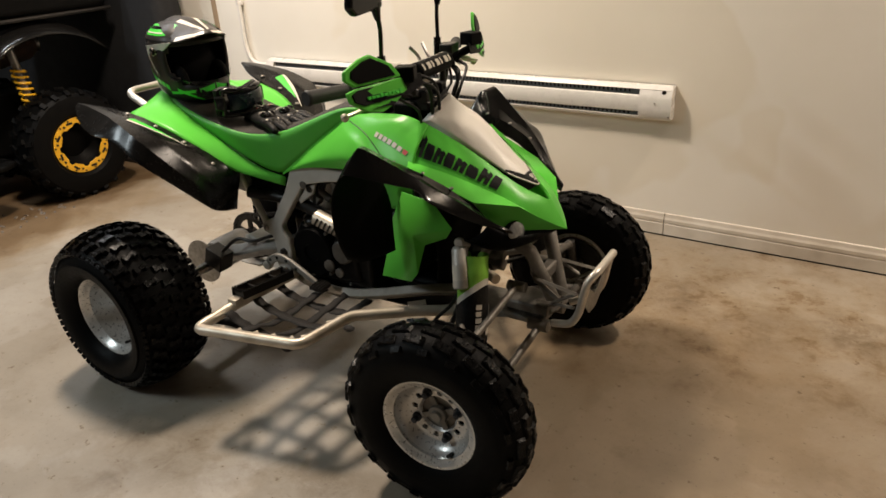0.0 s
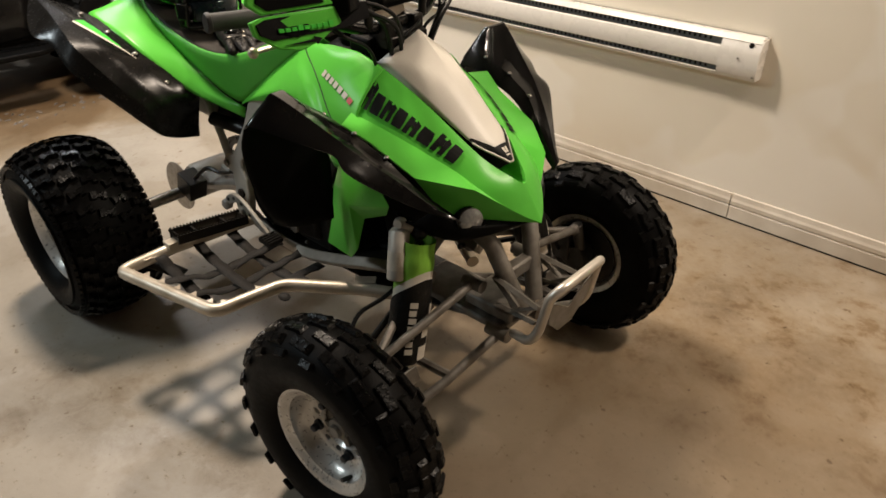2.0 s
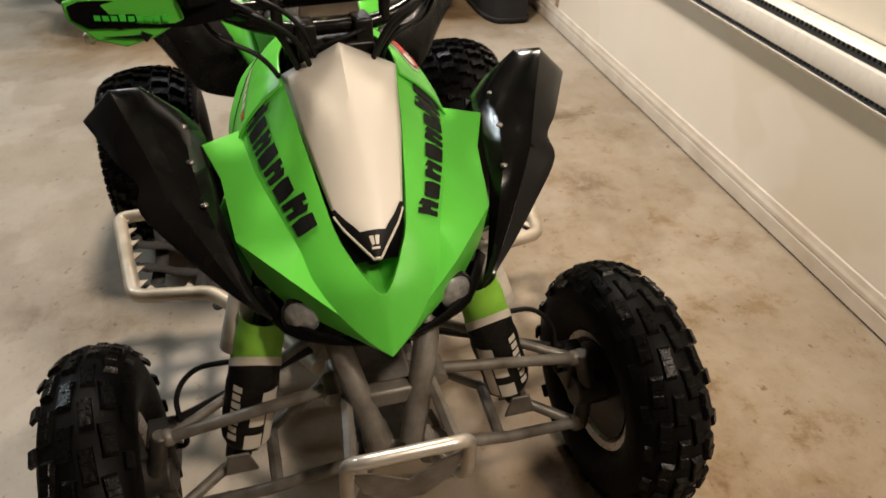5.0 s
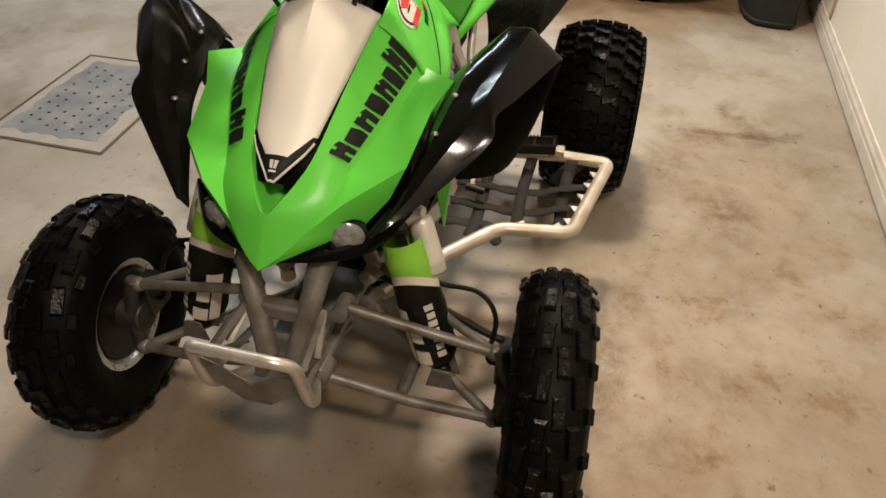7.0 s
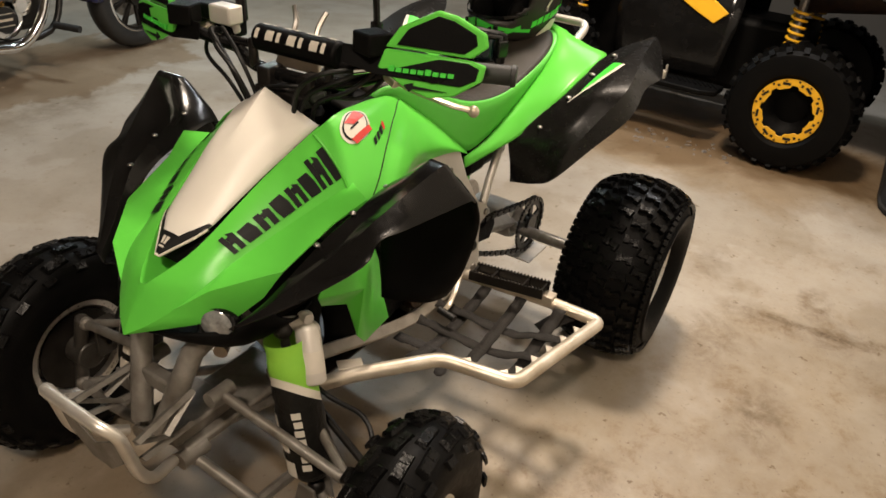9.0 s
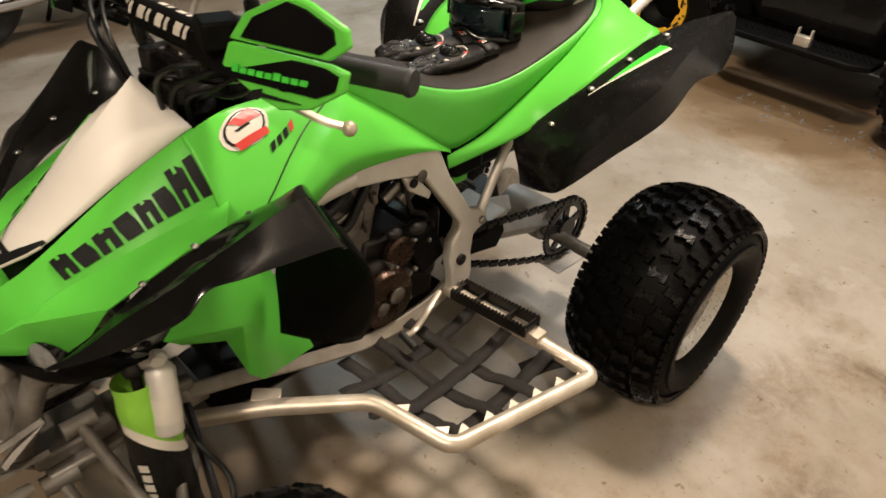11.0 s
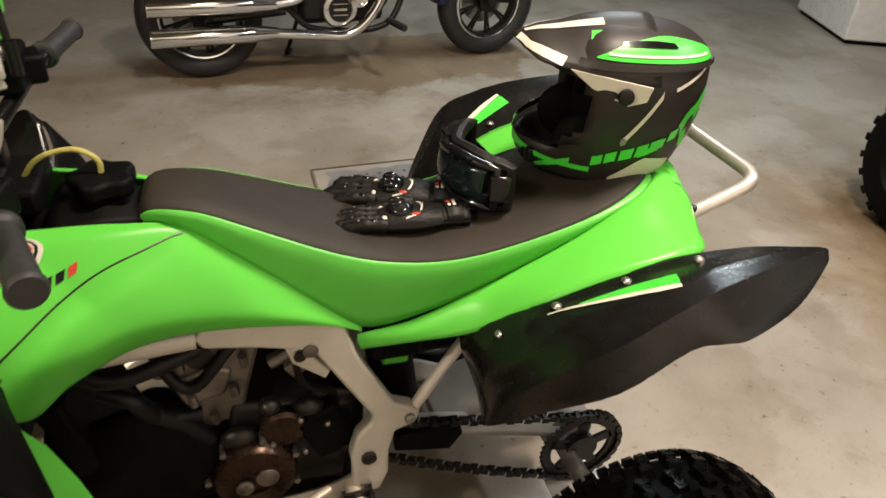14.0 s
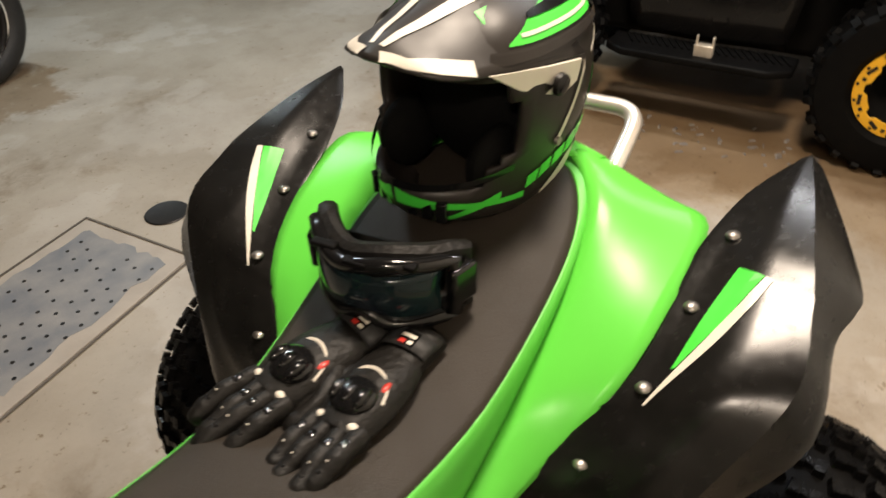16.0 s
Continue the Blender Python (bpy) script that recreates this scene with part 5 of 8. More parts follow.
CAST = [(0.126, 0.705), (0.110, 0.722), (0.004, 0.724), (-0.075, 0.716), (-0.108, 0.698), (-0.132, 0.628), (-0.190, 0.528), (-0.222, 0.515), (-0.238, 0.502), (-0.230, 0.478), (-0.192, 0.468),
        (-0.180, 0.430), (-0.178, 0.380), (-0.162, 0.345), (-0.112, 0.345), (-0.114, 0.395), (-0.110, 0.430), (-0.122, 0.470), (-0.146, 0.492), (-0.150, 0.510), (-0.125, 0.548), (-0.055, 0.655), (0.029, 0.674), (0.111, 0.686)]
for s in (-1, 1):
    bm = B()
    slab(bm, CAST, 0.028, lambda a, b, c: Vector((a, s * (fy(b) - c), b)))
    fr = part("frame_casting", bm, ALU, quad, "cast aluminium frame side plate", bevel=0.006, segs=3)
    bm = B()
    slab(bm, [(-0.045, 0.650), (-0.010, 0.662), (-0.022, 0.628), (-0.075, 0.590), (-0.085, 0.604)], 0.010, lambda a, b, c: Vector((a, s * (fy(b) - 0.012 - c), b)))
    part("engine_lug", bm, ALU, fr, bevel=0.003)
    bm = B()
    lathe(bm, [(0.010, 0), (0.010, s * 0.004)], (-0.035, s * (fy(0.64) - 0.011), 0.642), "y", 12)
    part("lug_hole", bm, DARK_METAL, fr)
    for (x, z, r, m) in ((-0.052, 0.657, 0.013, ENGINE), (-0.142, 0.424, 0.014, DARK_METAL), (-0.218, 0.494, 0.010, STEEL), (-0.135, 0.365, 0.011, STEEL)):
        bm = B()
        h = 0.0015 if m is ENGINE else 0.006
        lathe(bm, [(r, 0), (r, s * h), (r * 0.6, s * h * 1.5)], (x, s * fy(z), z), "y", 14)
        part("frame_bolt", bm, m, fr)
    bm = B()
    tube(bm, spline([(0.40, s * 0.10, 0.665), (0.27, s * 0.118, 0.705), (0.12, s * 0.106, 0.708)], 4), 0.019, 12)
    part("upper_frame_tube", bm, ALU, quad, "thick silver upper frame tube")
    # lower cradle rail
    bm = B()
    pts = spline([(-0.15, s * 0.132, 0.345), (-0.05, s * 0.138, 0.318), (0.10, s * 0.138, 0.316), (0.24, s * 0.132, 0.345), (0.40, s * 0.112, 0.385), (0.55, s * 0.085, 0.405)], 4)
    tube(bm, pts, 0.021, 4, flat=1.0)
    part("cradle_rail", bm, RAIL, quad, "dull grey box-section lower rail", smooth=30, bevel=0.004)
    # rear subframe strut
    bm = B()
    tube(bm, [(-0.225, s * 0.130, 0.495), (-0.275, s * 0.118, 0.560), (-0.36, s * 0.11, 0.69)], 0.011, 10)
    part("subframe_strut", bm, ALU, quad)
    # front down tube
    bm = B()
    tube(bm, [(0.640, s * 0.085, 0.60), (0.712, s * 0.066, 0.552), (0.770, s * 0.026, 0.385)], 0.020, 12)
    part("front_tube", bm, DIRTY, quad, "dusty grey front frame tube")
    bm = B()
    tube(bm, [(0.62, s * 0.085, 0.60), (0.56, s * 0.095, 0.50), (0.50, s * 0.10, 0.38)], 0.015, 10)
    part("rear_frame_tube", bm, DIRTY, quad)
    # bumper stays: lattice plates
    bm = B()
    for (a, b) in (((0.725, 0.475), (0.855, 0.458)), ((0.735, 0.405), (0.850, 0.415)), ((0.725, 0.475), (0.800, 0.432)), ((0.765, 0.400), (0.855, 0.458))):
        p0, p1 = Vector((a[0], s * 0.068, a[1])), Vector((b[0], s * 0.080, b[1]))
        tube(bm, [p0, p1], 0.009, 4, flat=0.5)
    part("bumper_stay", bm, DIRTY, quad, "grey lattice bumper stay", smooth=30)
    # A-arms
    bm = B()
    out = Vector((0.650, s * 0.362, 0.372))
    tube(bm, [(0.680, s * 0.092, 0.448), out], 0.0105, 10)
    tube(bm, [(0.520, s * 0.100, 0.430), (0.60, s * 0.25, 0.400), out], 0.0092, 10)
    rod(bm, (0.655, s * 0.088, 0.448), (0.708, s * 0.088, 0.448), 0.015, 12)
    rod(bm, (0.495, s * 0.098, 0.430), (0.545, s * 0.098, 0.430), 0.015, 12)
    ball(bm, out, 0.016, 12, 8)
    part("upper_arm", bm, DIRTY, quad, "grey tubular upper suspension arm")
    bm = B()
    out = Vector((0.680, s * 0.372, 0.215))
    tube(bm, [(0.735, s * 0.062, 0.312), (0.715, s * 0.22, 0.262), out], 0.0115, 10)
    tube(bm, [(0.500, s * 0.075, 0.300), (0.60, s * 0.24, 0.255), out], 0.011, 10)
    tube(bm, [(0.722, s * 0.20, 0.268), (0.585, s * 0.205, 0.262)], 0.011, 8)
    rod(bm, (0.705, s * 0.058, 0.320), (0.765, s * 0.058, 0.320), 0.018, 12)
    rod(bm, (0.475, s * 0.07, 0.302), (0.525, s * 0.07, 0.302), 0.020, 12)
    ball(bm, out, 0.018, 12, 8)
    la = part("lower_arm", bm, DIRTY, quad, "grey tubular lower suspension arm")
    for dx in (-0.022, 0.022):
        bm = B()
        slab(bm, [(-0.03, -0.02), (0.03, -0.02), (0.018, 0.03), (-0.018, 0.03)], 0.006, lambda a, b, c: Vector((0.625 + dx + c, s * 0.262 + a, 0.262 + b)))
        part("shock_mount", bm, DIRTY, la, bevel=0.002)
    # knuckle, tie rod, brake hose
    bm = B()
    tube(bm, [(0.652, s * 0.372, 0.385), (0.655, s * 0.395, 0.30), (0.680, s * 0.380, 0.205)], 0.016, 10)
    rod(bm, (0.648, s * 0.37, 0.275), (0.645, s * 0.44, 0.272), 0.034, 16)
    box(bm, (0.60, s * 0.385, 0.30), (0.07, 0.045, 0.075))
    part("steering_knuckle", bm, KNUCKLE, quad, "dark dusty steering knuckle and caliper", bevel=0.004)
    bm = B()
    tube(bm, [(0.50, s * 0.06, 0.40), (0.575, s * 0.33, 0.345), (0.580, s * 0.37, 0.335)], 0.008, 8)
    part("tie_rod", bm, DARK_METAL, quad)
    bm = B()
    tube(bm, spline([(0.56, s * 0.12, 0.52), (0.555, s * 0.22, 0.44), (0.545, s * 0.31, 0.42), (0.57, s * 0.35, 0.38), (0.61, s * 0.345, 0.31), (0.60, s * 0.372, 0.29)], 6), 0.005, 8)
    part("brake_hose", bm, CABLE, quad)
    # shock absorber in its sleeve with a remote reservoir
    top, bot = Vector((0.600, s * 0.172, 0.588)), Vector((0.618, s * 0.258, 0.262))
    ax = (bot - top)
    sh = thing("shock_absorber", "", "")
    sh.parent = quad
    sh["label"] = "shock absorber in a green, white and black sleeve"
    del_cat(sh)
    bm = B()
    tube(bm, [top, bot], 0.009, 10)
    ball(bm, top, 0.018, 10, 8)
    ball(bm, bot, 0.018, 10, 8)
    part("shaft", bm, DARK_METAL, sh)
    d = ax.normalized()
    u = (Vector((1, 0, 0)) - d * d.x).normalized()
    v = d.cross(u)

    def slant(base):
        return lambda q: base - 0.10 * math.cos(q)

    def sleeve_radius(t):
        return (0.036 + 0.008 * min(1.0, t / 0.5)) * (1.0 if t < 0.82 else 1.0 - (t - 0.82) * 3.0) + 0.001 * math.sin(t * 40)

    for fa, fb, m, lab in ((lambda q: 0.05, slant(0.33), DECAL_LIME, "lime green sleeve top"), (slant(0.33), slant(0.385), DECAL_WHITE, "slanting white sleeve stripe"),
                           (slant(0.385), lambda q: 0.90, CLOTH, "black sleeve with white word bars")):
        bm = B()
        rows = []
        for i in range(11):
            row = []
            for k in range(25):
                q = 2 * math.pi * k / 24
                t = fa(q) + (fb(q) - fa(q)) * i / 10
                row.append(top + ax * t + (u * math.cos(q) + v * math.sin(q)) * sleeve_radius(t))
            rows.append(row)
        skin(bm, rows)
        bmesh.ops.remove_doubles(bm, verts=bm.verts, dist=0.0002)
        part("sleeve", bm, m, sh, lab, smooth=60)
    for (t0, t1, ang0, ang1) in ((0.46, 0.55, -58, -18), (0.60, 0.84, -62, -34), (0.60, 0.69, -30, 2), (0.75, 0.85, -30, 8)):
        bm = B()
        rows = []
        for i in range(5):
            t = t0 + (t1 - t0) * i / 4
            rows.append([top + ax * t + (u * math.cos(radians(s * (-(ang0 + (ang1 - ang0) * k / 5)))) + v * math.sin(radians(s * (-(ang0 + (ang1 - ang0) * k / 5))))) * 0.0455 for k in range(6)])
        skin(bm, rows)
        part("sleeve_mark", bm, DECAL_WHITE, sh, smooth=60)
    bm = B()
    ang = 38
    for i, t in enumerate([0.43 + 0.055 * i for i in range(7)]):
        rows = []
        for (tt) in (t, t + 0.040):
            rows.append([top + ax * tt + (u * math.cos(radians(s * (-q))) + v * math.sin(radians(s * (-q)))) * 0.0455 for q in (ang - 12 + 2 * (i % 2), ang, ang + 10)])
        skin(bm, rows)
    part("sleeve_word", bm, DECAL_WHITE, sh, smooth=60)
    bm = B()
    rt, rb = true((0.556, s * 0.205, 0.598)), true((0.578, s * 0.241, 0.491))
    e = rb - rt
    tube(bm, [rt + e * k for k in (0.0, 0.04, 0.10, 0.97, 1.0)], 0.025, 18, radii=[0.011, 0.018, 0.0225, 0.0225, 0.019])
    res = part("reservoir", bm, ALU, sh, "silver reservoir can with a label")
    bm = B()
    tube(bm, [rt + e * 0.45, rt + e * 0.8], 0.0229, 18, cap=False)
    part("can_label", bm, DECAL_WHITE, res)
    bm = B()
    ball(bm, rt - e * 0.06, 0.014, 10, 8)
    rod(bm, rt - e * 0.06 + Vector((0, -s * 0.01, 0)), rt - e * 0.06 + Vector((0.006, s * 0.012, 0.004)), 0.010, 10)
    tube(bm, [rt, (0.590, s * 0.165, 0.592)], 0.013, 10)
    part("reservoir_neck", bm, ALU, res)

# cross pieces of the front frame
bm = B()
box(bm, (0.735, 0, 0.47), (0.03, 0.13, 0.035))
box(bm, (0.69, 0, 0.36), (0.14, 0.10, 0.03))
box(bm, (0.60, 0, 0.33), (0.30, 0.13, 0.02))
part("front_crossmember", bm, DIRTY, quad, bevel=0.006)
bm = B()
slab(bm, [(0.46, -0.09), (0.74, -0.05), (0.78, -0.03), (0.78, 0.03), (0.74, 0.05), (0.46, 0.09)], 0.006, lambda a, b, c: Vector((a, b, 0.300 + c + max(0, a - 0.68) * 0.6)))
part("skid_plate", bm, DIRTY, quad, "dented grey skid plate")
bm = B()
tube(bm, bent([(0.78, -0.062, 0.340), (0.845, -0.090, 0.368), (0.868, -0.092, 0.405), (0.888, -0.088, 0.505), (0.905, -0.070, 0.527), (0.905, 0.070, 0.527), (0.888, 0.088, 0.505), (0.868, 0.092, 0.405), (0.845, 0.090, 0.368), (0.78, 0.062, 0.340)], 0.022, 4), 0.0108, 12)
bp = part("front_bumper", bm, POLISHED, quad, "bare aluminium front bumper loop")
bm = B()
slab(bm, [(-0.085, 0.05), (-0.07, -0.01), (-0.025, -0.055), (0.025, -0.055), (0.07, -0.01), (0.085, 0.05), (0.05, 0.035), (0.0, -0.002), (-0.05, 0.035)], 0.004, lambda a, b, c: Vector((0.880 - c + b * 0.1, a, 0.430 + b)))
part("bumper_plate", bm, DIRTY, bp, "grey pointed mesh plate", bevel=0.0015)

bm = B()
net = grid([[(0.470, 0.0, 0.700), (0.470, 0.09, 0.695), (0.450, 0.150, 0.680)], [(0.490, 0.0, 0.600), (0.490, 0.09, 0.600), (0.460, 0.155, 0.600)], [(0.470, 0.0, 0.500), (0.470, 0.08, 0.500), (0.450, 0.13, 0.505)], [(0.440, 0.0, 0.400), (0.440, 0.07, 0.400), (0.425, 0.105, 0.405)]], 3, 3)
skin(bm, net)
skin(bm, net, True)
bmesh.ops.remove_doubles(bm, verts=bm.verts, dist=0.0008)
part("inner_splash_guard", bm, MATTE_BLACK, quad, "matt black guard before the radiator", smooth=50, solid=0.004)

# engine
eng = thing("engine", "", "")
eng.parent = quad
eng["label"] = "single-cylinder engine with bronze covers"
del_cat(eng)
bm = B()
box(bm, (-0.01, 0, 0.42), (0.24, 0.20, 0.20), rot(0, -8, 0), 0.9)
part("crankcase", bm, DARK_METAL, eng, "dark oily crankcase", bevel=0.012)
bm = B()
box(bm, (0.08, 0, 0.37), (0.16, 0.17, 0.13))
part("sump", bm, DARK_METAL, eng, bevel=0.012)
bm = B()
box(bm, (-0.10, 0, 0.46), (0.10, 0.17, 0.13))
part("gear_case", bm, DARK_METAL, eng, bevel=0.012)
bm = B()
slab(bm, [(0.192, 0.690), (0.192, 0.650), (0.163, 0.575), (0.128, 0.480), (0.062, 0.498), (0.048, 0.560), (0.026, 0.644), (0.026, 0.690)], 0.172, lambda a, b, c: true((a, -0.086 + c, b)))
part("cylinder", bm, ENGINE, eng, "grey cast cylinder and head", bevel=0.008)
bm = B()
slab(bm, [(0.170, 0.600), (0.150, 0.545), (0.085, 0.560), (0.070, 0.610), (0.100, 0.622)], 0.186, lambda a, b, c: true((a, -0.093 + c, b)))
part("water_jacket", bm, ENGINE, eng, "raised grey casting panel", bevel=0.006)
for s in (-1, 1):
    for (x, z) in ((0.072, 0.572), (0.138, 0.562), (0.108, 0.516), (0.052, 0.632), (0.150, 0.640)):
        bm = B()
        tube(bm, [(x, s * 0.092, z - 0.010), (x + 0.003, s * 0.092, z + 0.012)], 0.0075, 8)
        part("cylinder_bolt", bm, ENGINE, eng)
    bm = B()
    lathe(bm, [(0.022, 0), (0.022, s * 0.003)], (0.120, s * 0.085, 0.645), "y", 14)
    part("core_plug", bm, DARK_METAL, eng)
    # round covers
    CX, CZ, CR = (0.055, 0.395, 0.075) if s > 0 else (-0.036, 0.434, 0.086)
    bm = B()
    lathe(bm, [(CR, 0), (CR, s * 0.02), (CR - 0.007, s * 0.032), (0.03, s * 0.036), (0.028, s * 0.030), (0.004, s * 0.030)], (CX, s * 0.105, CZ), "y", 30)
    c1 = part("generator_cover" if s > 0 else "clutch_cover", bm, BRONZE if s > 0 else MATTE_BLACK, eng, "oily bronze round cover" if s > 0 else "dark round clutch cover")
    for k in range(7):
        a = k * 0.9
        bm = B()
        lathe(bm, [(0.006, 0), (0.006, s * 0.026)], (CX + (CR + 0.005) * math.cos(a), s * 0.102, CZ + (CR + 0.005) * math.sin(a)), "y", 8)
        part("cover_bolt", bm, STEEL, c1)
    bm = B()
    lathe(bm, [(0.040, 0), (0.040, s * 0.012), (0.034, s * 0.018), (0.004, s * 0.018)], (0.0, s * 0.102, 0.485) if s > 0 else (0.078, -0.112, 0.448), "y", 24)
    part("water_pump_cover", bm, BRONZE if s > 0 else ENGINE, eng)
    bm = B()
    lathe(bm, [(0.020, 0), (0.020, s * 0.006), (0.016, s * 0.008)], (0.035, s * 0.137, 0.402), "y", 16)
    part("cover_cap", bm, ENGINE, c1)
    bm = B()
    lathe(bm, [(0.016, 0), (0.016, s * 0.006), (0.012, s * 0.008)], (0.075, s * 0.137, 0.385), "y", 16)
    part("cover_cap", bm, ENGINE, c1)
    bm = B()
    box(bm, (-0.075, s * 0.105, 0.46), (0.08, 0.03, 0.11), rot(0, 25, 0))
    part("sprocket_cover" if s > 0 else "side_cover", bm, MATTE_BLACK, eng, bevel=0.008)
    bm = B()
    tube(bm, spline([(0.20, s * 0.07, 0.70), (0.17, s * 0.09, 0.62), (0.13, s * 0.10, 0.60), (0.06, s * 0.085, 0.67), (0.0, s * 0.07, 0.66)], 5), 0.010, 10)
    part("hose", bm, CABLE, eng)
    bm = B()
    tube(bm, spline([(0.25, s * 0.08, 0.66), (0.22, s * 0.10, 0.58), (0.16, s * 0.095, 0.52), (0.12, s * 0.09, 0.47)], 5), 0.016, 10)
    part("hose", bm, CABLE, eng)
    bm = B()
    tube(bm, spline([(-0.02, s * 0.09, 0.66), (-0.04, s * 0.10, 0.57), (-0.09, s * 0.09, 0.53), (-0.10, s * 0.08, 0.45)], 5), 0.007, 8)
    part("hose", bm, CABLE, eng)
    bm = B()
    tube(bm, spline([(0.02, s * 0.09, 0.68), (-0.03, s * 0.075, 0.63), (-0.08, s * 0.09, 0.60)], 5), 0.005, 8)
    part("hose", bm, CABLE, eng)
    bm = B()
    box(bm, (-0.045, s * 0.085, 0.615), (0.07, 0.03, 0.03), rot(0, 35, 0))
    part("carburettor", bm, ENGINE, eng, bevel=0.004)
    bm = B()
    rod(bm, (0.01, s * 0.07, 0.60), (-0.035, s * 0.075, 0.63), 0.012, 10)
    part("intake_stub", bm, ENGINE, eng)
bm = B()
box(bm, (0.315, 0, 0.50), (0.045, 0.24, 0.24), rot(0, 14, 0))
part("radiator", bm, MATTE_BLACK, quad, "black radiator behind the flaps", bevel=0.01)
bm = B()
ball(bm, (0.205, 0.055, 0.475), 0.07, 18, 12, (0.95, 0.85, 1.1))
part("radiator_fan", bm, MATTE_BLACK, quad, "black plastic fan shroud", smooth=60)
for p in ([(0.27, 0.10, 0.62), (0.22, 0.115, 0.60), (0.19, 0.10, 0.545), (0.13, 0.09, 0.53)], [(0.30, 0.11, 0.67), (0.24, 0.12, 0.655), (0.17, 0.11, 0.665), (0.12, 0.09, 0.67)]):
    bm = B()
    tube(bm, spline(p, 5), 0.013, 10)
    part("coolant_hose", bm, CABLE, quad)
bm = B()
tube(bm, spline([(0.16, -0.03, 0.63), (0.26, -0.06, 0.60), (0.28, -0.11, 0.52), (0.20, -0.145, 0.50), (0.05, -0.125, 0.56), (-0.15, -0.085, 0.58), (-0.30, -0.12, 0.60)], 6), 0.020, 12)
ex = part("exhaust_pipe", bm, DARK_METAL, quad, "dark exhaust header pipe")
bm = B()
P = [Vector((0.165, -0.150, 0.530)), Vector((0.020, -0.150, 0.572))]
tube(bm, [P[0].lerp(P[1], k / 6) for k in range(7)], 0.026, 16)
hs = part("heat_shield", bm, BRIGHT, ex, "slotted silver heat shield", smooth=60)
for i in range(8):
    bm = B()
    p = P[0].lerp(P[1], (i + 0.9) / 9)
    box(bm, p + Vector((0, -0.0255, 0.002)), (0.006, 0.004, 0.026), rot(0, 34, 0))
    part("slot", bm, DARK_METAL, hs)
bm = B()
tube(bm, [(-0.32, -0.10, 0.61), (-0.38, -0.10, 0.65), (-0.60, -0.11, 0.76), (-0.66, -0.11, 0.785)], 0.05, 18, radii=[0.022, 0.05, 0.05, 0.03])
part("silencer", bm, ALU, quad, "aluminium silencer under the tail")
# dark masses low in the frame
bm = B()
net = grid([[(0.10, 0.06, 0.50), (0.09, 0.105, 0.44), (0.10, 0.10, 0.34), (0.10, 0.02, 0.31)], [(0.20, 0.08, 0.56), (0.20, 0.122, 0.47), (0.20, 0.118, 0.35), (0.20, 0.02, 0.312)], [(0.30, 0.08, 0.54), (0.31, 0.122, 0.46), (0.32, 0.115, 0.36), (0.32, 0.02, 0.316)], [(0.38, 0.05, 0.50), (0.39, 0.09, 0.45), (0.39, 0.085, 0.37), (0.39, 0.02, 0.33)]], 4, 4)
skin(bm, net)
part("oil_tank", bm, MATTE_BLACK, quad, "black moulded tank low in the frame", smooth=50, solid=0.006)
bm = B()
slab(bm, [(-0.16, -0.115), (0.42, -0.10), (0.52, -0.07), (0.52, 0.07), (0.42, 0.10), (-0.16, 0.115)], 0.005, lambda a, b, c: Vector((a, b, 0.300 + c)))
part("belly_plate", bm, DARK_METAL, quad, "dark belly plate under the engine", bevel=0.001)
for x, y, z, sx, sz in ((-0.045, 0.112, 0.53, 0.05, 0.03), (0.075, 0.108, 0.475, 0.06, 0.04), (-0.09, 0.10, 0.40, 0.045, 0.05), (0.02, 0.112, 0.545, 0.035, 0.025)):
    for s in (-1, 1):
        bm = B()
        ball(bm, (x, s * y, z), 1.0, 12, 8, (sx * 0.55, 0.018, sz * 0.55))
        part("casing_boss", bm, DARK_METAL, eng, smooth=60)
for k, (x, z) in enumerate(((0.105, 0.455), (0.02, 0.46), (-0.035, 0.43), (-0.03, 0.51), (0.10, 0.34), (-0.075, 0.49))):
    for s in (-1, 1):
        bm = B()
        lathe(bm, [(0.0055, 0), (0.0055, s * 0.008), (0.003, s * 0.010)], (x, s * 0.118, z), "y", 6)
        part("case_bolt", bm, STEEL, eng)
# carb and rear shock mass
bm = B()
tube(bm, [(-0.20, 0.0, 0.62), (-0.24, 0, 0.36)], 0.045, 16)
part("rear_shock", bm, MATTE_BLACK, quad, "rear shock absorber behind the engine")
bm = B()
box(bm, (-0.20, 0.085, 0.645), (0.09, 0.06, 0.08))
part("battery_box", bm, MATTE_BLACK, quad, bevel=0.01)
bm = B()
box(bm, (-0.205, 0.06, 0.595), (0.05, 0.05, 0.06))
part("rear_splash_guard", bm, GREEN, quad, bevel=0.006)

# pedals and levers
bm = B()
tube(bm, spline([(-0.07, 0.165, 0.372), (-0.02, 0.185, 0.366), (0.03, 0.195, 0.342), (0.062, 0.200, 0.345)], 5), 0.007, 8, flat=0.7)
sl = part("shift_lever", bm, BRIGHT, quad, "worn bare shift lever")
bm = B()
rod(bm, (0.062, 0.185, 0.340), (0.066, 0.232, 0.334), 0.009, 10)
part("lever_rubber", bm, RUBBER_DULL, sl)
bm = B()
slab(bm, [(-0.222, 0.374), (-0.200, 0.400), (-0.165, 0.418), (-0.130, 0.420), (-0.095, 0.411), (-0.030, 0.383), (0.015, 0.361), (0.012, 0.347), (-0.035, 0.361), (-0.090, 0.385), (-0.120, 0.395), (-0.150, 0.394), (-0.180, 0.380), (-0.200, 0.356), (-0.216, 0.356)], 0.012,
     lambda a, b, c: true((a, -0.166 - c - (a + 0.2) * 0.08, b)))
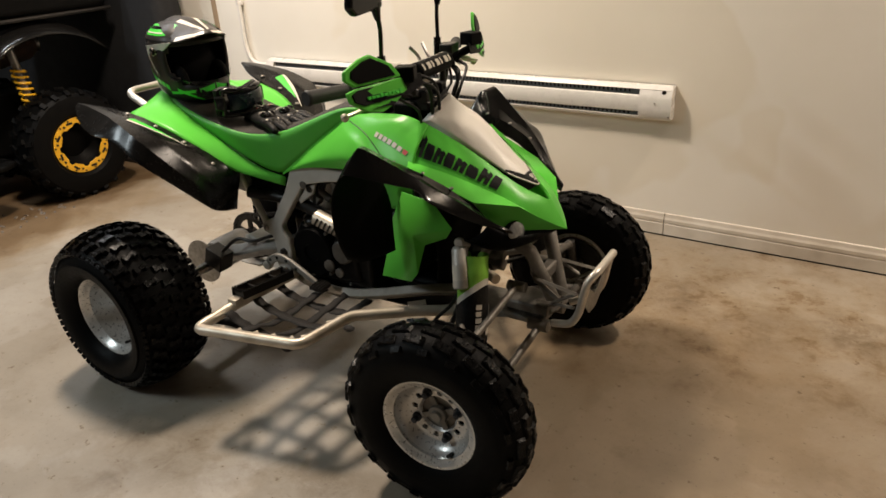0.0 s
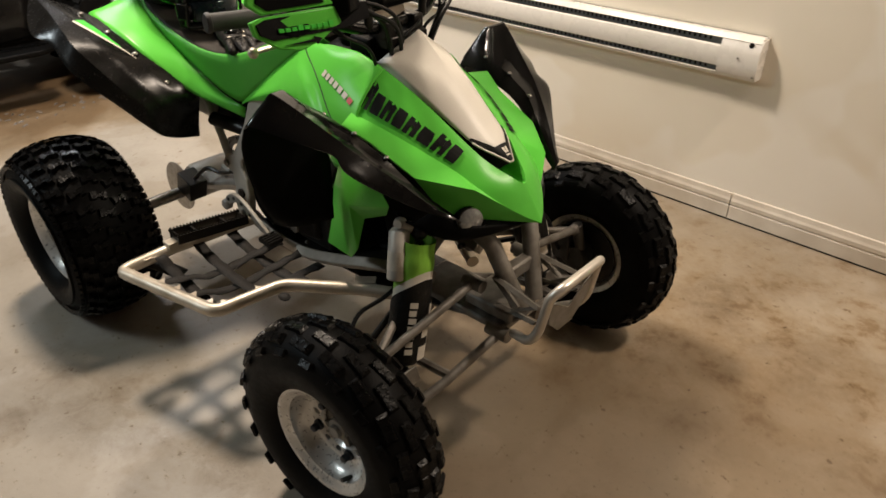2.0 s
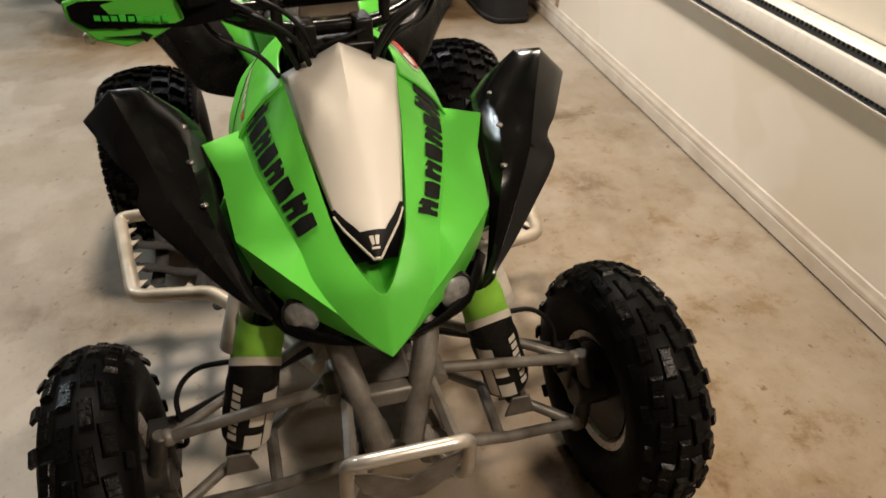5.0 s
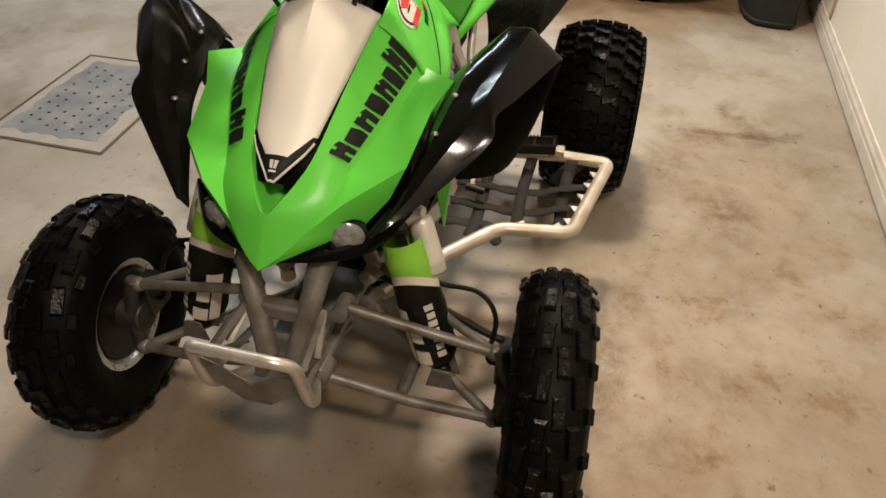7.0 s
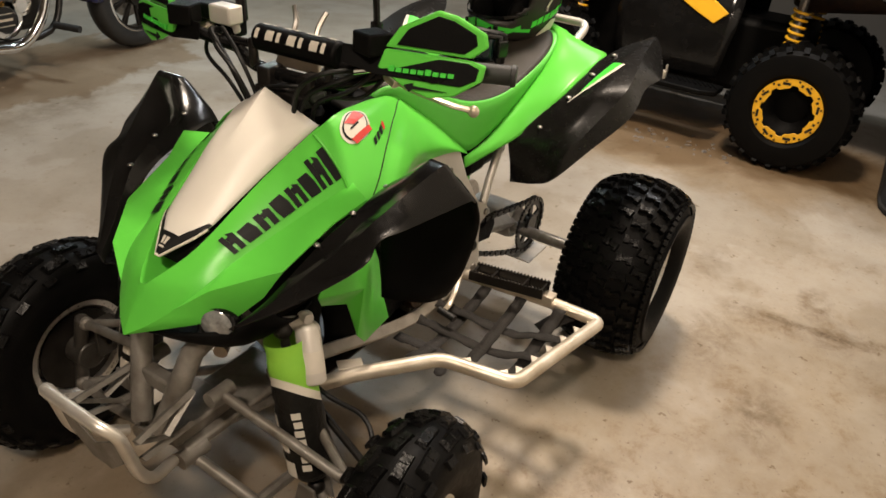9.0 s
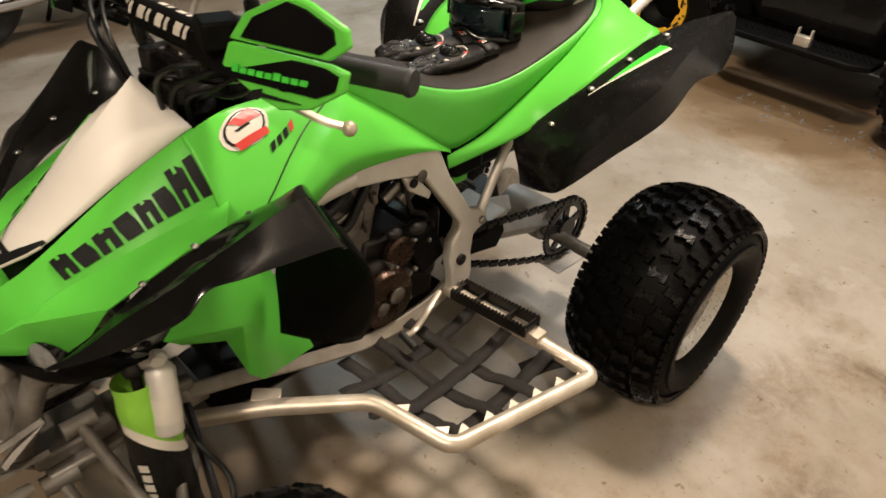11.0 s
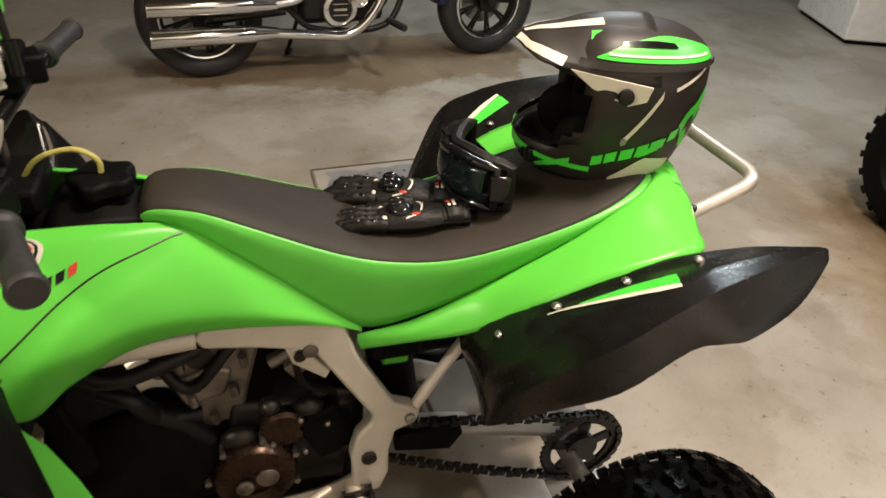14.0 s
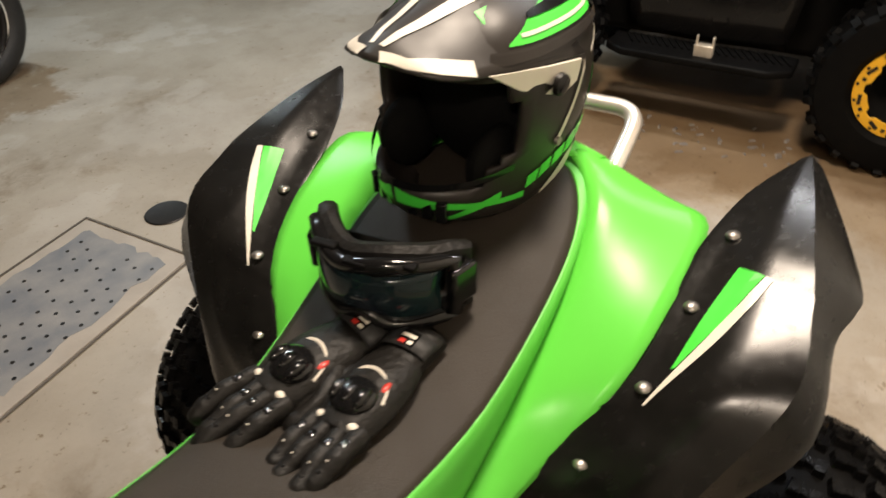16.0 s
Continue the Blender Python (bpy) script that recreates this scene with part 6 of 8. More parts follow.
lathe(bm, [(0.017, 0.0), (0.017, -0.018), (0.009, -0.022)], true((-0.208, -0.166, 0.368)), "y", 16)
bpd = part("brake_pedal", bm, SWING, quad, "arched grooved aluminium brake pedal", bevel=0.003)
for a in ((-0.190, 0.391), (-0.155, 0.406), (-0.112, 0.404), (-0.070, 0.386)):
    bm = B()
    lathe(bm, [(0.0055, 0), (0.0055, -0.002)], true((a[0], -0.178 - (a[0] + 0.2) * 0.08, a[1])), "y", 12)
    part("drilled_hole", bm, DARK_METAL, bpd)
bm = B()
box(bm, (0.030, -0.19, 0.351), (0.05, 0.045, 0.012))
for k in range(4):
    box(bm, (0.012 + 0.012 * k, -0.19, 0.359), (0.004, 0.045, 0.006))
part("pedal_pad", bm, DARK_METAL, bpd)

# nerf bars with net and foot pegs
for s in (-1, 1):
    nb = thing("nerf_bar", "", "")
    nb.parent = quad
    nb["label"] = "aluminium nerf bar with a strap net and serrated peg"
    del_cat(nb)
    bm = B()
    tube(bm, bent([true((x, s * y, z)) for x, y, z in ((0.50, 0.105, 0.335), (0.38, 0.177, 0.339), (0.234, 0.304, 0.351), (0.187, 0.471, 0.336), (-0.155, 0.537, 0.332), (-0.130, 0.400, 0.350), (-0.112, 0.150, 0.345))], 0.026, 5), 0.0165, 14)
    rail = part("rail", bm, BRIGHT, nb, "bare aluminium tube", smooth=50)
    bm = B()
    box(bm, true((-0.128, s * 0.395, 0.364)), (0.034, 0.040, 0.020))
    box(bm, true((-0.138, s * 0.455, 0.348)), (0.030, 0.050, 0.006), rot(0, 0, s * 8))
    part("peg_bracket", bm, BRIGHT, nb, bevel=0.002)
    corner, back = Vector(true((0.187, s * 0.471, 0.336))), Vector(true((-0.155, s * 0.537, 0.332)))
    knee = Vector(true((0.234, s * 0.304, 0.351)))
    for p, q, cnt in ((corner, back, 6), (knee, corner, 2)):
        d = (q - p).normalized()
        inn = Vector((-0.15, -s, 0)) if cnt == 6 else Vector((-1, -s * 0.2, 0))
        inn = (inn - d * inn.dot(d)).normalized()
        for k in range(cnt):
            c = p.lerp(q, (k + 0.6) / cnt) + inn * 0.014
            bm2 = B()
            slab(bm2, [(-0.014, 0), (0.016, 0), (0.010, 0.020)], 0.004, lambda a, b, e: c + d * a + inn * b + Vector((0, 0, e)))
            part("net_tab", bm2, BRIGHT, nb, "pointed net tab")
    bm = B()
    box(bm, true((0.372, s * 0.158, 0.352)), (0.055, 0.030, 0.004), rot(0, 0, -s * 40))
    part("mount_tab", bm, BRIGHT, nb, bevel=0.001)
    # straps
    for i, (x, y1, sag) in enumerate(((0.160, 0.465, 0.296), (0.070, 0.482, 0.290), (-0.020, 0.500, 0.294))):
        bm = B()
        P = spline([(x + 0.035, s * 0.150, 0.322), (x + 0.018, s * 0.23, sag + 0.016), (x, s * 0.34, sag), (x - 0.008, s * 0.43, sag + 0.028), (x - 0.010, s * y1, 0.332)], 4)
        rows = [[p + Vector((-0.0155, 0, 0.003 * math.sin(3 * k + i))), p + Vector((0.0155, 0, -0.003 * math.sin(2 * k + i)))] for k, p in enumerate(P)]
        skin(bm, rows)
        part("strap", bm, STRAP, nb, smooth=60, solid=0.0022)
    for i, y in enumerate((0.225, 0.322, 0.425)):
        bm = B()
        P = spline([(0.262 - 0.030 * i, s * (y + 0.01), 0.334), (0.16, s * (y + 0.006), 0.306), (0.07, s * y, 0.296), (-0.02, s * (y - 0.004), 0.300), (-0.085, s * y, 0.320), (-0.122, s * (y + 0.006), 0.350)], 4)
        rows = [[p + Vector((0, -0.015, 0.004 + 0.003 * math.sin(2 * k + i))), p + Vector((0, 0.015, 0.004 - 0.003 * math.sin(2 * k)))] for k, p in enumerate(P)]
        skin(bm, rows)
        part("strap", bm, STRAP, nb, smooth=60, solid=0.0022)
    bm = B()
    P = spline([(-0.16, s * 0.45, 0.325), (-0.13, s * 0.42, 0.305), (-0.09, s * 0.395, 0.285)], 4)
    skin(bm, [[p + Vector((-0.012, -s * 0.02, 0.004)), p + Vector((0.012, s * 0.02, 0.004))] for p in P])
    part("strap", bm, STRAP, nb, smooth=60, solid=0.003)
    for (x, y) in ((0.225, 0.30), (-0.09, 0.50), (0.13, 0.465)):
        bm = B()
        ball(bm, (x, s * y * 0.97, 0.305), 0.014, 8, 6, (1.4, 1, 0.5))
        part("strap_knot", bm, STRAP, nb)
    # serrated peg: an oval frame with teeth
    bm = B()
    a, b = Vector(true((-0.112, s * 0.185, 0.364))), Vector(true((-0.122, s * 0.392, 0.384)))
    d = (b - a).normalized()
    n = Vector((1, s * 0.06, 0)).normalized()
    for e in (-0.024, 0.024):
        p, q = a + n * e, b + n * e
        m = Matrix((n, d, Vector((0, 0, 1)))).transposed()
        box(bm, (p + q) / 2, (0.006, (q - p).length, 0.026), m)
        for k in range(22):
            box(bm, p.lerp(q, (k + 0.5) / 22) + Vector((0, 0, 0.0155)), (0.007, 0.005, 0.006), m, 0.4)
    for t in (0.03, 0.30, 0.72, 0.97):
        box(bm, a.lerp(b, t), (0.05, 0.006, 0.018), m)
    for k in range(6):
        box(bm, b + n * (-0.02 + 0.008 * k) + Vector((0, 0, 0.014)), (0.004, 0.007, 0.008), m, 0.4)
    part("foot_peg", bm, DARK_METAL, nb, "black serrated steel foot peg", smooth=0)

# swingarm, axle, chain
bm = B()
for s in (-1, 1):
    tube(bm, [(-0.15, s * 0.085, 0.415), (-0.30, s * 0.075, 0.380), (-0.46, s * 0.055, 0.320), (-0.585, s * 0.055, 0.285)], 0.026, 4, radii=[0.026, 0.032, 0.034, 0.036])
box(bm, (-0.36, 0, 0.365), (0.12, 0.14, 0.05), rot(0, 14, 0))
part("swingarm", bm, SWING, quad, "cast aluminium swingarm", smooth=30, bevel=0.008)
bm = B()
lathe(bm, [(0.055, -0.075), (0.06, -0.06), (0.06, 0.06), (0.055, 0.075)], (-0.61, 0, 0.277), "y", 24)
part("axle_carrier", bm, SWING, quad, "grey axle carrier")
bm = B()
rod(bm, (QR, -0.40, WZ + 0.004), (QR, 0.40, WZ + 0.004), 0.019, 16)
part("rear_axle", bm, STEEL, quad, "bare steel rear axle")
SPC, SPR = Vector((-0.612, 0.118, 0.282)), 0.088
bm = B()
ring_o, ring_i = [], []
for y in (0.0035, -0.0035):
    o, i_ = [], []
    for k in range(80):
        a = k * 2 * math.pi / 80
        r = SPR + (0.004 if k % 2 == 0 else -0.003)
        o.append(bm.verts.new(SPC + Vector((r * math.cos(a), y, r * math.sin(a)))))
        i_.append(bm.verts.new(SPC + Vector((0.068 * math.cos(a), y, 0.068 * math.sin(a)))))
    ring_o.append(o)
    ring_i.append(i_)
for k in range(80):
    j = (k + 1) % 80
    bm.faces.new((ring_o[0][k], ring_o[0][j], ring_i[0][j], ring_i[0][k]))
    bm.faces.new((ring_o[1][j], ring_o[1][k], ring_i[1][k], ring_i[1][j]))
    bm.faces.new((ring_o[0][j], ring_o[0][k], ring_o[1][k], ring_o[1][j]))
    bm.faces.new((ring_i[0][k], ring_i[0][j], ring_i[1][j], ring_i[1][k]))
for k in range(5):
    a = k * 2 * math.pi / 5 + 0.3
    box(bm, SPC + Vector((0.052 * math.cos(a), 0, 0.052 * math.sin(a))), (0.045, 0.007, 0.022), rot(0, -math.degrees(a), 0))
lathe(bm, [(0.034, -0.012), (0.036, 0.012)], SPC, "y", 20)
part("sprocket", bm, DARK_METAL, quad, "black rear sprocket with round openings", smooth=30)
loop = []
for k in range(24):
    t = k / 24
    loop.append(Vector((-0.13, 0.118, 0.468)).lerp(Vector((-0.600, 0.118, SPC.z + SPR + 0.003)), t))
for k in range(13):
    a = math.pi / 2 + math.pi * k / 12 + 0.02
    loop.append(SPC + Vector(((SPR + 0.004) * math.cos(a), 0, (SPR + 0.004) * math.sin(a))))
for k in range(1, 25):
    t = k / 24
    loop.append(Vector((-0.600, 0.118, SPC.z - SPR - 0.003)).lerp(Vector((-0.13, 0.118, 0.395)), t) - Vector((0, 0, 0.012 * math.sin(math.pi * t))))
bm = B()
acc = 0
for p, q in zip(loop, loop[1:]):
    d = q - p
    cnt = max(1, round(d.length / 0.0155))
    m = rot(0, -math.degrees(math.atan2(d.z, d.x)), 0)
    for i in range(cnt):
        c = p.lerp(q, (i + 0.5) / cnt)
        wide = 0.016 if acc % 2 else 0.011
        acc += 1
        for y in (-wide / 2, wide / 2):
            box(bm, c + Vector((0, y, 0)), (0.0165, 0.0022, 0.012), m)
        box(bm, c, (0.008, wide, 0.008), m)
ch = part("drive_chain", bm, DARK_METAL, quad, "oily black drive chain", smooth=0)
bm = B()
slab(bm, [(-0.20, 0.385), (-0.31, 0.362), (-0.335, 0.40), (-0.325, 0.432), (-0.29, 0.435), (-0.26, 0.42), (-0.20, 0.425)], 0.02, lambda a, b, c: Vector((a, 0.105 + c, b)))
part("chain_guide", bm, MATTE_BLACK, quad, "black plastic chain guide", bevel=0.003)
bm = B()
box(bm, (-0.62, 0.12, 0.178), (0.14, 0.09, 0.006))
part("sprocket_guard", bm, ALU, quad, bevel=0.002)
bm = B()
lathe(bm, [(0.085, -0.002), (0.085, 0.002)], (-0.62, -0.118, 0.275), "y", 28)
part("rear_brake_disc", bm, STEEL, quad)
bm = B()
box(bm, (-0.53, -0.118, 0.31), (0.08, 0.06, 0.07), rot(0, 20, 0))
tube(bm, spline([(-0.50, -0.12, 0.34), (-0.42, -0.11, 0.40), (-0.35, -0.10, 0.40), (-0.25, -0.10, 0.44)], 5), 0.007, 8)
part("rear_caliper", bm, DARK_METAL, quad, bevel=0.006)

# ---- handlebar
STEER = Matrix.Translation((0.375, 0, 0)) @ Matrix.Rotation(radians(4), 4, "Z") @ Matrix.Translation((-0.375, 0, 0))
hb = thing("handlebar", "", "")
hb.parent = quad
hb.matrix_local = STEER
hb["label"] = "black handlebar with padded crossbar and green hand guards"
del_cat(hb)
bm = B()
tube(bm, bent([(0.258, -0.385, 1.018), (0.305, -0.23, 1.012), (0.365, -0.09, 0.955), (0.365, 0.09, 0.955), (0.305, 0.23, 1.012), (0.258, 0.385, 1.018)], 0.05, 5), 0.0125, 12)
part("bar", bm, BLACK, hb)
bm = B()
rod(bm, (0.368, -0.070, 1.018), (0.368, 0.112, 1.018), 0.025, 20)
pad = part("crossbar_pad", bm, MATTE_BLACK, hb, "black crossbar pad with pale word bars", bevel=0.006)
for r in range(2):
    for i in range(7):
        y = -0.060 + i * 0.024
        a0, a1 = (10, 52) if r == 0 else (88, 132)
        rows = [[Vector((0.368 + 0.0256 * math.cos(radians(a)), yy, 1.018 + 0.0256 * math.sin(radians(a)))) for yy in (y, y + 0.008 + 0.009 * ((i + r) % 2))] for a in (a0, (a0 + a1) / 2, a1)]
        bm = B()
        skin(bm, rows)
        part("word_bar", bm, DECAL_WHITE, pad, smooth=60)
bm = B()
rod(bm, (0.368, -0.150, 1.000), (0.368, 0.150, 1.000), 0.008, 12)
part("crossbar", bm, BLACK, hb)
for s in (-1, 1):
    bm = B()
    tube(bm, [(0.366, s * 0.085, 0.958), (0.368, s * 0.085, 1.012)], 0.010, 8)
    box(bm, (0.365, s * 0.045, 0.945), (0.055, 0.03, 0.05))
    part("bar_clamp", bm, DARK_METAL, hb, bevel=0.004)
    bm = B()
    g0, g1 = Vector((0.256, s * 0.392, 1.018)), Vector((0.296, s * 0.262, 1.013))
    e = g1 - g0
    tube(bm, [g0 + e * k for k in (0.0, 0.03, 0.06, 0.07, 0.86, 0.9, 0.97, 1.0)], 0.018, 16, radii=[0.017, 0.0195, 0.0195, 0.0172, 0.0172, 0.022, 0.022, 0.016])
    part("grip", bm, RUBBER_DULL, hb, "worn black rubber grip")
    bm = B()
    box(bm, (0.315, s * 0.215, 1.015), (0.05, 0.055, 0.045), rot(0, 0, s * -16))
    box(bm, (0.335, s * 0.165, 1.02), (0.045, 0.045, 0.05))
    if s < 0:
        box(bm, (0.34, -0.20, 1.04), (0.06, 0.06, 0.03))
    part("switch_housing", bm, MATTE_BLACK, hb, "black switch and throttle housing" if s < 0 else "black switch housing", bevel=0.006)
    bm = B()
    tube(bm, spline([(0.345, s * 0.195, 1.005), (0.375, s * 0.245, 0.995), (0.360, s * 0.32, 0.978), (0.335, s * 0.352, 0.968)], 5), 0.007, 8, flat=0.6)
    ball(bm, (0.335, s * 0.354, 0.967), 0.0105, 10, 8)
    part("brake_lever" if s < 0 else "clutch_lever", bm, BRIGHT, hb, "bare aluminium ball-end lever")
    bm = B()
    tube(bm, [(0.342, s * 0.15, 1.005), (0.352, s * 0.152, 1.05)], 0.013, 10)
    box(bm, (0.352, s * 0.160, 1.040), (0.04, 0.05, 0.035))
    part("lever_perch", bm, ALU if s < 0 else DARK_METAL, hb, bevel=0.004)

    # hand guards: an upper flap and a lower shell, each with a green rim and a dark face

    def gx(y, z):
        return 0.432 - (y - 0.2) * 0.36 - 0.6 * (y - 0.28) ** 2 - (z - 1.04) * 0.25

    def guard(name, outline, inset, rimmat, label):
        cy = sum(p[0] for p in outline) / len(outline)
        cz = sum(p[1] for p in outline) / len(outline)
        bm = B()
        slab(bm, outline, 0.010, lambda a, b, c: Vector((gx(a, b) - c, s * a, b)))
        g = part(name, bm, rimmat, hb, label, bevel=0.003)
        inner = [(cy + (a - cy) * inset, cz + (b - cz) * inset) for a, b in outline]
        bm = B()
        slab(bm, inner, 0.004, lambda a, b, c: Vector((gx(a, b) + 0.003 - c, s * a, b)))
        part("guard_face", bm, MATTE_BLACK, g, "dark grey guard insert", bevel=0.001)
        if s > 0:
            g.location = (-0.012, 0, 0.021)
        return g

    guard("hand_guard_flap", [(0.222, 1.043), (0.240, 1.076), (0.292, 1.106), (0.322, 1.100), (0.366, 1.078), (0.372, 1.058), (0.352, 1.040)], 0.78, GREEN, "green edged upper hand guard")
    lo = guard("hand_guard", [(0.222, 1.040), (0.352, 1.036), (0.374, 1.030), (0.372, 1.006), (0.338, 0.980), (0.300, 0.972), (0.262, 0.984), (0.215, 1.010)], 0.3, GREEN, "green lower hand guard with a plain mark")
    bm = B()
    slab(bm, [(0.150, 1.037), (0.350, 1.033), (0.367, 1.026), (0.365, 1.008), (0.345, 0.997), (0.215, 1.000), (0.150, 1.008)], 0.004, lambda a, b, c: Vector((gx(max(a, 0.2), b) + 0.004 - c, s * a, b)))
    part("guard_band", bm, MATTE_BLACK, lo, "dark band with green word bars", bevel=0.001)
    for i in range(9):
        bm = B()
        y = 0.236 + i * 0.0112
        hgt = 0.0088 if i in (0, 5) else 0.0066
        slab(bm, [(y, 1.009), (y + 0.0085, 1.009), (y + 0.0085, 1.009 + hgt), (y, 1.009 + hgt)], 0.002, lambda a, b, c: Vector((gx(a, b) + 0.0055 - c, s * a, b)))
        part("word_bar", bm, DECAL_GREEN, lo, smooth=0)
    bm = B()
    slab(bm, [(0.262, 0.990), (0.276, 0.995), (0.276, 0.990), (0.328, 0.986), (0.276, 0.985), (0.272, 0.980)], 0.002, lambda a, b, c: Vector((gx(a, b) + 0.0035 - c, s * a, b)))
    part("guard_flash", bm, DECAL_BLACK, lo, smooth=0)
    bm = B()
    box(bm, (0.418, s * 0.198, 1.045), (0.05, 0.045, 0.036), rot(0, 0, s * -20))
    tube(bm, [(0.425, s * 0.18, 1.02), (0.36, s * 0.13, 0.985)], 0.012, 10)
    gm = part("guard_mount", bm, MATTE_BLACK, hb, "black hand guard mount", bevel=0.006)
    gm.location = (-0.012, 0, 0.021) if s > 0 else (0, 0, 0)
    # mirrors
    bm = B()
    tube(bm, spline([(0.318, s * 0.150, 1.045), (0.320, s * 0.152, 1.075), (0.322, s * 0.150, 1.14), (0.322, s * 0.158, 1.185)], 4), 0.006, 8, radii=None)
    tube(bm, [(0.318, s * 0.150, 1.025), (0.319, s * 0.151, 1.075)], 0.011, 10)
    tube(bm, [(0.322, s * 0.156, 1.165), (0.322, s * 0.165, 1.205)], 0.009, 10, radii=[0.008, 0.015])
    stem = part("mirror_stem", bm, BLACK, hb, "black mirror stem")
    bm = B()
    slab(bm, [(0.145, 1.192), (0.262, 1.185), (0.285, 1.205), (0.275, 1.252), (0.245, 1.268), (0.170, 1.265), (0.145, 1.245)], 0.026, lambda a, b, c: Vector((0.335 - c * 0.9, s * (a + (0.0 if c == 0 else 0)), b)))
    part("mirror", bm, GLOSS_BLACK, stem, "black plastic mirror housing", bevel=0.009, segs=3)

# clutch perch, brake master cylinder and their bolts, beside the grips
for s in (-1, 1):
    bm = B()
    tube(bm, spline([(0.318, s * 0.205, 1.012), (0.345, s * 0.202, 1.014), (0.372, s * 0.212, 1.006), (0.380, s * 0.232, 0.998)], 5), 0.012, 10, radii=None, flat=0.7)
    pc = part("perch_clamp", bm, BRIGHT, hb, "bare aluminium lever perch", smooth=50)
    for k, (x, y, z) in enumerate(((0.345, 0.200, 1.026), (0.374, 0.214, 1.016), (0.325, 0.214, 1.026))):
        bm = B()
        lathe(bm, [(0.006, 0), (0.006, 0.006), (0.004, 0.008)], (x, s * y, z), "z", 6)
        part("perch_bolt", bm, STEEL, pc)
    bm = B()
    rod(bm, (0.345, s * 0.19, 1.012), (0.392, s * 0.150, 1.006), 0.0085, 10)
    part("cable_adjuster", bm, CHROME, pc, "ribbed bright cable adjuster")
    bm = B()
    lathe(bm, [(0.014, 0), (0.015, 0.004), (0.013, 0.012), (0.006, 0.014)], (0.330, s * 0.178, 1.042), "z", 14)
    part("switch_button", bm, MATTE_BLACK, hb)
    bm = B()
    tube(bm, spline([(0.392, s * 0.150, 1.006), (0.430, s * 0.115, 1.000), (0.436, s * 0.070, 0.965), (0.420, s * 0.045, 0.90), (0.40, s * 0.04, 0.86)], 6), 0.0045, 8)
    part("cable", bm, CABLE, hb)
bm = B()
slab(bm, [(-0.05, 0.0), (0.05, 0.0), (0.045, 0.035), (0.02, 0.048), (-0.02, 0.048), (-0.045, 0.035)], 0.012, lambda a, b, c: Vector((0.352 - c - b * 0.3, a, 0.965 + b)))
part("bar_mount_plate", bm, BRIGHT, hb, "polished bar clamp plate", bevel=0.003)

# triple clamp, stem, ignition, cables
bm = B()
tube(bm, [(0.372, 0, 0.94), (0.42, 0, 0.70)], 0.022, 12)
box(bm, (0.372, 0, 0.925), (0.06, 0.12, 0.025))
part("steering_stem", bm, DARK_METAL, quad, bevel=0.004)
for x in (-0.025, 0.025):
    bm = B()
    tube(bm, spline([(0.352, 0.02 + x, 1.03), (0.34, 0.02 + x, 1.052), (0.325, 0.016 + x * 1.4, 1.075)], 4), 0.005, 6)
    part("horn_tab", bm, STEEL, hb, "bent steel tab on the crossbar")
cables = [
    [(0.345, 0.16, 1.000), (0.395, 0.13, 0.985), (0.415, 0.08, 0.955), (0.410, 0.05, 0.90), (0.39, 0.05, 0.85)],
    [(0.345, 0.17, 1.000), (0.385, 0.14, 0.965), (0.40, 0.08, 0.93), (0.385, 0.06, 0.85)],
    [(0.345, -0.16, 1.005), (0.405, -0.15, 1.02), (0.425, -0.10, 0.985), (0.415, -0.07, 0.92), (0.395, -0.05, 0.84)],
    [(0.345, -0.17, 1.000), (0.395, -0.13, 1.025), (0.425, -0.07, 0.995), (0.42, -0.04, 0.93), (0.40, -0.03, 0.85)],
    [(0.35, -0.20, 1.010), (0.39, -0.18, 0.97), (0.40, -0.12, 0.93), (0.385, -0.08, 0.86)],
    [(0.33, 0.19, 1.000), (0.36, 0.15, 0.95), (0.38, 0.08, 0.935), (0.37, 0.03, 0.86)],
    [(0.36, 0.07, 0.95), (0.405, 0.03, 0.955), (0.41, -0.03, 0.935), (0.385, -0.05, 0.88)],
]
for i, c in enumerate(cables):
    bm = B()
    tube(bm, spline(c, 6), 0.0055 if i in (0, 2) else 0.004, 8)
    part("cable", bm, CABLE, hb)
bm = B()
ball(bm, (0.36, 0.0, 0.895), 0.04, 12, 8, (1.1, 1.6, 0.7))
part("wiring_loom", bm, MATTE_BLACK, quad)
bm = B()
box(bm, (0.33, -0.02, 0.915), (0.07, 0.12, 0.04))
part("switch_block", bm, MATTE_BLACK, quad, bevel=0.008)

# filler cap with its vent hose on a black tank top
bm = B()
net = grid([[(0.290, -0.075, 0.885), (0.290, 0, 0.897), (0.290, 0.075, 0.885)], [(0.225, -0.070, 0.888), (0.225, 0, 0.908), (0.225, 0.070, 0.888)], [(0.168, -0.050, 0.880), (0.168, 0, 0.893), (0.168, 0.050, 0.880)]], 4, 4)
skin(bm, net)
part("tank_cover", bm, MATTE_BLACK, quad, "black plastic tank top", smooth=60, solid=0.02)
bm = B()
prof = []
for k in range(30):
    a = k * 2 * math.pi / 30
    r = 0.044 + 0.006 * math.cos(5 * a)
    prof.append((r * math.cos(a), r * math.sin(a)))
slab(bm, prof, 0.026, lambda a, b, c: Vector((0.218 + a, b - 0.005, 0.908 + c)))
cap_ob = part("filler_cap", bm, MATTE_BLACK, quad, "lobed black filler cap", bevel=0.006)
bm = B()
tube(bm, spline([(0.218, -0.005, 0.930), (0.220, -0.004, 0.955), (0.250, -0.004, 0.972), (0.300, -0.008, 0.955), (0.335, -0.01, 0.90)], 6), 0.004, 8)
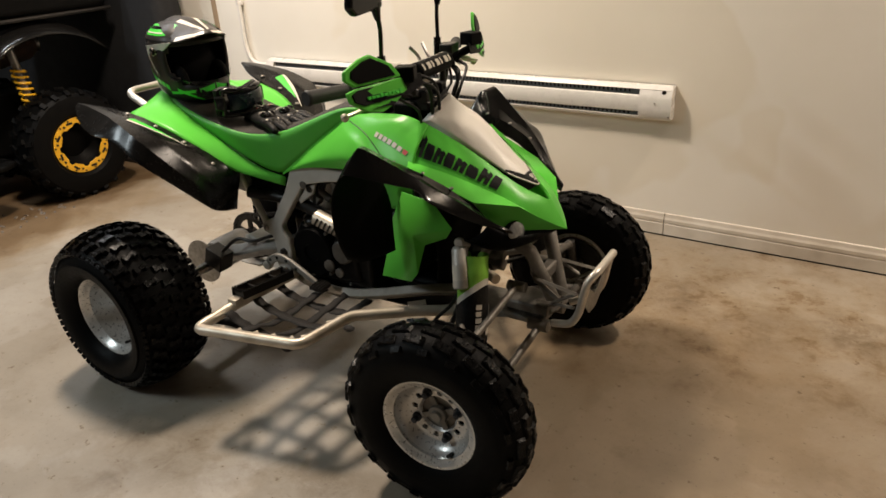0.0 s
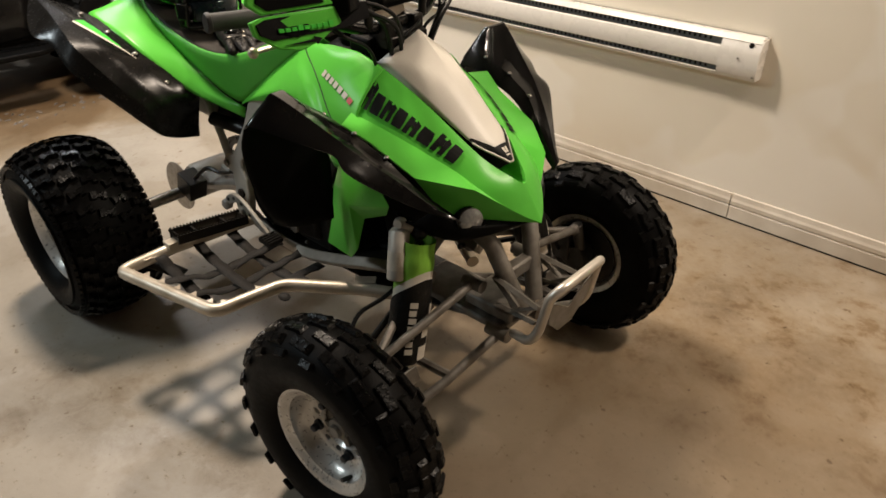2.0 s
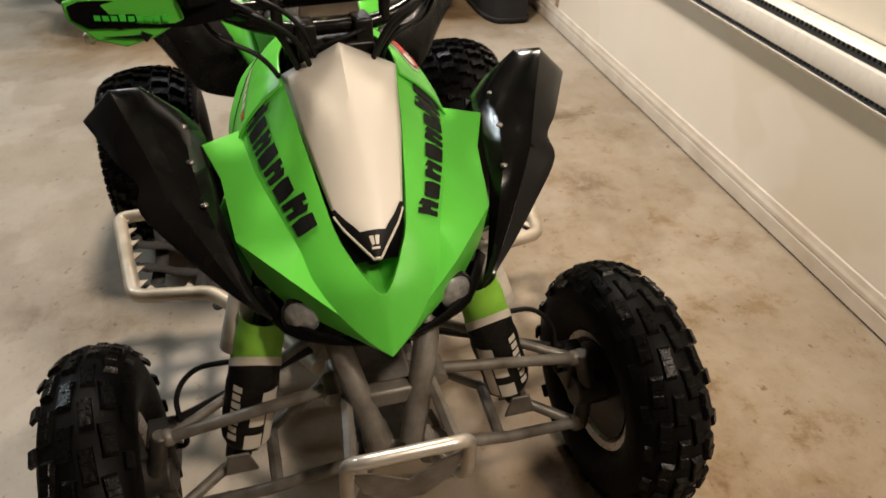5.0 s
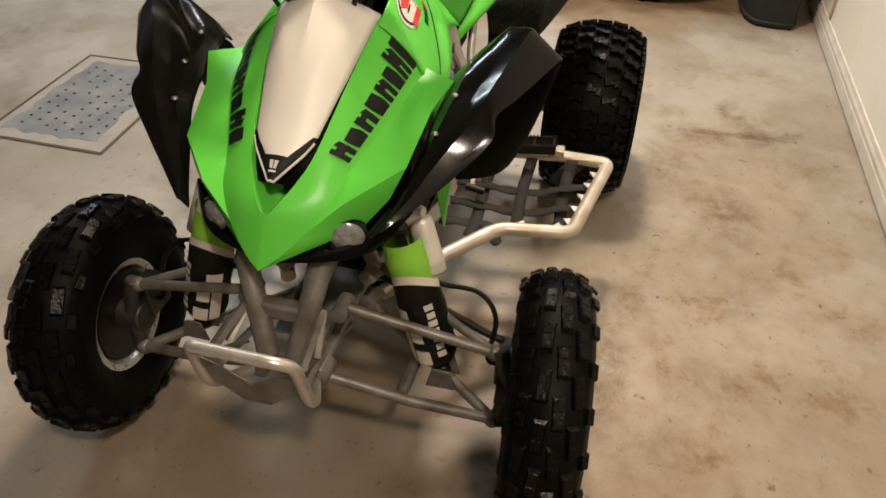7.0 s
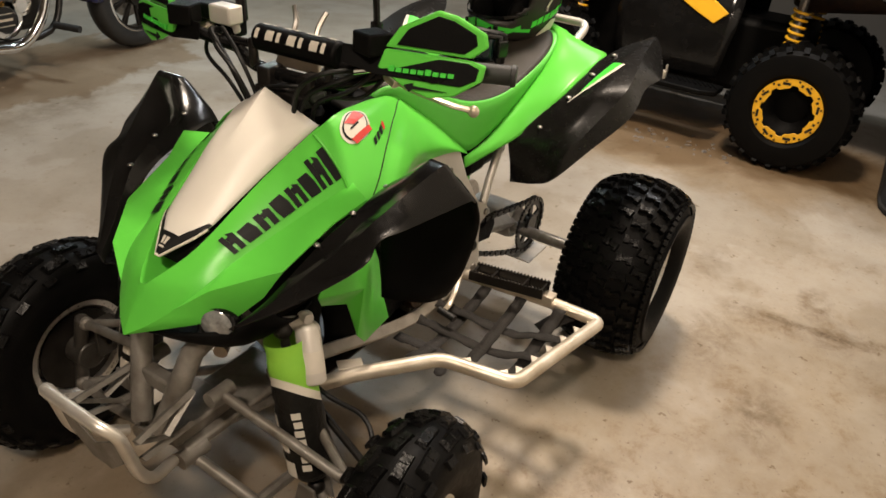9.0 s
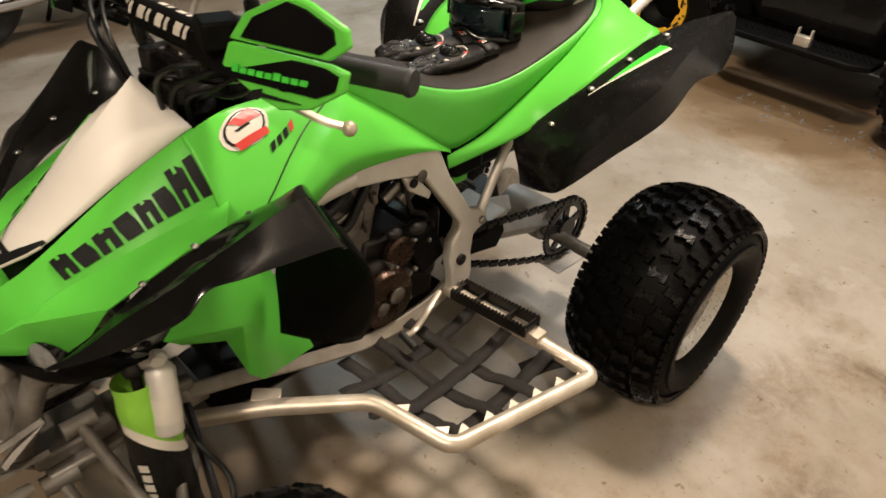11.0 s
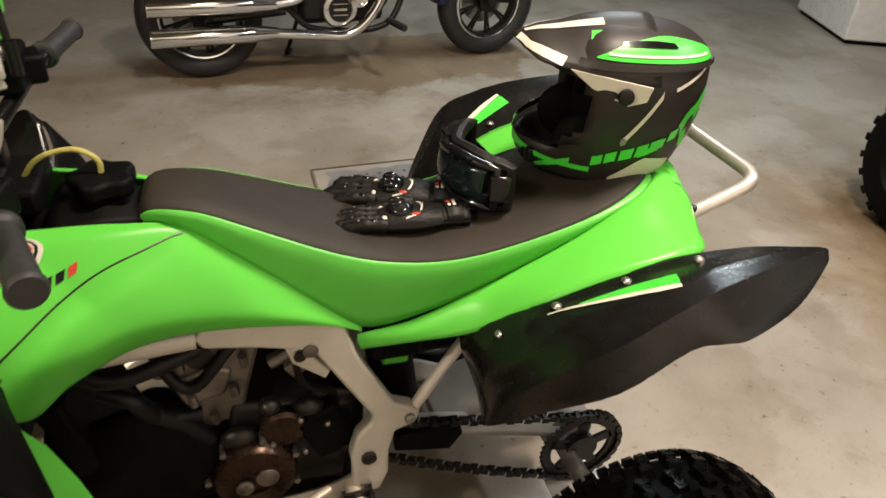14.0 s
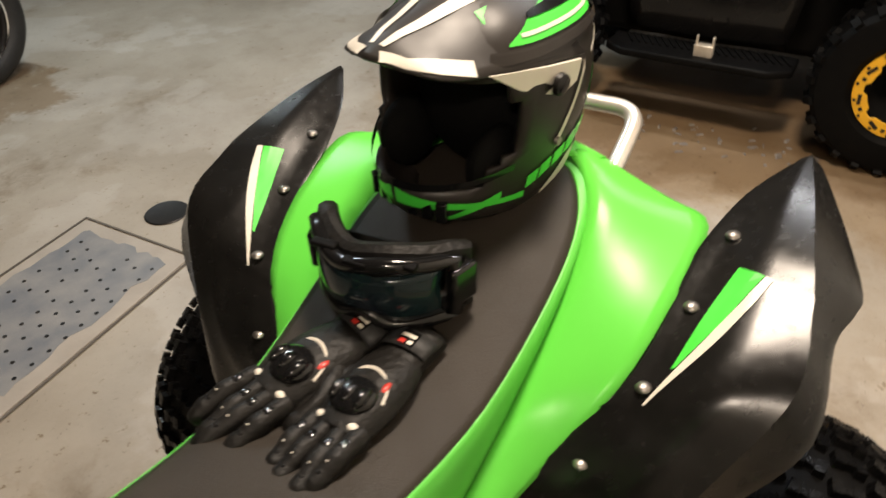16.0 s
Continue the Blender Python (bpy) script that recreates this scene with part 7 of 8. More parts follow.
part("vent_hose", bm, HOSE, quad, "clear yellowed vent hose")
bm = B()
box(bm, (0.300, 0.222, 1.000), (0.016, 0.012, 0.018))
part("kill_switch", bm, DECAL_RED, hb)

# ---------------------------------------------------------------- riding gear on the seat
hx, hy, hz, hyaw = -0.573, -0.024, 0.868, -14
helmet = thing("motocross_helmet", "matt black motocross helmet with green and white graphics", "helmet", at=(hx, hy, hz), turn=hyaw)
RINGS = [(0.004, 0.085, 0.090, 0.072), (0.010, 0.114, 0.112, 0.090), (0.032, 0.138, 0.130, 0.101), (0.065, 0.144, 0.142, 0.109), (0.090, 0.136, 0.149, 0.114),
         (0.115, 0.125, 0.154, 0.117), (0.140, 0.117, 0.158, 0.119), (0.167, 0.114, 0.160, 0.119), (0.190, 0.110, 0.160, 0.115), (0.215, 0.098, 0.157, 0.104), (0.236, 0.076, 0.140, 0.086), (0.251, 0.050, 0.108, 0.060), (0.259, 0.020, 0.055, 0.028)]
NA = 48


def shell_point(ring, k, grow=0.0):
    z, f, b, w = ring
    a = k * 2 * math.pi / NA
    c, s = math.cos(a), math.sin(a)
    e = 0.86 if c < 0 else 0.86 + 0.22 * max(0.0, min(1.0, (0.12 - z) / 0.05))
    x = math.copysign(abs(c) ** e, c) * ((f if c > 0 else b) + grow)
    y = math.copysign(abs(s) ** e, s) * (w + grow)
    return Vector((x, y, z + grow * (0.3 if z > 0.15 else 0)))


fine = spline([(r[0], r[1], r[2]) for r in RINGS], 2)
wid = spline([(r[3], 0, 0) for r in RINGS], 2)
RF2 = [(p.x, p.y, p.z, q.x) for p, q in zip(fine, wid)]
bm = B()
V = [[bm.verts.new(shell_point(r, k)) for k in range(NA)] for r in RF2]
for i in range(len(V) - 1):
    for k in range(NA):
        z = (RF2[i][0] + RF2[i + 1][0]) / 2
        a = ((k + 0.5) * 360 / NA + 180) % 360 - 180
        wide = 71 - 14 * min(1.0, abs((z - 0.135) / 0.05)) ** 2
        if (0.086 if abs(a) > 52 else 0.070) < z < 0.190 and abs(a) < wide:
            continue
        bm.faces.new((V[i][k], V[i][(k + 1) % NA], V[i + 1][(k + 1) % NA], V[i + 1][k]))
bm.faces.new(V[-1])
shell = part("shell", bm, HELMET, helmet, "matt dark brown-black shell", smooth=60, solid=0.010)
bm = B()
ball(bm, (-0.03, 0, 0.125), 0.088, 20, 12, (0.9, 1.1, 1.15))
part("liner", bm, PAD, helmet, "black padded lining")
for s in (-1, 1):
    bm = B()
    ball(bm, (0.045, s * 0.070, 0.075), 0.04, 14, 10, (1.2, 0.6, 1.2))
    part("cheek_pad", bm, PAD, helmet)


def shell_net(z0, z1, a0, a1, n=8, m=8, grow=0.0015):
    rows = []
    zs = [r[0] for r in RF2]
    for i in range(n + 1):
        row = []
        for j in range(m + 1):
            u, v = i / n, j / m
            z = z0(v) * (1 - u) + z1(v) * u
            a = a0 + (a1 - a0) * v
            f, b, w = (float(np.interp(z, zs, [r[q] for r in RF2])) for q in (1, 2, 3))
            row.append(shell_point((z, f, b, w), a / 360 * NA, grow))
        rows.append(row)
    return rows


def patch(name, z0, z1, a0, a1, mat, label="", mirror=True, grow=0.0016):
    for q in (1, -1) if mirror else (1,):
        bm = B()
        skin(bm, shell_net(z0, z1, q * a0, q * a1, 6, 12, grow))
        ob = part(name, bm, mat, shell, label, smooth=60)
    return ob


patch("jaw_flash", lambda v: 0.044 - 0.010 * v, lambda v: 0.066 - 0.022 * v - 0.006 * math.sin(math.pi * v), 2, 76, DECAL_GREEN, "green jaw flash")
patch("jaw_point", lambda v: 0.006 + 0.038 * v, lambda v: 0.012 + 0.044 * v, 19, 62, DECAL_GREEN)
patch("port_rim", lambda v: 0.067 + 0.018 * abs(2 * v - 1) ** 3, lambda v: 0.076 + 0.018 * abs(2 * v - 1) ** 3, -66, 66, GLOSS_BLACK, "glossy black port edge", False, 0.004)
patch("cheek_wedge", lambda v: 0.020 + 0.008 * v, lambda v: 0.026 + 0.046 * min(v / 0.4, 1.0) * (1 - 0.35 * v), 91, 136, DECAL_WHITE, "pale grey wedge")
patch("temple_stripe", lambda v: 0.088 + 0.080 * v, lambda v: 0.102 + 0.078 * v, 92, 108, DECAL_WHITE, "pale grey stripe")
patch("rear_slash", lambda v: 0.178 + 0.028 * v, lambda v: 0.184 + 0.026 * v, 116, 144, DECAL_WHITE)
patch("crown_flash", lambda v: 0.220 - 0.004 * v, lambda v: 0.222 + 0.027 * math.sin(math.pi * min(v * 0.9, 1)), 62, 160, DECAL_GREEN, "green crown flash")
patch("crown_line", lambda v: 0.2255 - 0.002 * v, lambda v: 0.229 - 0.002 * v, 72, 150, DECAL_WHITE, "", True, 0.0026)
for i in range(5):
    patch("side_word", lambda v, i=i: 0.047 + 0.0065 * i + 0.006 * v, lambda v, i=i: 0.065 + 0.0075 * i + 0.006 * v, 76 + i * 8.5, 83 + i * 8.5, DECAL_GREEN)
for i in range(4):
    patch("rear_word", lambda v, i=i: 0.066 + 0.013 * i + 0.006 * v, lambda v, i=i: 0.080 + 0.015 * i + 0.006 * v, 104 + i * 9, 111 + i * 9, DECAL_GREEN)
patch("rear_swirl", lambda v: 0.118 - 0.050 * math.sin(math.pi * v) + 0.006 * math.sin(20 * v), lambda v: 0.124 + 0.046 * math.sin(math.pi * v) + 0.006 * math.sin(17 * v), 128, 172, DECAL_GREEN, "green swirl graphic", True, 0.0014)
patch("swirl_gap", lambda v: 0.104 + 0.010 * math.sin(16 * v), lambda v: 0.122 + 0.014 * math.sin(11 * v), 134, 168, HELMET, "", True, 0.0024)
patch("swirl_spot", lambda v: 0.092 - 0.008 * math.sin(math.pi * v), lambda v: 0.095 + 0.012 * math.sin(math.pi * v), 146, 156, ORANGE, "", True, 0.003)
# raised ridges that run back from the peak over the crown
patch("crown_ridge", lambda v: 0.205 + 0.004 * v, lambda v: 0.217 - 0.001 * v, 48, 158, HELMET, "", True, 0.0055)
patch("crown_vent", lambda v: 0.238 - 0.002 * v, lambda v: 0.2415 + 0.003 * math.sin(math.pi * v), 84, 120, GLOSS_BLACK, "", True, 0.003)
# chin vents
for s in (-1, 1):
    for k in range(3):
        bm = B()
        box(bm, (0.130 - 0.004 * k, s * (0.018 + 0.018 * k), 0.040), (0.012, 0.013, 0.026), rot(0, 0, s * (10 + 12 * k)))
        part("chin_vent", bm, GLOSS_BLACK, helmet, bevel=0.002)
# peak
PK = [[(x + (d if abs(k) == 2 else (d * 0.4 if k else 0)), w * k / 2 * (1.08 if abs(k) == 1 else 1), (zm, zh, ze)[abs(k)]) for k in (-2, -1, 0, 1, 2)]
      for x, w, ze, zh, zm, d in ((-0.050, 0.119, 0.190, 0.244, 0.268, 0), (0.030, 0.113, 0.198, 0.243, 0.264, 0), (0.090, 0.094, 0.203, 0.231, 0.249, 0), (0.135, 0.074, 0.208, 0.226, 0.239, -0.004), (0.166, 0.036, 0.214, 0.221, 0.224, -0.014))]
pk_net = grid(PK, 4, 4)
bm = B()
skin(bm, pk_net)
peak = part("peak", bm, HELMET, helmet, "matt black sun peak with cream edges", smooth=50, solid=0.0035)
bm = B()
for s in (0, 1):
    e = (lambda v: v) if s == 0 else (lambda v: 1 - v)
    decal(bm, pk_net, [[(0.55, e(0.0)), (0.92, e(0.10)), (0.82, e(0.24)), (0.5, e(0.10))], [(0.92, e(0.10)), (1.0, e(0.30)), (0.9, e(0.42)), (0.82, e(0.24))], [(0.25, e(0.35)), (0.85, e(0.42)), (0.85, e(0.47)), (0.25, e(0.42))]], 0.0014, False, 4)
part("peak_edge", bm, DECAL_WHITE, peak, "cream peak graphics", smooth=0)
for s in (0, 1):
    bm = B()
    e = (lambda v: v) if s == 0 else (lambda v: 1 - v)
    decal(bm, pk_net, [[(0.16, e(0.20)), (0.34, e(0.24)), (0.33, e(0.31)), (0.18, e(0.30))]], 0.0014, False, 4)
    part("peak_flash", bm, DECAL_GREEN, peak, "green peak flash", smooth=0)
for s in (-1, 1):
    bm = B()
    slab(bm, [(-0.037, 0.189), (-0.031, 0.166), (-0.004, 0.158), (0.046, 0.174), (0.088, 0.203), (0.02, 0.197)], 0.004, lambda a, b, c: Vector((a, s * (0.1205 - max(0, a - 0.01) * 0.36 + c), b)))
    part("peak_arm", bm, DECAL_WHITE, peak, "pale grey peak arm", bevel=0.001)
    bm = B()
    lathe(bm, [(0.013, 0), (0.012, s * 0.006), (0.005, s * 0.008)], (0.003, s * 0.123, 0.173), "y", 14)
    box(bm, (0.003, s * 0.130, 0.173), (0.018, 0.004, 0.004), rot(0, 40, 0))
    part("peak_screw", bm, DARK_METAL, peak)
    bm = B()
    lathe(bm, [(0.006, 0), (0.005, s * 0.004)], (-0.010, s * 0.116, 0.097), "y", 10)
    part("side_screw", bm, STEEL, helmet)

# goggles
gog = thing("goggles", "black riding goggles with a mirrored dark lens", "goggles", at=(-0.328, -0.026, 0.838), turn=3)
def gp(t, z, d=0.0):
    y = 0.083 * t
    return Vector((0.028 - 0.052 * abs(t) ** 2.2 + d, y, z))
bm = B()
rows = []
for i in range(7):
    z = 0.012 + 0.062 * i / 6
    rows.append([gp(-0.93 + 1.86 * j / 16, z - (0.02 * (1 - abs(-1 + 2 * j / 16)) ** 3 if i < 2 else 0) * -1, 0.006 * math.sin(math.pi * i / 6)) for j in range(17)])
skin(bm, rows)
part("lens", bm, GLASS_DARK, gog, "dark mirrored lens with green and violet sheen", smooth=60, solid=0.002)
bm = B()
top = [gp(-1 + 2 * j / 20, 0.081 + 0.004 * math.cos(3 * j / 20 * math.pi), -0.006) for j in range(21)]
bot = [gp(1 - 2 * j / 20, 0.006 + 0.016 * max(0, 1 - abs(1 - 2 * j / 20) * 3), -0.006) for j in range(21)]
tube(bm, top + bot, 0.009, 10, closed=True)
part("frame", bm, GLOSS_BLACK, gog, "glossy black goggle frame")
bm = B()
tube(bm, [p + Vector((-0.022, 0, 0)) for p in top + bot], 0.012, 8, closed=True)
part("face_foam", bm, CLOTH, gog)
for s in (-1, 1):
    bm = B()
    box(bm, (-0.034, s * 0.092, 0.045), (0.035, 0.012, 0.046), rot(0, 0, s * -20))
    part("outrigger", bm, GLOSS_BLACK, gog, bevel=0.004)
bm = B()
P = spline([(-0.045, 0.094, 0.04), (-0.065, 0.085, 0.03), (-0.075, 0.03, 0.022), (-0.075, -0.04, 0.022), (-0.065, -0.085, 0.03), (-0.045, -0.094, 0.04)], 5)
skin(bm, [[p + Vector((0, 0, -0.018)), p + Vector((0, 0, 0.018))] for p in P])
part("strap", bm, CLOTH, gog, smooth=60, solid=0.003)
for y in (-0.05, 0.0, 0.05):
    bm = B()
    p = gp(y / 0.088, 0.086, -0.004)
    box(bm, p, (0.012, 0.03, 0.006))
    part("vent", bm, MATTE_BLACK, gog, bevel=0.002)


def glove(at, turn, flip, tilt):
    g = thing("riding_glove", "black riding glove with knuckle guard lying on the seat", "glove", "pair of gloves", at=at, turn=turn)
    g.matrix_world = g.matrix_world @ pose(0, 0, 0, tilt[0], tilt[1], 0) @ Matrix.Diagonal((0.96, 0.86, 0.92, 1))
    rg = random.Random(7 + flip)
    bm = B()
    net = []
    for i in range(9):
        u = i / 8
        x = -0.045 + 0.105 * u
        w = 0.036 + 0.010 * math.sin(math.pi * (u * 0.9 + 0.1))
        h = 0.016 + 0.006 * math.sin(math.pi * u)
        net.append([Vector((x, w * math.cos(a) * (1 if math.cos(a) > 0 else 1), 0.018 + h * math.sin(a) * (0.8 if math.sin(a) < 0 else 1.15))) for a in [k * 2 * math.pi / 18 for k in range(19)]])
    skin(bm, net)
    part("palm", bm, CLOTH, g, "black fabric back of the glove", smooth=60)
    for k in range(4):
        y0 = (-0.031 + 0.0205 * k) * (1 if flip else 1)
        L = (0.082, 0.096, 0.098, 0.080)[k]
        bend = rg.uniform(-0.008, 0.008)
        P = spline([(0.050, y0, 0.020), (0.050 + L * 0.4, y0 * 1.04 + bend * 0.4, 0.024), (0.050 + L * 0.75, y0 * 1.0 + bend, 0.019), (0.050 + L, y0 * 0.92 + bend * 1.4, 0.012)], 4)
        bm = B()
        R = [0.0115 + 0.001 * math.sin(i * 1.7) for i in range(len(P))]
        R[-1], R[-2] = 0.006, 0.0098
        R = [r * 1.12 for r in R]
        tube(bm, P, 0.011, 12, radii=R)
        f = part("finger", bm, CLOTH, g, smooth=60)
        for q, sz in ((3, 0.008), (7, 0.007)):
            bm = B()
            ball(bm, P[q] + Vector((0, 0, 0.0085)), sz, 10, 6, (1.5, 0.9, 0.5))
            part("finger_armour", bm, GLOSS_BLACK, f, "small hard finger guard")
        bm = B()
        for q in range(3):
            ball(bm, P[5] + Vector((0.006 * q - 0.006, 0, 0.0118)), 0.0014, 6, 4)
        tagged(part("finger_dots", bm, DECAL_WHITE, f), kind="stuff")
    sgn = 1 if flip else -1
    bm = B()
    P = spline([(-0.012, sgn * 0.034, 0.018), (0.018, sgn * 0.052, 0.020), (0.048, sgn * 0.056, 0.016), (0.068, sgn * 0.050, 0.012)], 4)
    tube(bm, P, 0.0125, 12, radii=[0.015] * 4 + [0.013] * (len(P) - 6) + [0.010, 0.006])
    part("thumb", bm, CLOTH, g, smooth=60)
    bm = B()
    ball(bm, (0.022, 0.0, 0.038), 0.024, 18, 10, (1.05, 1.25, 0.55))
    for k in range(3):
        ball(bm, (0.026, -0.018 + 0.018 * k, 0.046), 0.010, 12, 8, (1.4, 0.75, 0.8))
    part("knuckle_guard", bm, GLOSS_BLACK, g, "glossy hard knuckle guard")
    bm = B()
    tube(bm, spline([(0.000, -0.032, 0.031), (-0.012, -0.014, 0.040), (-0.014, 0.006, 0.041), (-0.004, 0.026, 0.036), (0.018, 0.035, 0.033)], 4), 0.0022, 6)
    part("piping", bm, DECAL_WHITE, g, "grey piping")
    for k in range(3):
        bm = B()
        ball(bm, (0.052, -0.021 + 0.021 * k, 0.0325), 0.008, 10, 6, (0.6, 1.1, 0.4))
        part("finger_tab", bm, DECAL_WHITE, g)
    bm = B()
    ball(bm, (0.000, 0.026, 0.037), 0.006, 8, 6, (1.4, 0.8, 0.4))
    part("red_tab", bm, DECAL_RED, g)
    bm = B()
    net = []
    for i in range(7):
        u = i / 6
        x = -0.040 - 0.052 * u
        w = 0.035 + 0.006 * u
        h = 0.017 + 0.002 * u
        net.append([Vector((x, w * math.cos(a), 0.019 + h * math.sin(a))) for a in [k * 2 * math.pi / 18 for k in range(19)]])
    skin(bm, net)
    part("cuff", bm, CLOTH, g, "black cuff", smooth=60, solid=0.003)
    bm = B()
    rows = [[Vector((-0.080 + 0.026 * i, 0.040 * math.cos(a), 0.0205 + 0.021 * math.sin(a))) for a in [radians(20 + 14 * k) for k in range(9)]] for i in range(2)]
    skin(bm, rows)
    st = part("wrist_strap", bm, RUBBER_DULL, g, smooth=60, solid=0.002)
    bm = B()
    rows = [[Vector((-0.077 + 0.020 * i, 0.0405 * math.cos(a), 0.0215 + 0.0215 * math.sin(a))) for a in [radians(62 + 8 * k) for k in range(5)]] for i in range(2)]
    skin(bm, rows)
    lab = part("strap_label", bm, MATTE_BLACK, st, smooth=60, solid=0.002)
    bm = B()
    for i, (a0, a1) in enumerate(((64, 92), (64, 74))):
        x = -0.071 + 0.009 * i
        rows = [[Vector((x + 0.005 * q, 0.041 * math.cos(radians(a)), 0.0226 + 0.0220 * math.sin(radians(a)))) for a in (a0, (a0 + a1) / 2, a1)] for q in range(2)]
        skin(bm, rows)
    part("label_bar", bm, DECAL_WHITE, lab)
    bm = B()
    rows = [[Vector((-0.062 + 0.006 * q, 0.041 * math.cos(radians(a)), 0.0227 + 0.0220 * math.sin(radians(a)))) for a in (78, 84, 90)] for q in range(2)]
    skin(bm, rows)
    part("label_mark", bm, DECAL_RED, lab)
    return g


glove((-0.238, 0.028, 0.806), -4, 0, (6, 3))
glove((-0.243, -0.050, 0.808), -19, 1, (-3, 4))

# ---------------------------------------------------------------- the black utility quad with yellow beadlock rings
uq = thing("utility_quad", "black utility quad with yellow wheel rings and springs", "quad bike", at=(-3.02, -0.05, 0), turn=-90 - 3)
# local: x forward, y to its left; its right side faces the green quad


def uq_wheel(x, y, s):
    w = thing("wheel", "", "")
    del_cat(w)
    w.parent = uq
    w.matrix_basis = pose(x, y, 0.312)
    w["label"] = "mud wheel with a yellow beadlock ring"
    bm = B()
    R, W, rim = 0.305, 0.23, 0.152
    h = W / 2
    prof = [(rim, -h * 0.7), (rim + 0.03, -h * 0.98), (rim + 0.08, -h * 1.02), (R - 0.03, -h * 0.95), (R - 0.012, -h * 0.8), (R, -h * 0.3), (R, h * 0.3), (R - 0.012, h * 0.8), (R - 0.03, h * 0.95), (rim + 0.08, h * 1.02), (rim + 0.03, h * 0.98), (rim, h * 0.7)]
    lathe(bm, prof, (0, 0, 0), "y", 56, cap=False)
    t = part("tyre", bm, RUBBER, w, "deep-lugged black mud tyre", smooth=32)
    bm = B()
    for k in range(24):
        for q, (yy, la, lw, tw) in enumerate(((0.035, 0.030, 0.060, 24), (-0.035, 0.030, 0.060, -24), (0.092, 0.030, 0.040, 8), (-0.092, 0.030, 0.040, -8))):
            a = 2 * math.pi * (k + (0.5 if q % 2 else 0)) / 24
            slope = (0.75 if abs(yy) > 0.08 else 0.08) * (1 if yy > 0 else -1)
            rr = R - (0.012 if abs(yy) > 0.08 else 0)
            m = Matrix.Rotation(-a, 3, "Y") @ Matrix.Rotation(-slope, 3, "X") @ Matrix.Rotation(radians(tw), 3, "Z")
            box(bm, Matrix.Rotation(-a, 3, "Y") @ Vector((0, yy, rr + 0.001)), (la, lw, 0.024), m, 0.85)
    tagged(part("tread", bm, RUBBER, t, "", 0), kind="stuff")
    bm = B()
    lathe(bm, [(rim - 0.002, -h * 0.6), (rim - 0.006, s * h * 0.5), (rim - 0.03, s * h * 0.45), (0.08, s * h * 0.0), (0.06, s * h * 0.05), (0.03, s * h * 0.08)], (0, 0, 0), "y", 32)
    part("rim", bm, MATTE_BLACK, w, "black wheel centre")
    bm = B()
    o, n_in = [], []
    N = 64
    for y in (s * h * 0.86, s * h * 0.80):
        a_, b_ = [], []
        for k in range(N):
            a = 2 * math.pi * k / N
            ph = (k % 8) / 8
            rin = 0.114 + 0.014 * min(1.0, max(0.0, abs(ph - 0.5) * 8 - 2.0))
            a_.append(bm.verts.new((0.162 * math.cos(a), y, 0.162 * math.sin(a))))
            b_.append(bm.verts.new((rin * math.cos(a), y, rin * math.sin(a))))
        o.append(a_)
        n_in.append(b_)
    for k in range(N):
        j = (k + 1) % N
        bm.faces.new((o[0][k], o[0][j], n_in[0][j], n_in[0][k]))
        bm.faces.new((o[1][j], o[1][k], n_in[1][k], n_in[1][j]))
        bm.faces.new((o[0][j], o[0][k], o[1][k], o[1][j]))
        bm.faces.new((n_in[0][k], n_in[0][j], n_in[1][j], n_in[1][k]))
    ring = part("beadlock_ring", bm, YELLOW, w, "yellow eight-lobed beadlock ring", smooth=30, bevel=0.0025)
    for k in range(8):
        a = 2 * math.pi * (k + 0.5) / 8
        for da, rr, sx in ((-0.16, 0.140, 0.012), (0.10, 0.138, 0.036)):
            bm = B()
            box(bm, (rr * math.cos(a + da), s * h * 0.862, rr * math.sin(a + da)), (sx, 0.004, 0.012), rot(0, -math.degrees(a + da) + 90 - (14 if sx > 0.02 else 0), 0))
            part("ring_slot", bm, DARK_METAL, ring, smooth=0)
    for k in range(16):
        bm = B()
        a = 2 * math.pi * (k + 0.25) / 16
        lathe(bm, [(0.006, 0), (0.005, s * 0.004)], (0.153 * math.cos(a), s * h * 0.86, 0.153 * math.sin(a)), "y", 6)
        part("ring_bolt", bm, DARK_METAL, ring)
    return w


for x in (0.715, -0.70):
    for s in (-1, 1):
        uq_wheel(x, s * 0.42, s)
bm = B()
net = grid([[(0.95, -0.10, 0.62), (0.98, 0, 0.66), (0.95, 0.10, 0.62)], [(0.80, -0.26, 0.80), (0.80, 0, 0.88), (0.80, 0.26, 0.80)], [(0.45, -0.28, 0.92), (0.45, 0, 1.0), (0.45, 0.28, 0.92)],
            [(0.20, -0.22, 0.82), (0.20, 0, 0.92), (0.20, 0.22, 0.82)], [(-0.10, -0.20, 0.80), (-0.10, 0, 0.90), (-0.10, 0.20, 0.80)], [(-0.60, -0.24, 0.90), (-0.60, 0, 0.97), (-0.60, 0.24, 0.90)], [(-1.0, -0.24, 0.90), (-1.0, 0, 0.94), (-1.0, 0.24, 0.90)]], 4, 4)
skin(bm, net)
part("upper_body", bm, BLACK, uq, "black upper bodywork", smooth=50, solid=0.01)
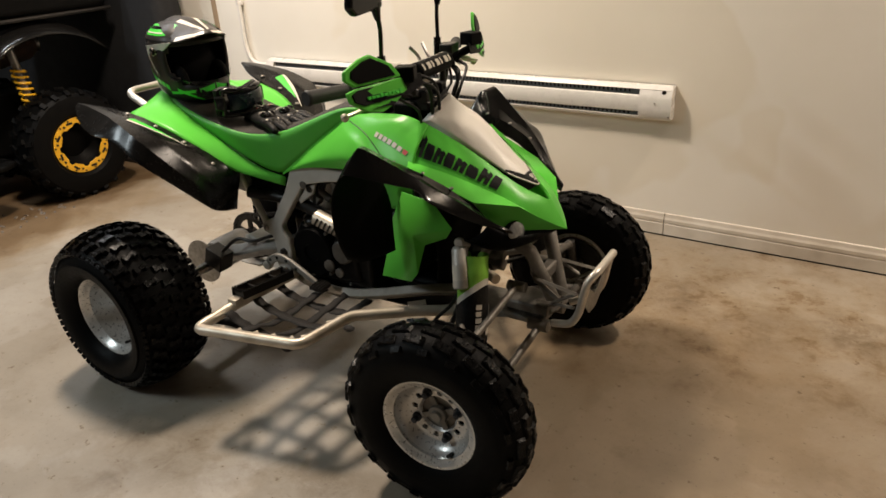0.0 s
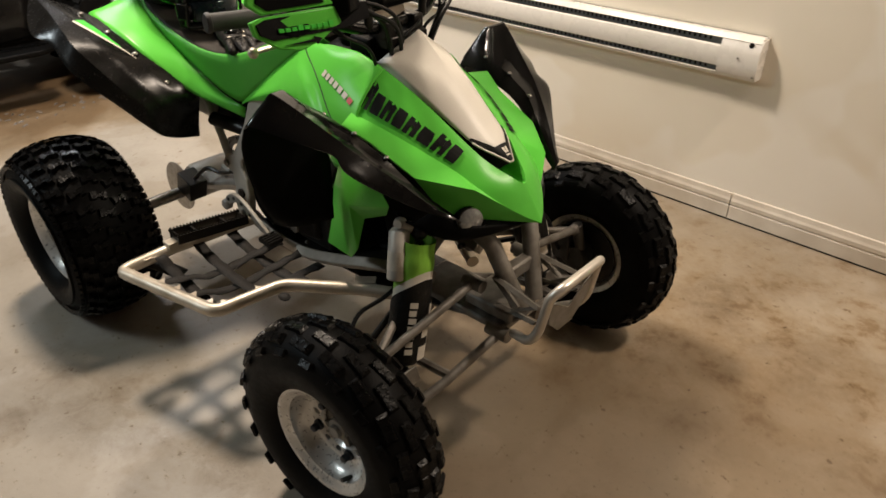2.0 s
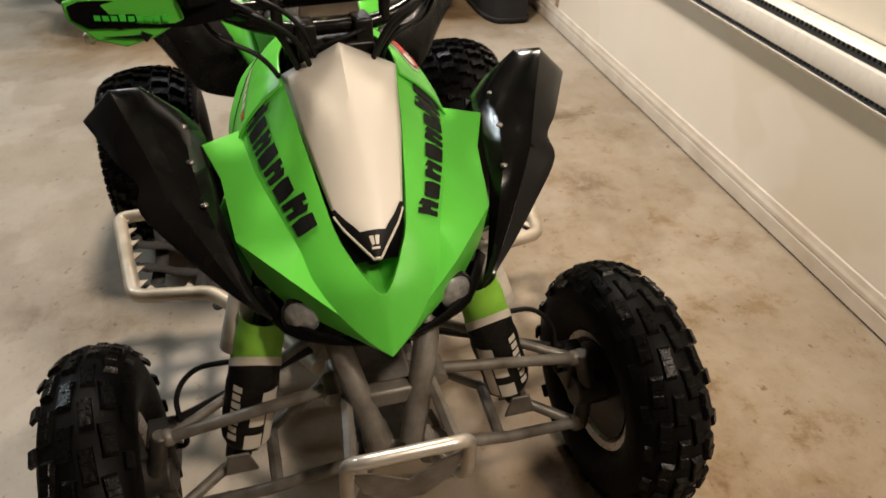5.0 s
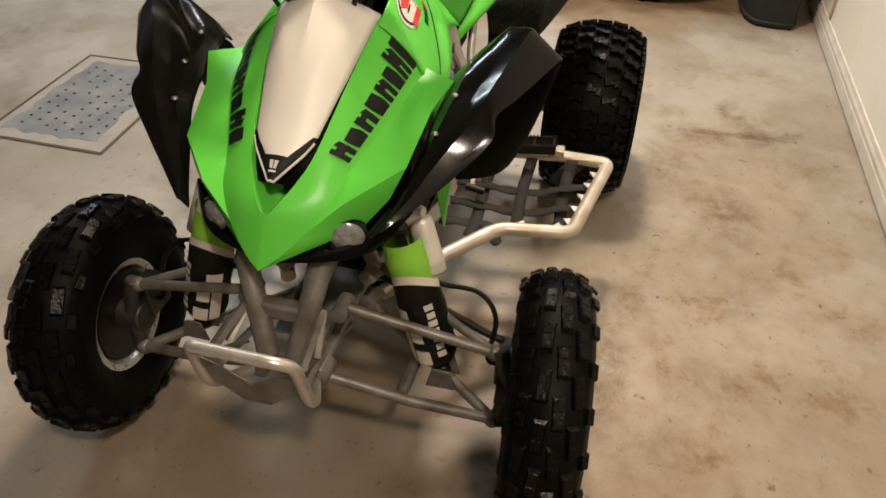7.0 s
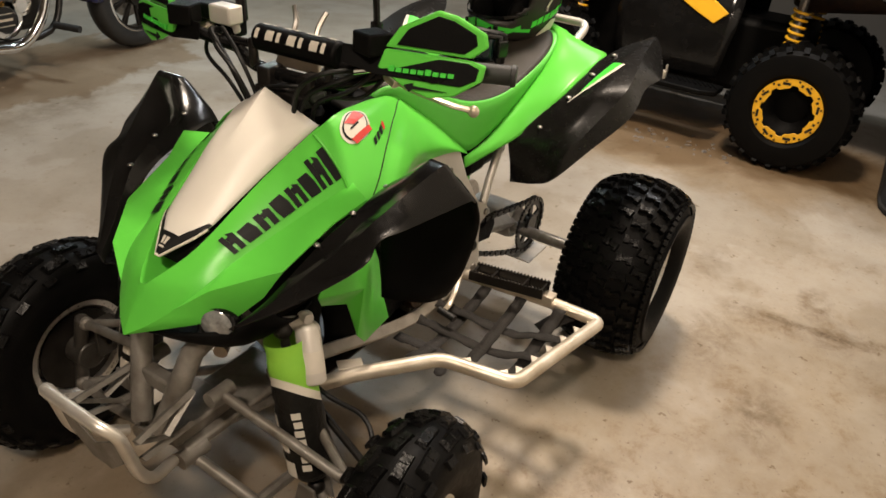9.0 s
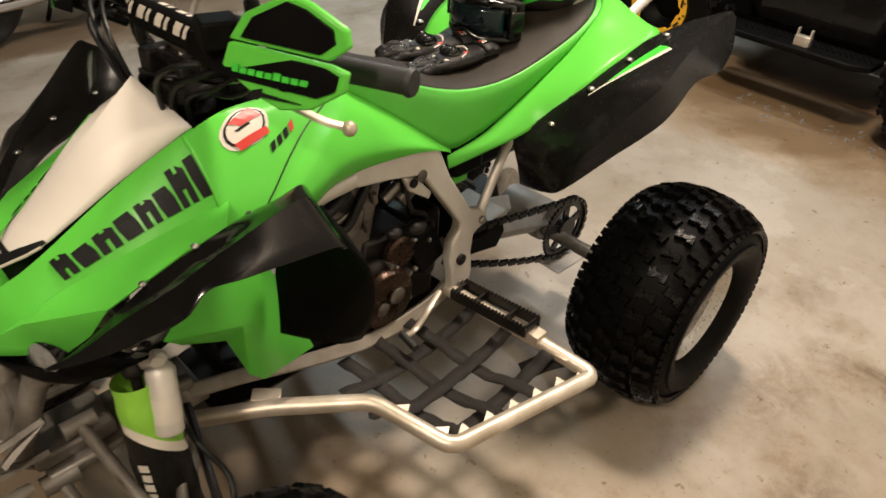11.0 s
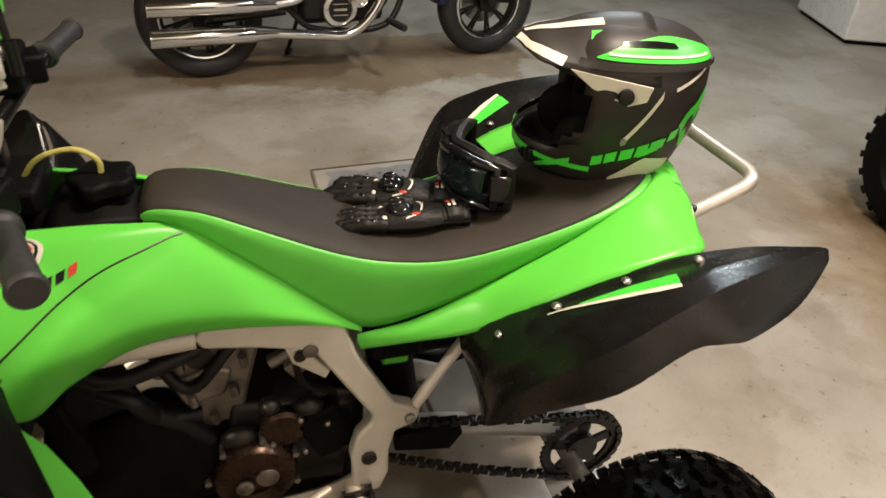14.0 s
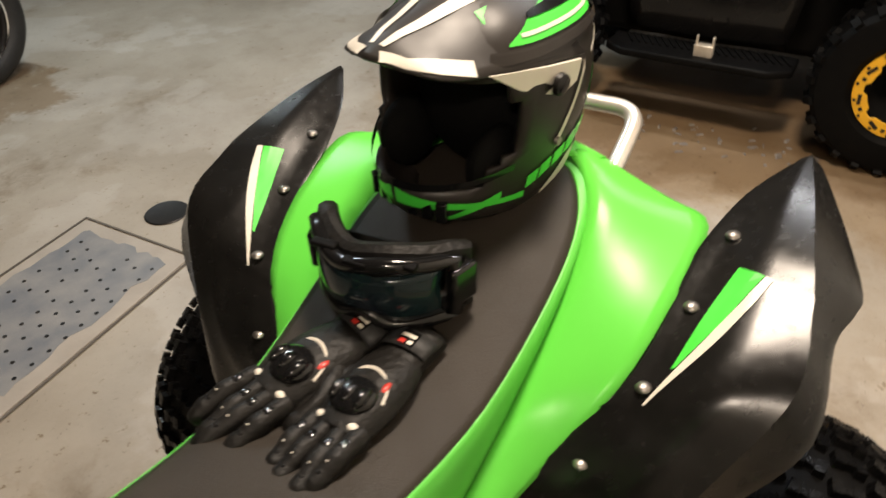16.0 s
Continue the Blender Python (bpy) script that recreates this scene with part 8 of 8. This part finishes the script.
for s in (-1, 1):
    for x0, lab in ((0.70, "front_fender"), (-0.70, "rear_fender")):
        rows = []
        for i in range(9):
            a = radians(34 + 112 * i / 8)
            xx, zz = x0 + 0.40 * math.cos(a), 0.66 + 0.30 * math.sin(a)
            rows.append([(xx, s * 0.04, zz + 0.06), (xx, s * 0.36, zz + 0.03), (xx, s * 0.46, zz - 0.01), (xx, s * 0.48, zz - 0.03)])
        bm = B()
        skin(bm, grid(rows, 2, 3))
        part(lab, bm, BLACK, uq, "black plastic fender", smooth=50, solid=0.006)
    # lower side panel and footwell
    bm = B()
    net = grid([[(0.30, s * 0.26, 0.80), (0.34, s * 0.33, 0.64), (0.32, s * 0.36, 0.44), (0.30, s * 0.34, 0.33)], [(0.0, s * 0.25, 0.80), (0.0, s * 0.34, 0.66), (0.0, s * 0.37, 0.44), (0.0, s * 0.34, 0.32)], [(-0.30, s * 0.24, 0.84), (-0.32, s * 0.33, 0.68), (-0.30, s * 0.36, 0.46), (-0.28, s * 0.34, 0.33)]], 5, 4)
    skin(bm, net)
    part("side_panel", bm, BLACK, uq, "glossy black side panel", smooth=50, solid=0.008)
    bm = B()
    slab(bm, [(-0.34, 0.34), (0.36, 0.34), (0.36, 0.48), (0.28, 0.53), (-0.26, 0.53), (-0.34, 0.48)], 0.03, lambda a, b, c: Vector((a, s * b, 0.285 + c)))
    fw = part("footwell", bm, MATTE_BLACK, uq, "black plastic footwell", bevel=0.008)
    bm = B()
    box(bm, (-0.02, s * 0.47, 0.335), (0.07, 0.035, 0.045))
    for q in (-0.03, 0.03):
        box(bm, (-0.02 + q, s * 0.47, 0.365), (0.008, 0.02, 0.05))
    part("foot_peg", bm, BRIGHT, fw, "pale metal foot peg", bevel=0.003)
    bm = B()
    for k in range(22):
        x = -0.30 + 0.028 * k
        box(bm, (x, s * 0.40, 0.318), (0.008, 0.10, 0.006), rot(0, 0, 30))
    part("footwell_ribs", bm, MATTE_BLACK, fw, smooth=0)
    # yellow stripe panel
    bm = B()
    slab(bm, [(0.28, 0.93), (0.16, 0.93), (-0.26, 0.68), (-0.20, 0.62), (-0.10, 0.66), (0.28, 0.84)], 0.012, lambda a, b, c: Vector((a, s * (0.34 + c - (b - 0.66) * 0.25), b)))
    part("yellow_panel", bm, YELLOW, uq, "yellow diagonal side panel", bevel=0.004)
    # struts with yellow springs
    for x in (0.60, -0.58):
        bm = B()
        a, b = Vector((x, s * 0.26, 0.86)), Vector((x - 0.02, s * 0.32, 0.42))
        tube(bm, [a, b], 0.022, 12)
        st = part("shock_absorber", bm, ENGINE, uq, "shock absorber with a yellow spring")
        bm = B()
        P = []
        for k in range(97):
            t = k / 96
            p = a.lerp(b, 0.25 + 0.6 * t)
            ang = 2 * math.pi * 8 * t
            P.append(p + Vector((0.036 * math.cos(ang), 0.036 * math.sin(ang), 0)))
        tube(bm, P, 0.0075, 8)
        part("spring", bm, YELLOW, st, "yellow coil spring")
        bm = B()
        tube(bm, [(x - 0.10, s * 0.10, 0.30), (x - 0.05, s * 0.34, 0.29)], 0.018, 8)
        tube(bm, [(x + 0.08, s * 0.10, 0.30), (x + 0.02, s * 0.34, 0.29)], 0.018, 8)
        part("suspension_arm", bm, MATTE_BLACK, uq)
bm = B()
box(bm, (0, 0, 0.45), (1.3, 0.36, 0.40))
part("chassis", bm, MATTE_BLACK, uq, "black chassis and engine mass", bevel=0.04)
bm = B()
tube(bm, [(-0.45, -0.24, 0.72), (-0.52, -0.26, 0.74), (-0.92, -0.28, 0.80), (-0.98, -0.28, 0.81)], 0.08, 20, radii=[0.03, 0.082, 0.082, 0.05])
mf = part("muffler", bm, EXHAUST, uq, "brown rusty muffler")
bm = B()
lathe(bm, [(0.055, -0.01), (0.055, 0.01)], (-0.985, -0.28, 0.81), "x", 20)
part("muffler_cap", bm, STEEL, mf)
bm = B()
net = grid([[(0.08, -0.12, 0.92), (0.08, 0, 0.96), (0.08, 0.12, 0.92)], [(-0.20, -0.15, 0.93), (-0.20, 0, 0.97), (-0.20, 0.15, 0.93)], [(-0.55, -0.16, 1.02), (-0.55, 0, 1.06), (-0.55, 0.16, 1.02)]], 4, 4)
skin(bm, net)
part("seat", bm, MATTE_BLACK, uq, "black seat", smooth=60, solid=0.06)
bm = B()
slab(bm, [(-1.12, -0.42), (-0.44, -0.42), (-0.40, 0.0), (-0.44, 0.42), (-1.12, 0.42), (-1.16, 0.0)], 0.30, lambda a, b, c: Vector((a * (1 + 0.06 * c), b * (1 + 0.15 * c), 1.03 + c)))
bx = part("cargo_box", bm, MATTE_BLACK, uq, "black plastic cargo box on the rear rack", bevel=0.03, segs=3)
bm = B()
tube(bm, bent([(-1.15, -0.40, 1.02), (-0.42, -0.42, 1.015)], 0.02), 0.012, 8)
tube(bm, bent([(-1.15, 0.40, 1.02), (-0.42, 0.42, 1.015)], 0.02), 0.012, 8)
tube(bm, [(-1.15, -0.40, 1.02), (-1.15, 0.40, 1.02)], 0.012, 8)
part("rear_rack", bm, DARK_METAL, uq, "dark tubular rear rack")
bm = B()
tube(bm, spline([(-0.70, -0.44, 1.02), (-0.70, -0.455, 1.05), (-0.71, -0.45, 1.075)], 4), 0.005, 6)
part("rack_hook", bm, BRIGHT, uq)
bm = B()
tube(bm, bent([(0.42, -0.40, 1.16), (0.38, -0.20, 1.20), (0.42, 0, 1.14), (0.38, 0.20, 1.20), (0.42, 0.40, 1.16)], 0.06), 0.014, 10)
part("handlebar", bm, MATTE_BLACK, uq)
bm = B()
tube(bm, bent([(1.02, -0.30, 0.42), (1.08, -0.26, 0.62), (1.06, -0.20, 0.86), (1.06, 0.20, 0.86), (1.08, 0.26, 0.62), (1.02, 0.30, 0.42)], 0.06), 0.018, 10)
part("front_bumper", bm, MATTE_BLACK, uq, "black tubular front bumper")
# wet gravelly dirt under it
bm = B()
rg = random.Random(5)
for i in range(46):
    x, y = -2.52 + rg.gauss(0, 0.08), rg.uniform(-0.25, 0.45)
    box(bm, (x, y, 0.0035), (0.03 * rg.random() + 0.006, 0.012 * rg.random() + 0.004, 0.006), rot(0, 0, rg.uniform(0, 180)), 0.6)
tagged(part("floor_debris", bm, material("grit", (0.22, 0.20, 0.18), 0.8, 0, (0.12, 0.1, 0.085), 30), None, "", 0), "scattered grey grit and ice chips on the floor", "debris", kind="stuff")
# ---------------------------------------------------------------- the cruiser motorcycle
mc = thing("motorcycle", "dark blue cruiser motorcycle with twin chrome exhausts", "motorcycle", at=(0.09, -2.98, 0), turn=-171.6)


def mc_wheel(x, R, W, front):
    w = thing("wheel", "", "")
    del_cat(w)
    w.parent = mc
    w.matrix_basis = pose(x, 0, R, 0, 0, 0)
    w["label"] = "black cruiser wheel with polished rim edge"
    bm = B()
    h, rim = W / 2, R * 0.66
    lathe(bm, [(rim, -h * 0.6), (rim + 0.02, -h * 0.9), (R * 0.88, -h), (R * 0.96, -h * 0.75), (R, 0), (R * 0.96, h * 0.75), (R * 0.88, h), (rim + 0.02, h * 0.9), (rim, h * 0.6)], (0, 0, 0), "y", 56, cap=False)
    part("tyre", bm, RUBBER_DULL, w, "smooth black road tyre", smooth=50)
    bm = B()
    for s in (-1, 1):
        tube(bm, [(rim * math.cos(a), s * h * 0.62, rim * math.sin(a)) for a in [k * 2 * math.pi / 48 for k in range(48)]], 0.010, 8, closed=True)
    part("rim_edge", bm, CHROME, w, "polished rim edge")
    bm = B()
    lathe(bm, [(rim, -h * 0.6), (rim - 0.02, -h * 0.5), (rim - 0.02, h * 0.5), (rim, h * 0.6)], (0, 0, 0), "y", 40, cap=False)
    n = 9
    for k in range(n):
        a = 2 * math.pi * k / n
        for d in (-0.07, 0.07):
            tube(bm, [(0.05 * math.cos(a), 0, 0.05 * math.sin(a)), ((rim - 0.015) * math.cos(a + d), 0, (rim - 0.015) * math.sin(a + d))], 0.012, 6, flat=0.8)
    lathe(bm, [(0.06, -h * 0.7), (0.06, h * 0.7)], (0, 0, 0), "y", 20)
    part("spokes", bm, DARK_METAL, w, "dark paired cast spokes")
    bm = B()
    lathe(bm, [(rim * 0.66, h * 0.75), (rim * 0.66, h * 0.8)], (0, 0, 0), "y", 28)
    part("brake_disc", bm, STEEL, w)
    return w


mc_wheel(0.0, 0.325, 0.15, False)
mc_wheel(1.718, 0.325, 0.13, True)
for z0, off in ((0.425, 0.0), (0.275, 0.02)):
    bm = B()
    P = [(-0.28, -0.185, z0 - 0.005), (-0.27, -0.185, z0 - 0.005), (0.22, -0.18, z0 - 0.008), (0.25, -0.178, z0 - 0.010), (0.36, -0.175, z0 - 0.015)]
    tube(bm, P, 0.045, 22, radii=[0.044, 0.047, 0.047, 0.042, 0.030])
    m = part("muffler", bm, CHROME, mc, "long polished chrome muffler")
    bm = B()
    if z0 > 0.4:
        tube(bm, spline([(0.34, -0.175, z0 - 0.015), (0.48, -0.175, z0 + 0.01), (0.58, -0.17, z0 + 0.10), (0.62, -0.12, z0 + 0.2)], 6), 0.026, 14)
    else:
        tube(bm, spline([(0.34, -0.175, z0 - 0.015), (0.60, -0.18, 0.235), (0.76, -0.19, 0.235), (0.90, -0.18, 0.34), (0.99, -0.15, 0.50), (1.0, -0.10, 0.60)], 6), 0.028, 14)
    part("header_pipe", bm, CHROME, m, "chrome header pipe")
bm = B()
box(bm, (0.75, 0, 0.42), (0.50, 0.22, 0.30))
part("crankcase", bm, DARK_METAL, mc, "black engine case", bevel=0.04)
for x, r, dz in ((0.72, 0.105, 0.36), (0.83, 0.06, 0.42)):
    bm = B()
    lathe(bm, [(r, -0.11), (r, -0.135), (r * 0.9, -0.155), (r * 0.66, -0.158), (r * 0.64, -0.150), (0.004, -0.150)], (x, 0, dz), "y", 32)
    cv = part("engine_cover", bm, CHROME, mc, "polished round engine cover")
    if r > 0.1:
        bm = B()
        lathe(bm, [(r * 0.63, -0.151), (r * 0.60, -0.156), (0.004, -0.156)], (x, 0, dz), "y", 28)
        cp = part("cover_plate", bm, GLOSS_BLACK, cv, "black disc with pale bars")
        bm = B()
        for z in (-0.03, 0.0, 0.03):
            box(bm, (x, -0.157, dz + z), (0.075 if z == 0 else 0.085, 0.002, 0.012 if z == 0 else 0.004))
        part("plate_bars", bm, BRIGHT, cp)
for x, tilt in ((0.66, 22), (0.88, -22)):
    bm = B()
    m = rot(0, -tilt, 0)
    for k in range(7):
        box(bm, (x - (0.025 * k) * math.sin(radians(tilt)) + 0, 0, 0.56 + 0.028 * k), (0.15, 0.17, 0.012), m)
    box(bm, (x - 0.085 * math.sin(radians(tilt)), 0, 0.64), (0.11, 0.13, 0.22), m)
    part("cylinder", bm, DARK_METAL, mc, "finned black cylinder", bevel=0.003)
bm = B()
for s in (-1, 1):
    tube(bm, spline([(0.30, s * 0.10, 0.55), (0.45, s * 0.12, 0.36), (0.60, s * 0.12, 0.25), (1.0, s * 0.11, 0.25), (1.15, s * 0.08, 0.50), (1.30, s * 0.04, 0.85)], 5), 0.018, 10)
    tube(bm, [(0.0, s * 0.11, 0.325), (0.42, s * 0.12, 0.36)], 0.024, 8)
    tube(bm, [(0.02, s * 0.13, 0.34), (0.22, s * 0.12, 0.66)], 0.022, 10)
part("frame", bm, DARK_METAL, mc, "black tubular frame")
for s in (-1, 1):
    bm = B()
    tube(bm, [(1.715, s * 0.09, 0.325), (1.34, s * 0.09, 1.0)], 0.026, 12)
    part("fork_leg", bm, DARK_METAL, mc, "black fork leg")


def mc_fender(name, cx, R, a0, a1, w, mat, label):
    rows = []
    for i in range(13):
        a = radians(a0 + (a1 - a0) * i / 12)
        c, s2 = math.cos(a), math.sin(a)
        rows.append([Vector((cx + r * c, y, 0.325 + r * s2)) for r, y in ((R - 0.07, -w), (R - 0.015, -w * 0.9), (R, -w * 0.45), (R + 0.004, 0), (R, w * 0.45), (R - 0.015, w * 0.9), (R - 0.07, w))])
    bm = B()
    skin(bm, rows)
    return part(name, bm, mat, mc, label, smooth=50, solid=0.004)


mc_fender("front_fender", 1.718, 0.37, 15, 178, 0.085, BLUE, "dark blue front fender")
mc_fender("rear_fender", 0.0, 0.38, 30, 140, 0.10, BLUE, "dark blue rear fender")
bm = B()
ball(bm, (0.92, 0, 0.86), 0.2, 20, 12, (1.5, 0.75, 0.62))
part("fuel_tank", bm, BLUE, mc, "dark blue teardrop tank")
bm = B()
ball(bm, (0.42, 0, 0.72), 0.2, 20, 12, (1.35, 0.8, 0.35))
part("seat", bm, MATTE_BLACK, mc, "black saddle")
bm = B()
tube(bm, bent([(1.02, -0.40, 1.08), (1.12, -0.30, 1.10), (1.30, -0.10, 1.04), (1.30, 0.10, 1.04), (1.12, 0.30, 1.10), (1.02, 0.40, 1.08)], 0.06), 0.014, 10)
part("handlebar", bm, DARK_METAL, mc)
bm = B()
lathe(bm, [(0.085, -0.06), (0.095, 0.03), (0.085, 0.05)], (1.48, 0, 0.88), "x", 24)
part("headlight", bm, DARK_METAL, mc)
bm = B()
rod(bm, (1.02, -0.13, 0.28), (1.06, -0.27, 0.27), 0.02, 12)
part("rider_peg", bm, RUBBER_DULL, mc)
bm = B()
tube(bm, [(0.55, 0.10, 0.26), (0.50, 0.22, 0.012), (0.55, 0.30, 0.009)], 0.012, 8)
part("kickstand", bm, DARK_METAL, mc)
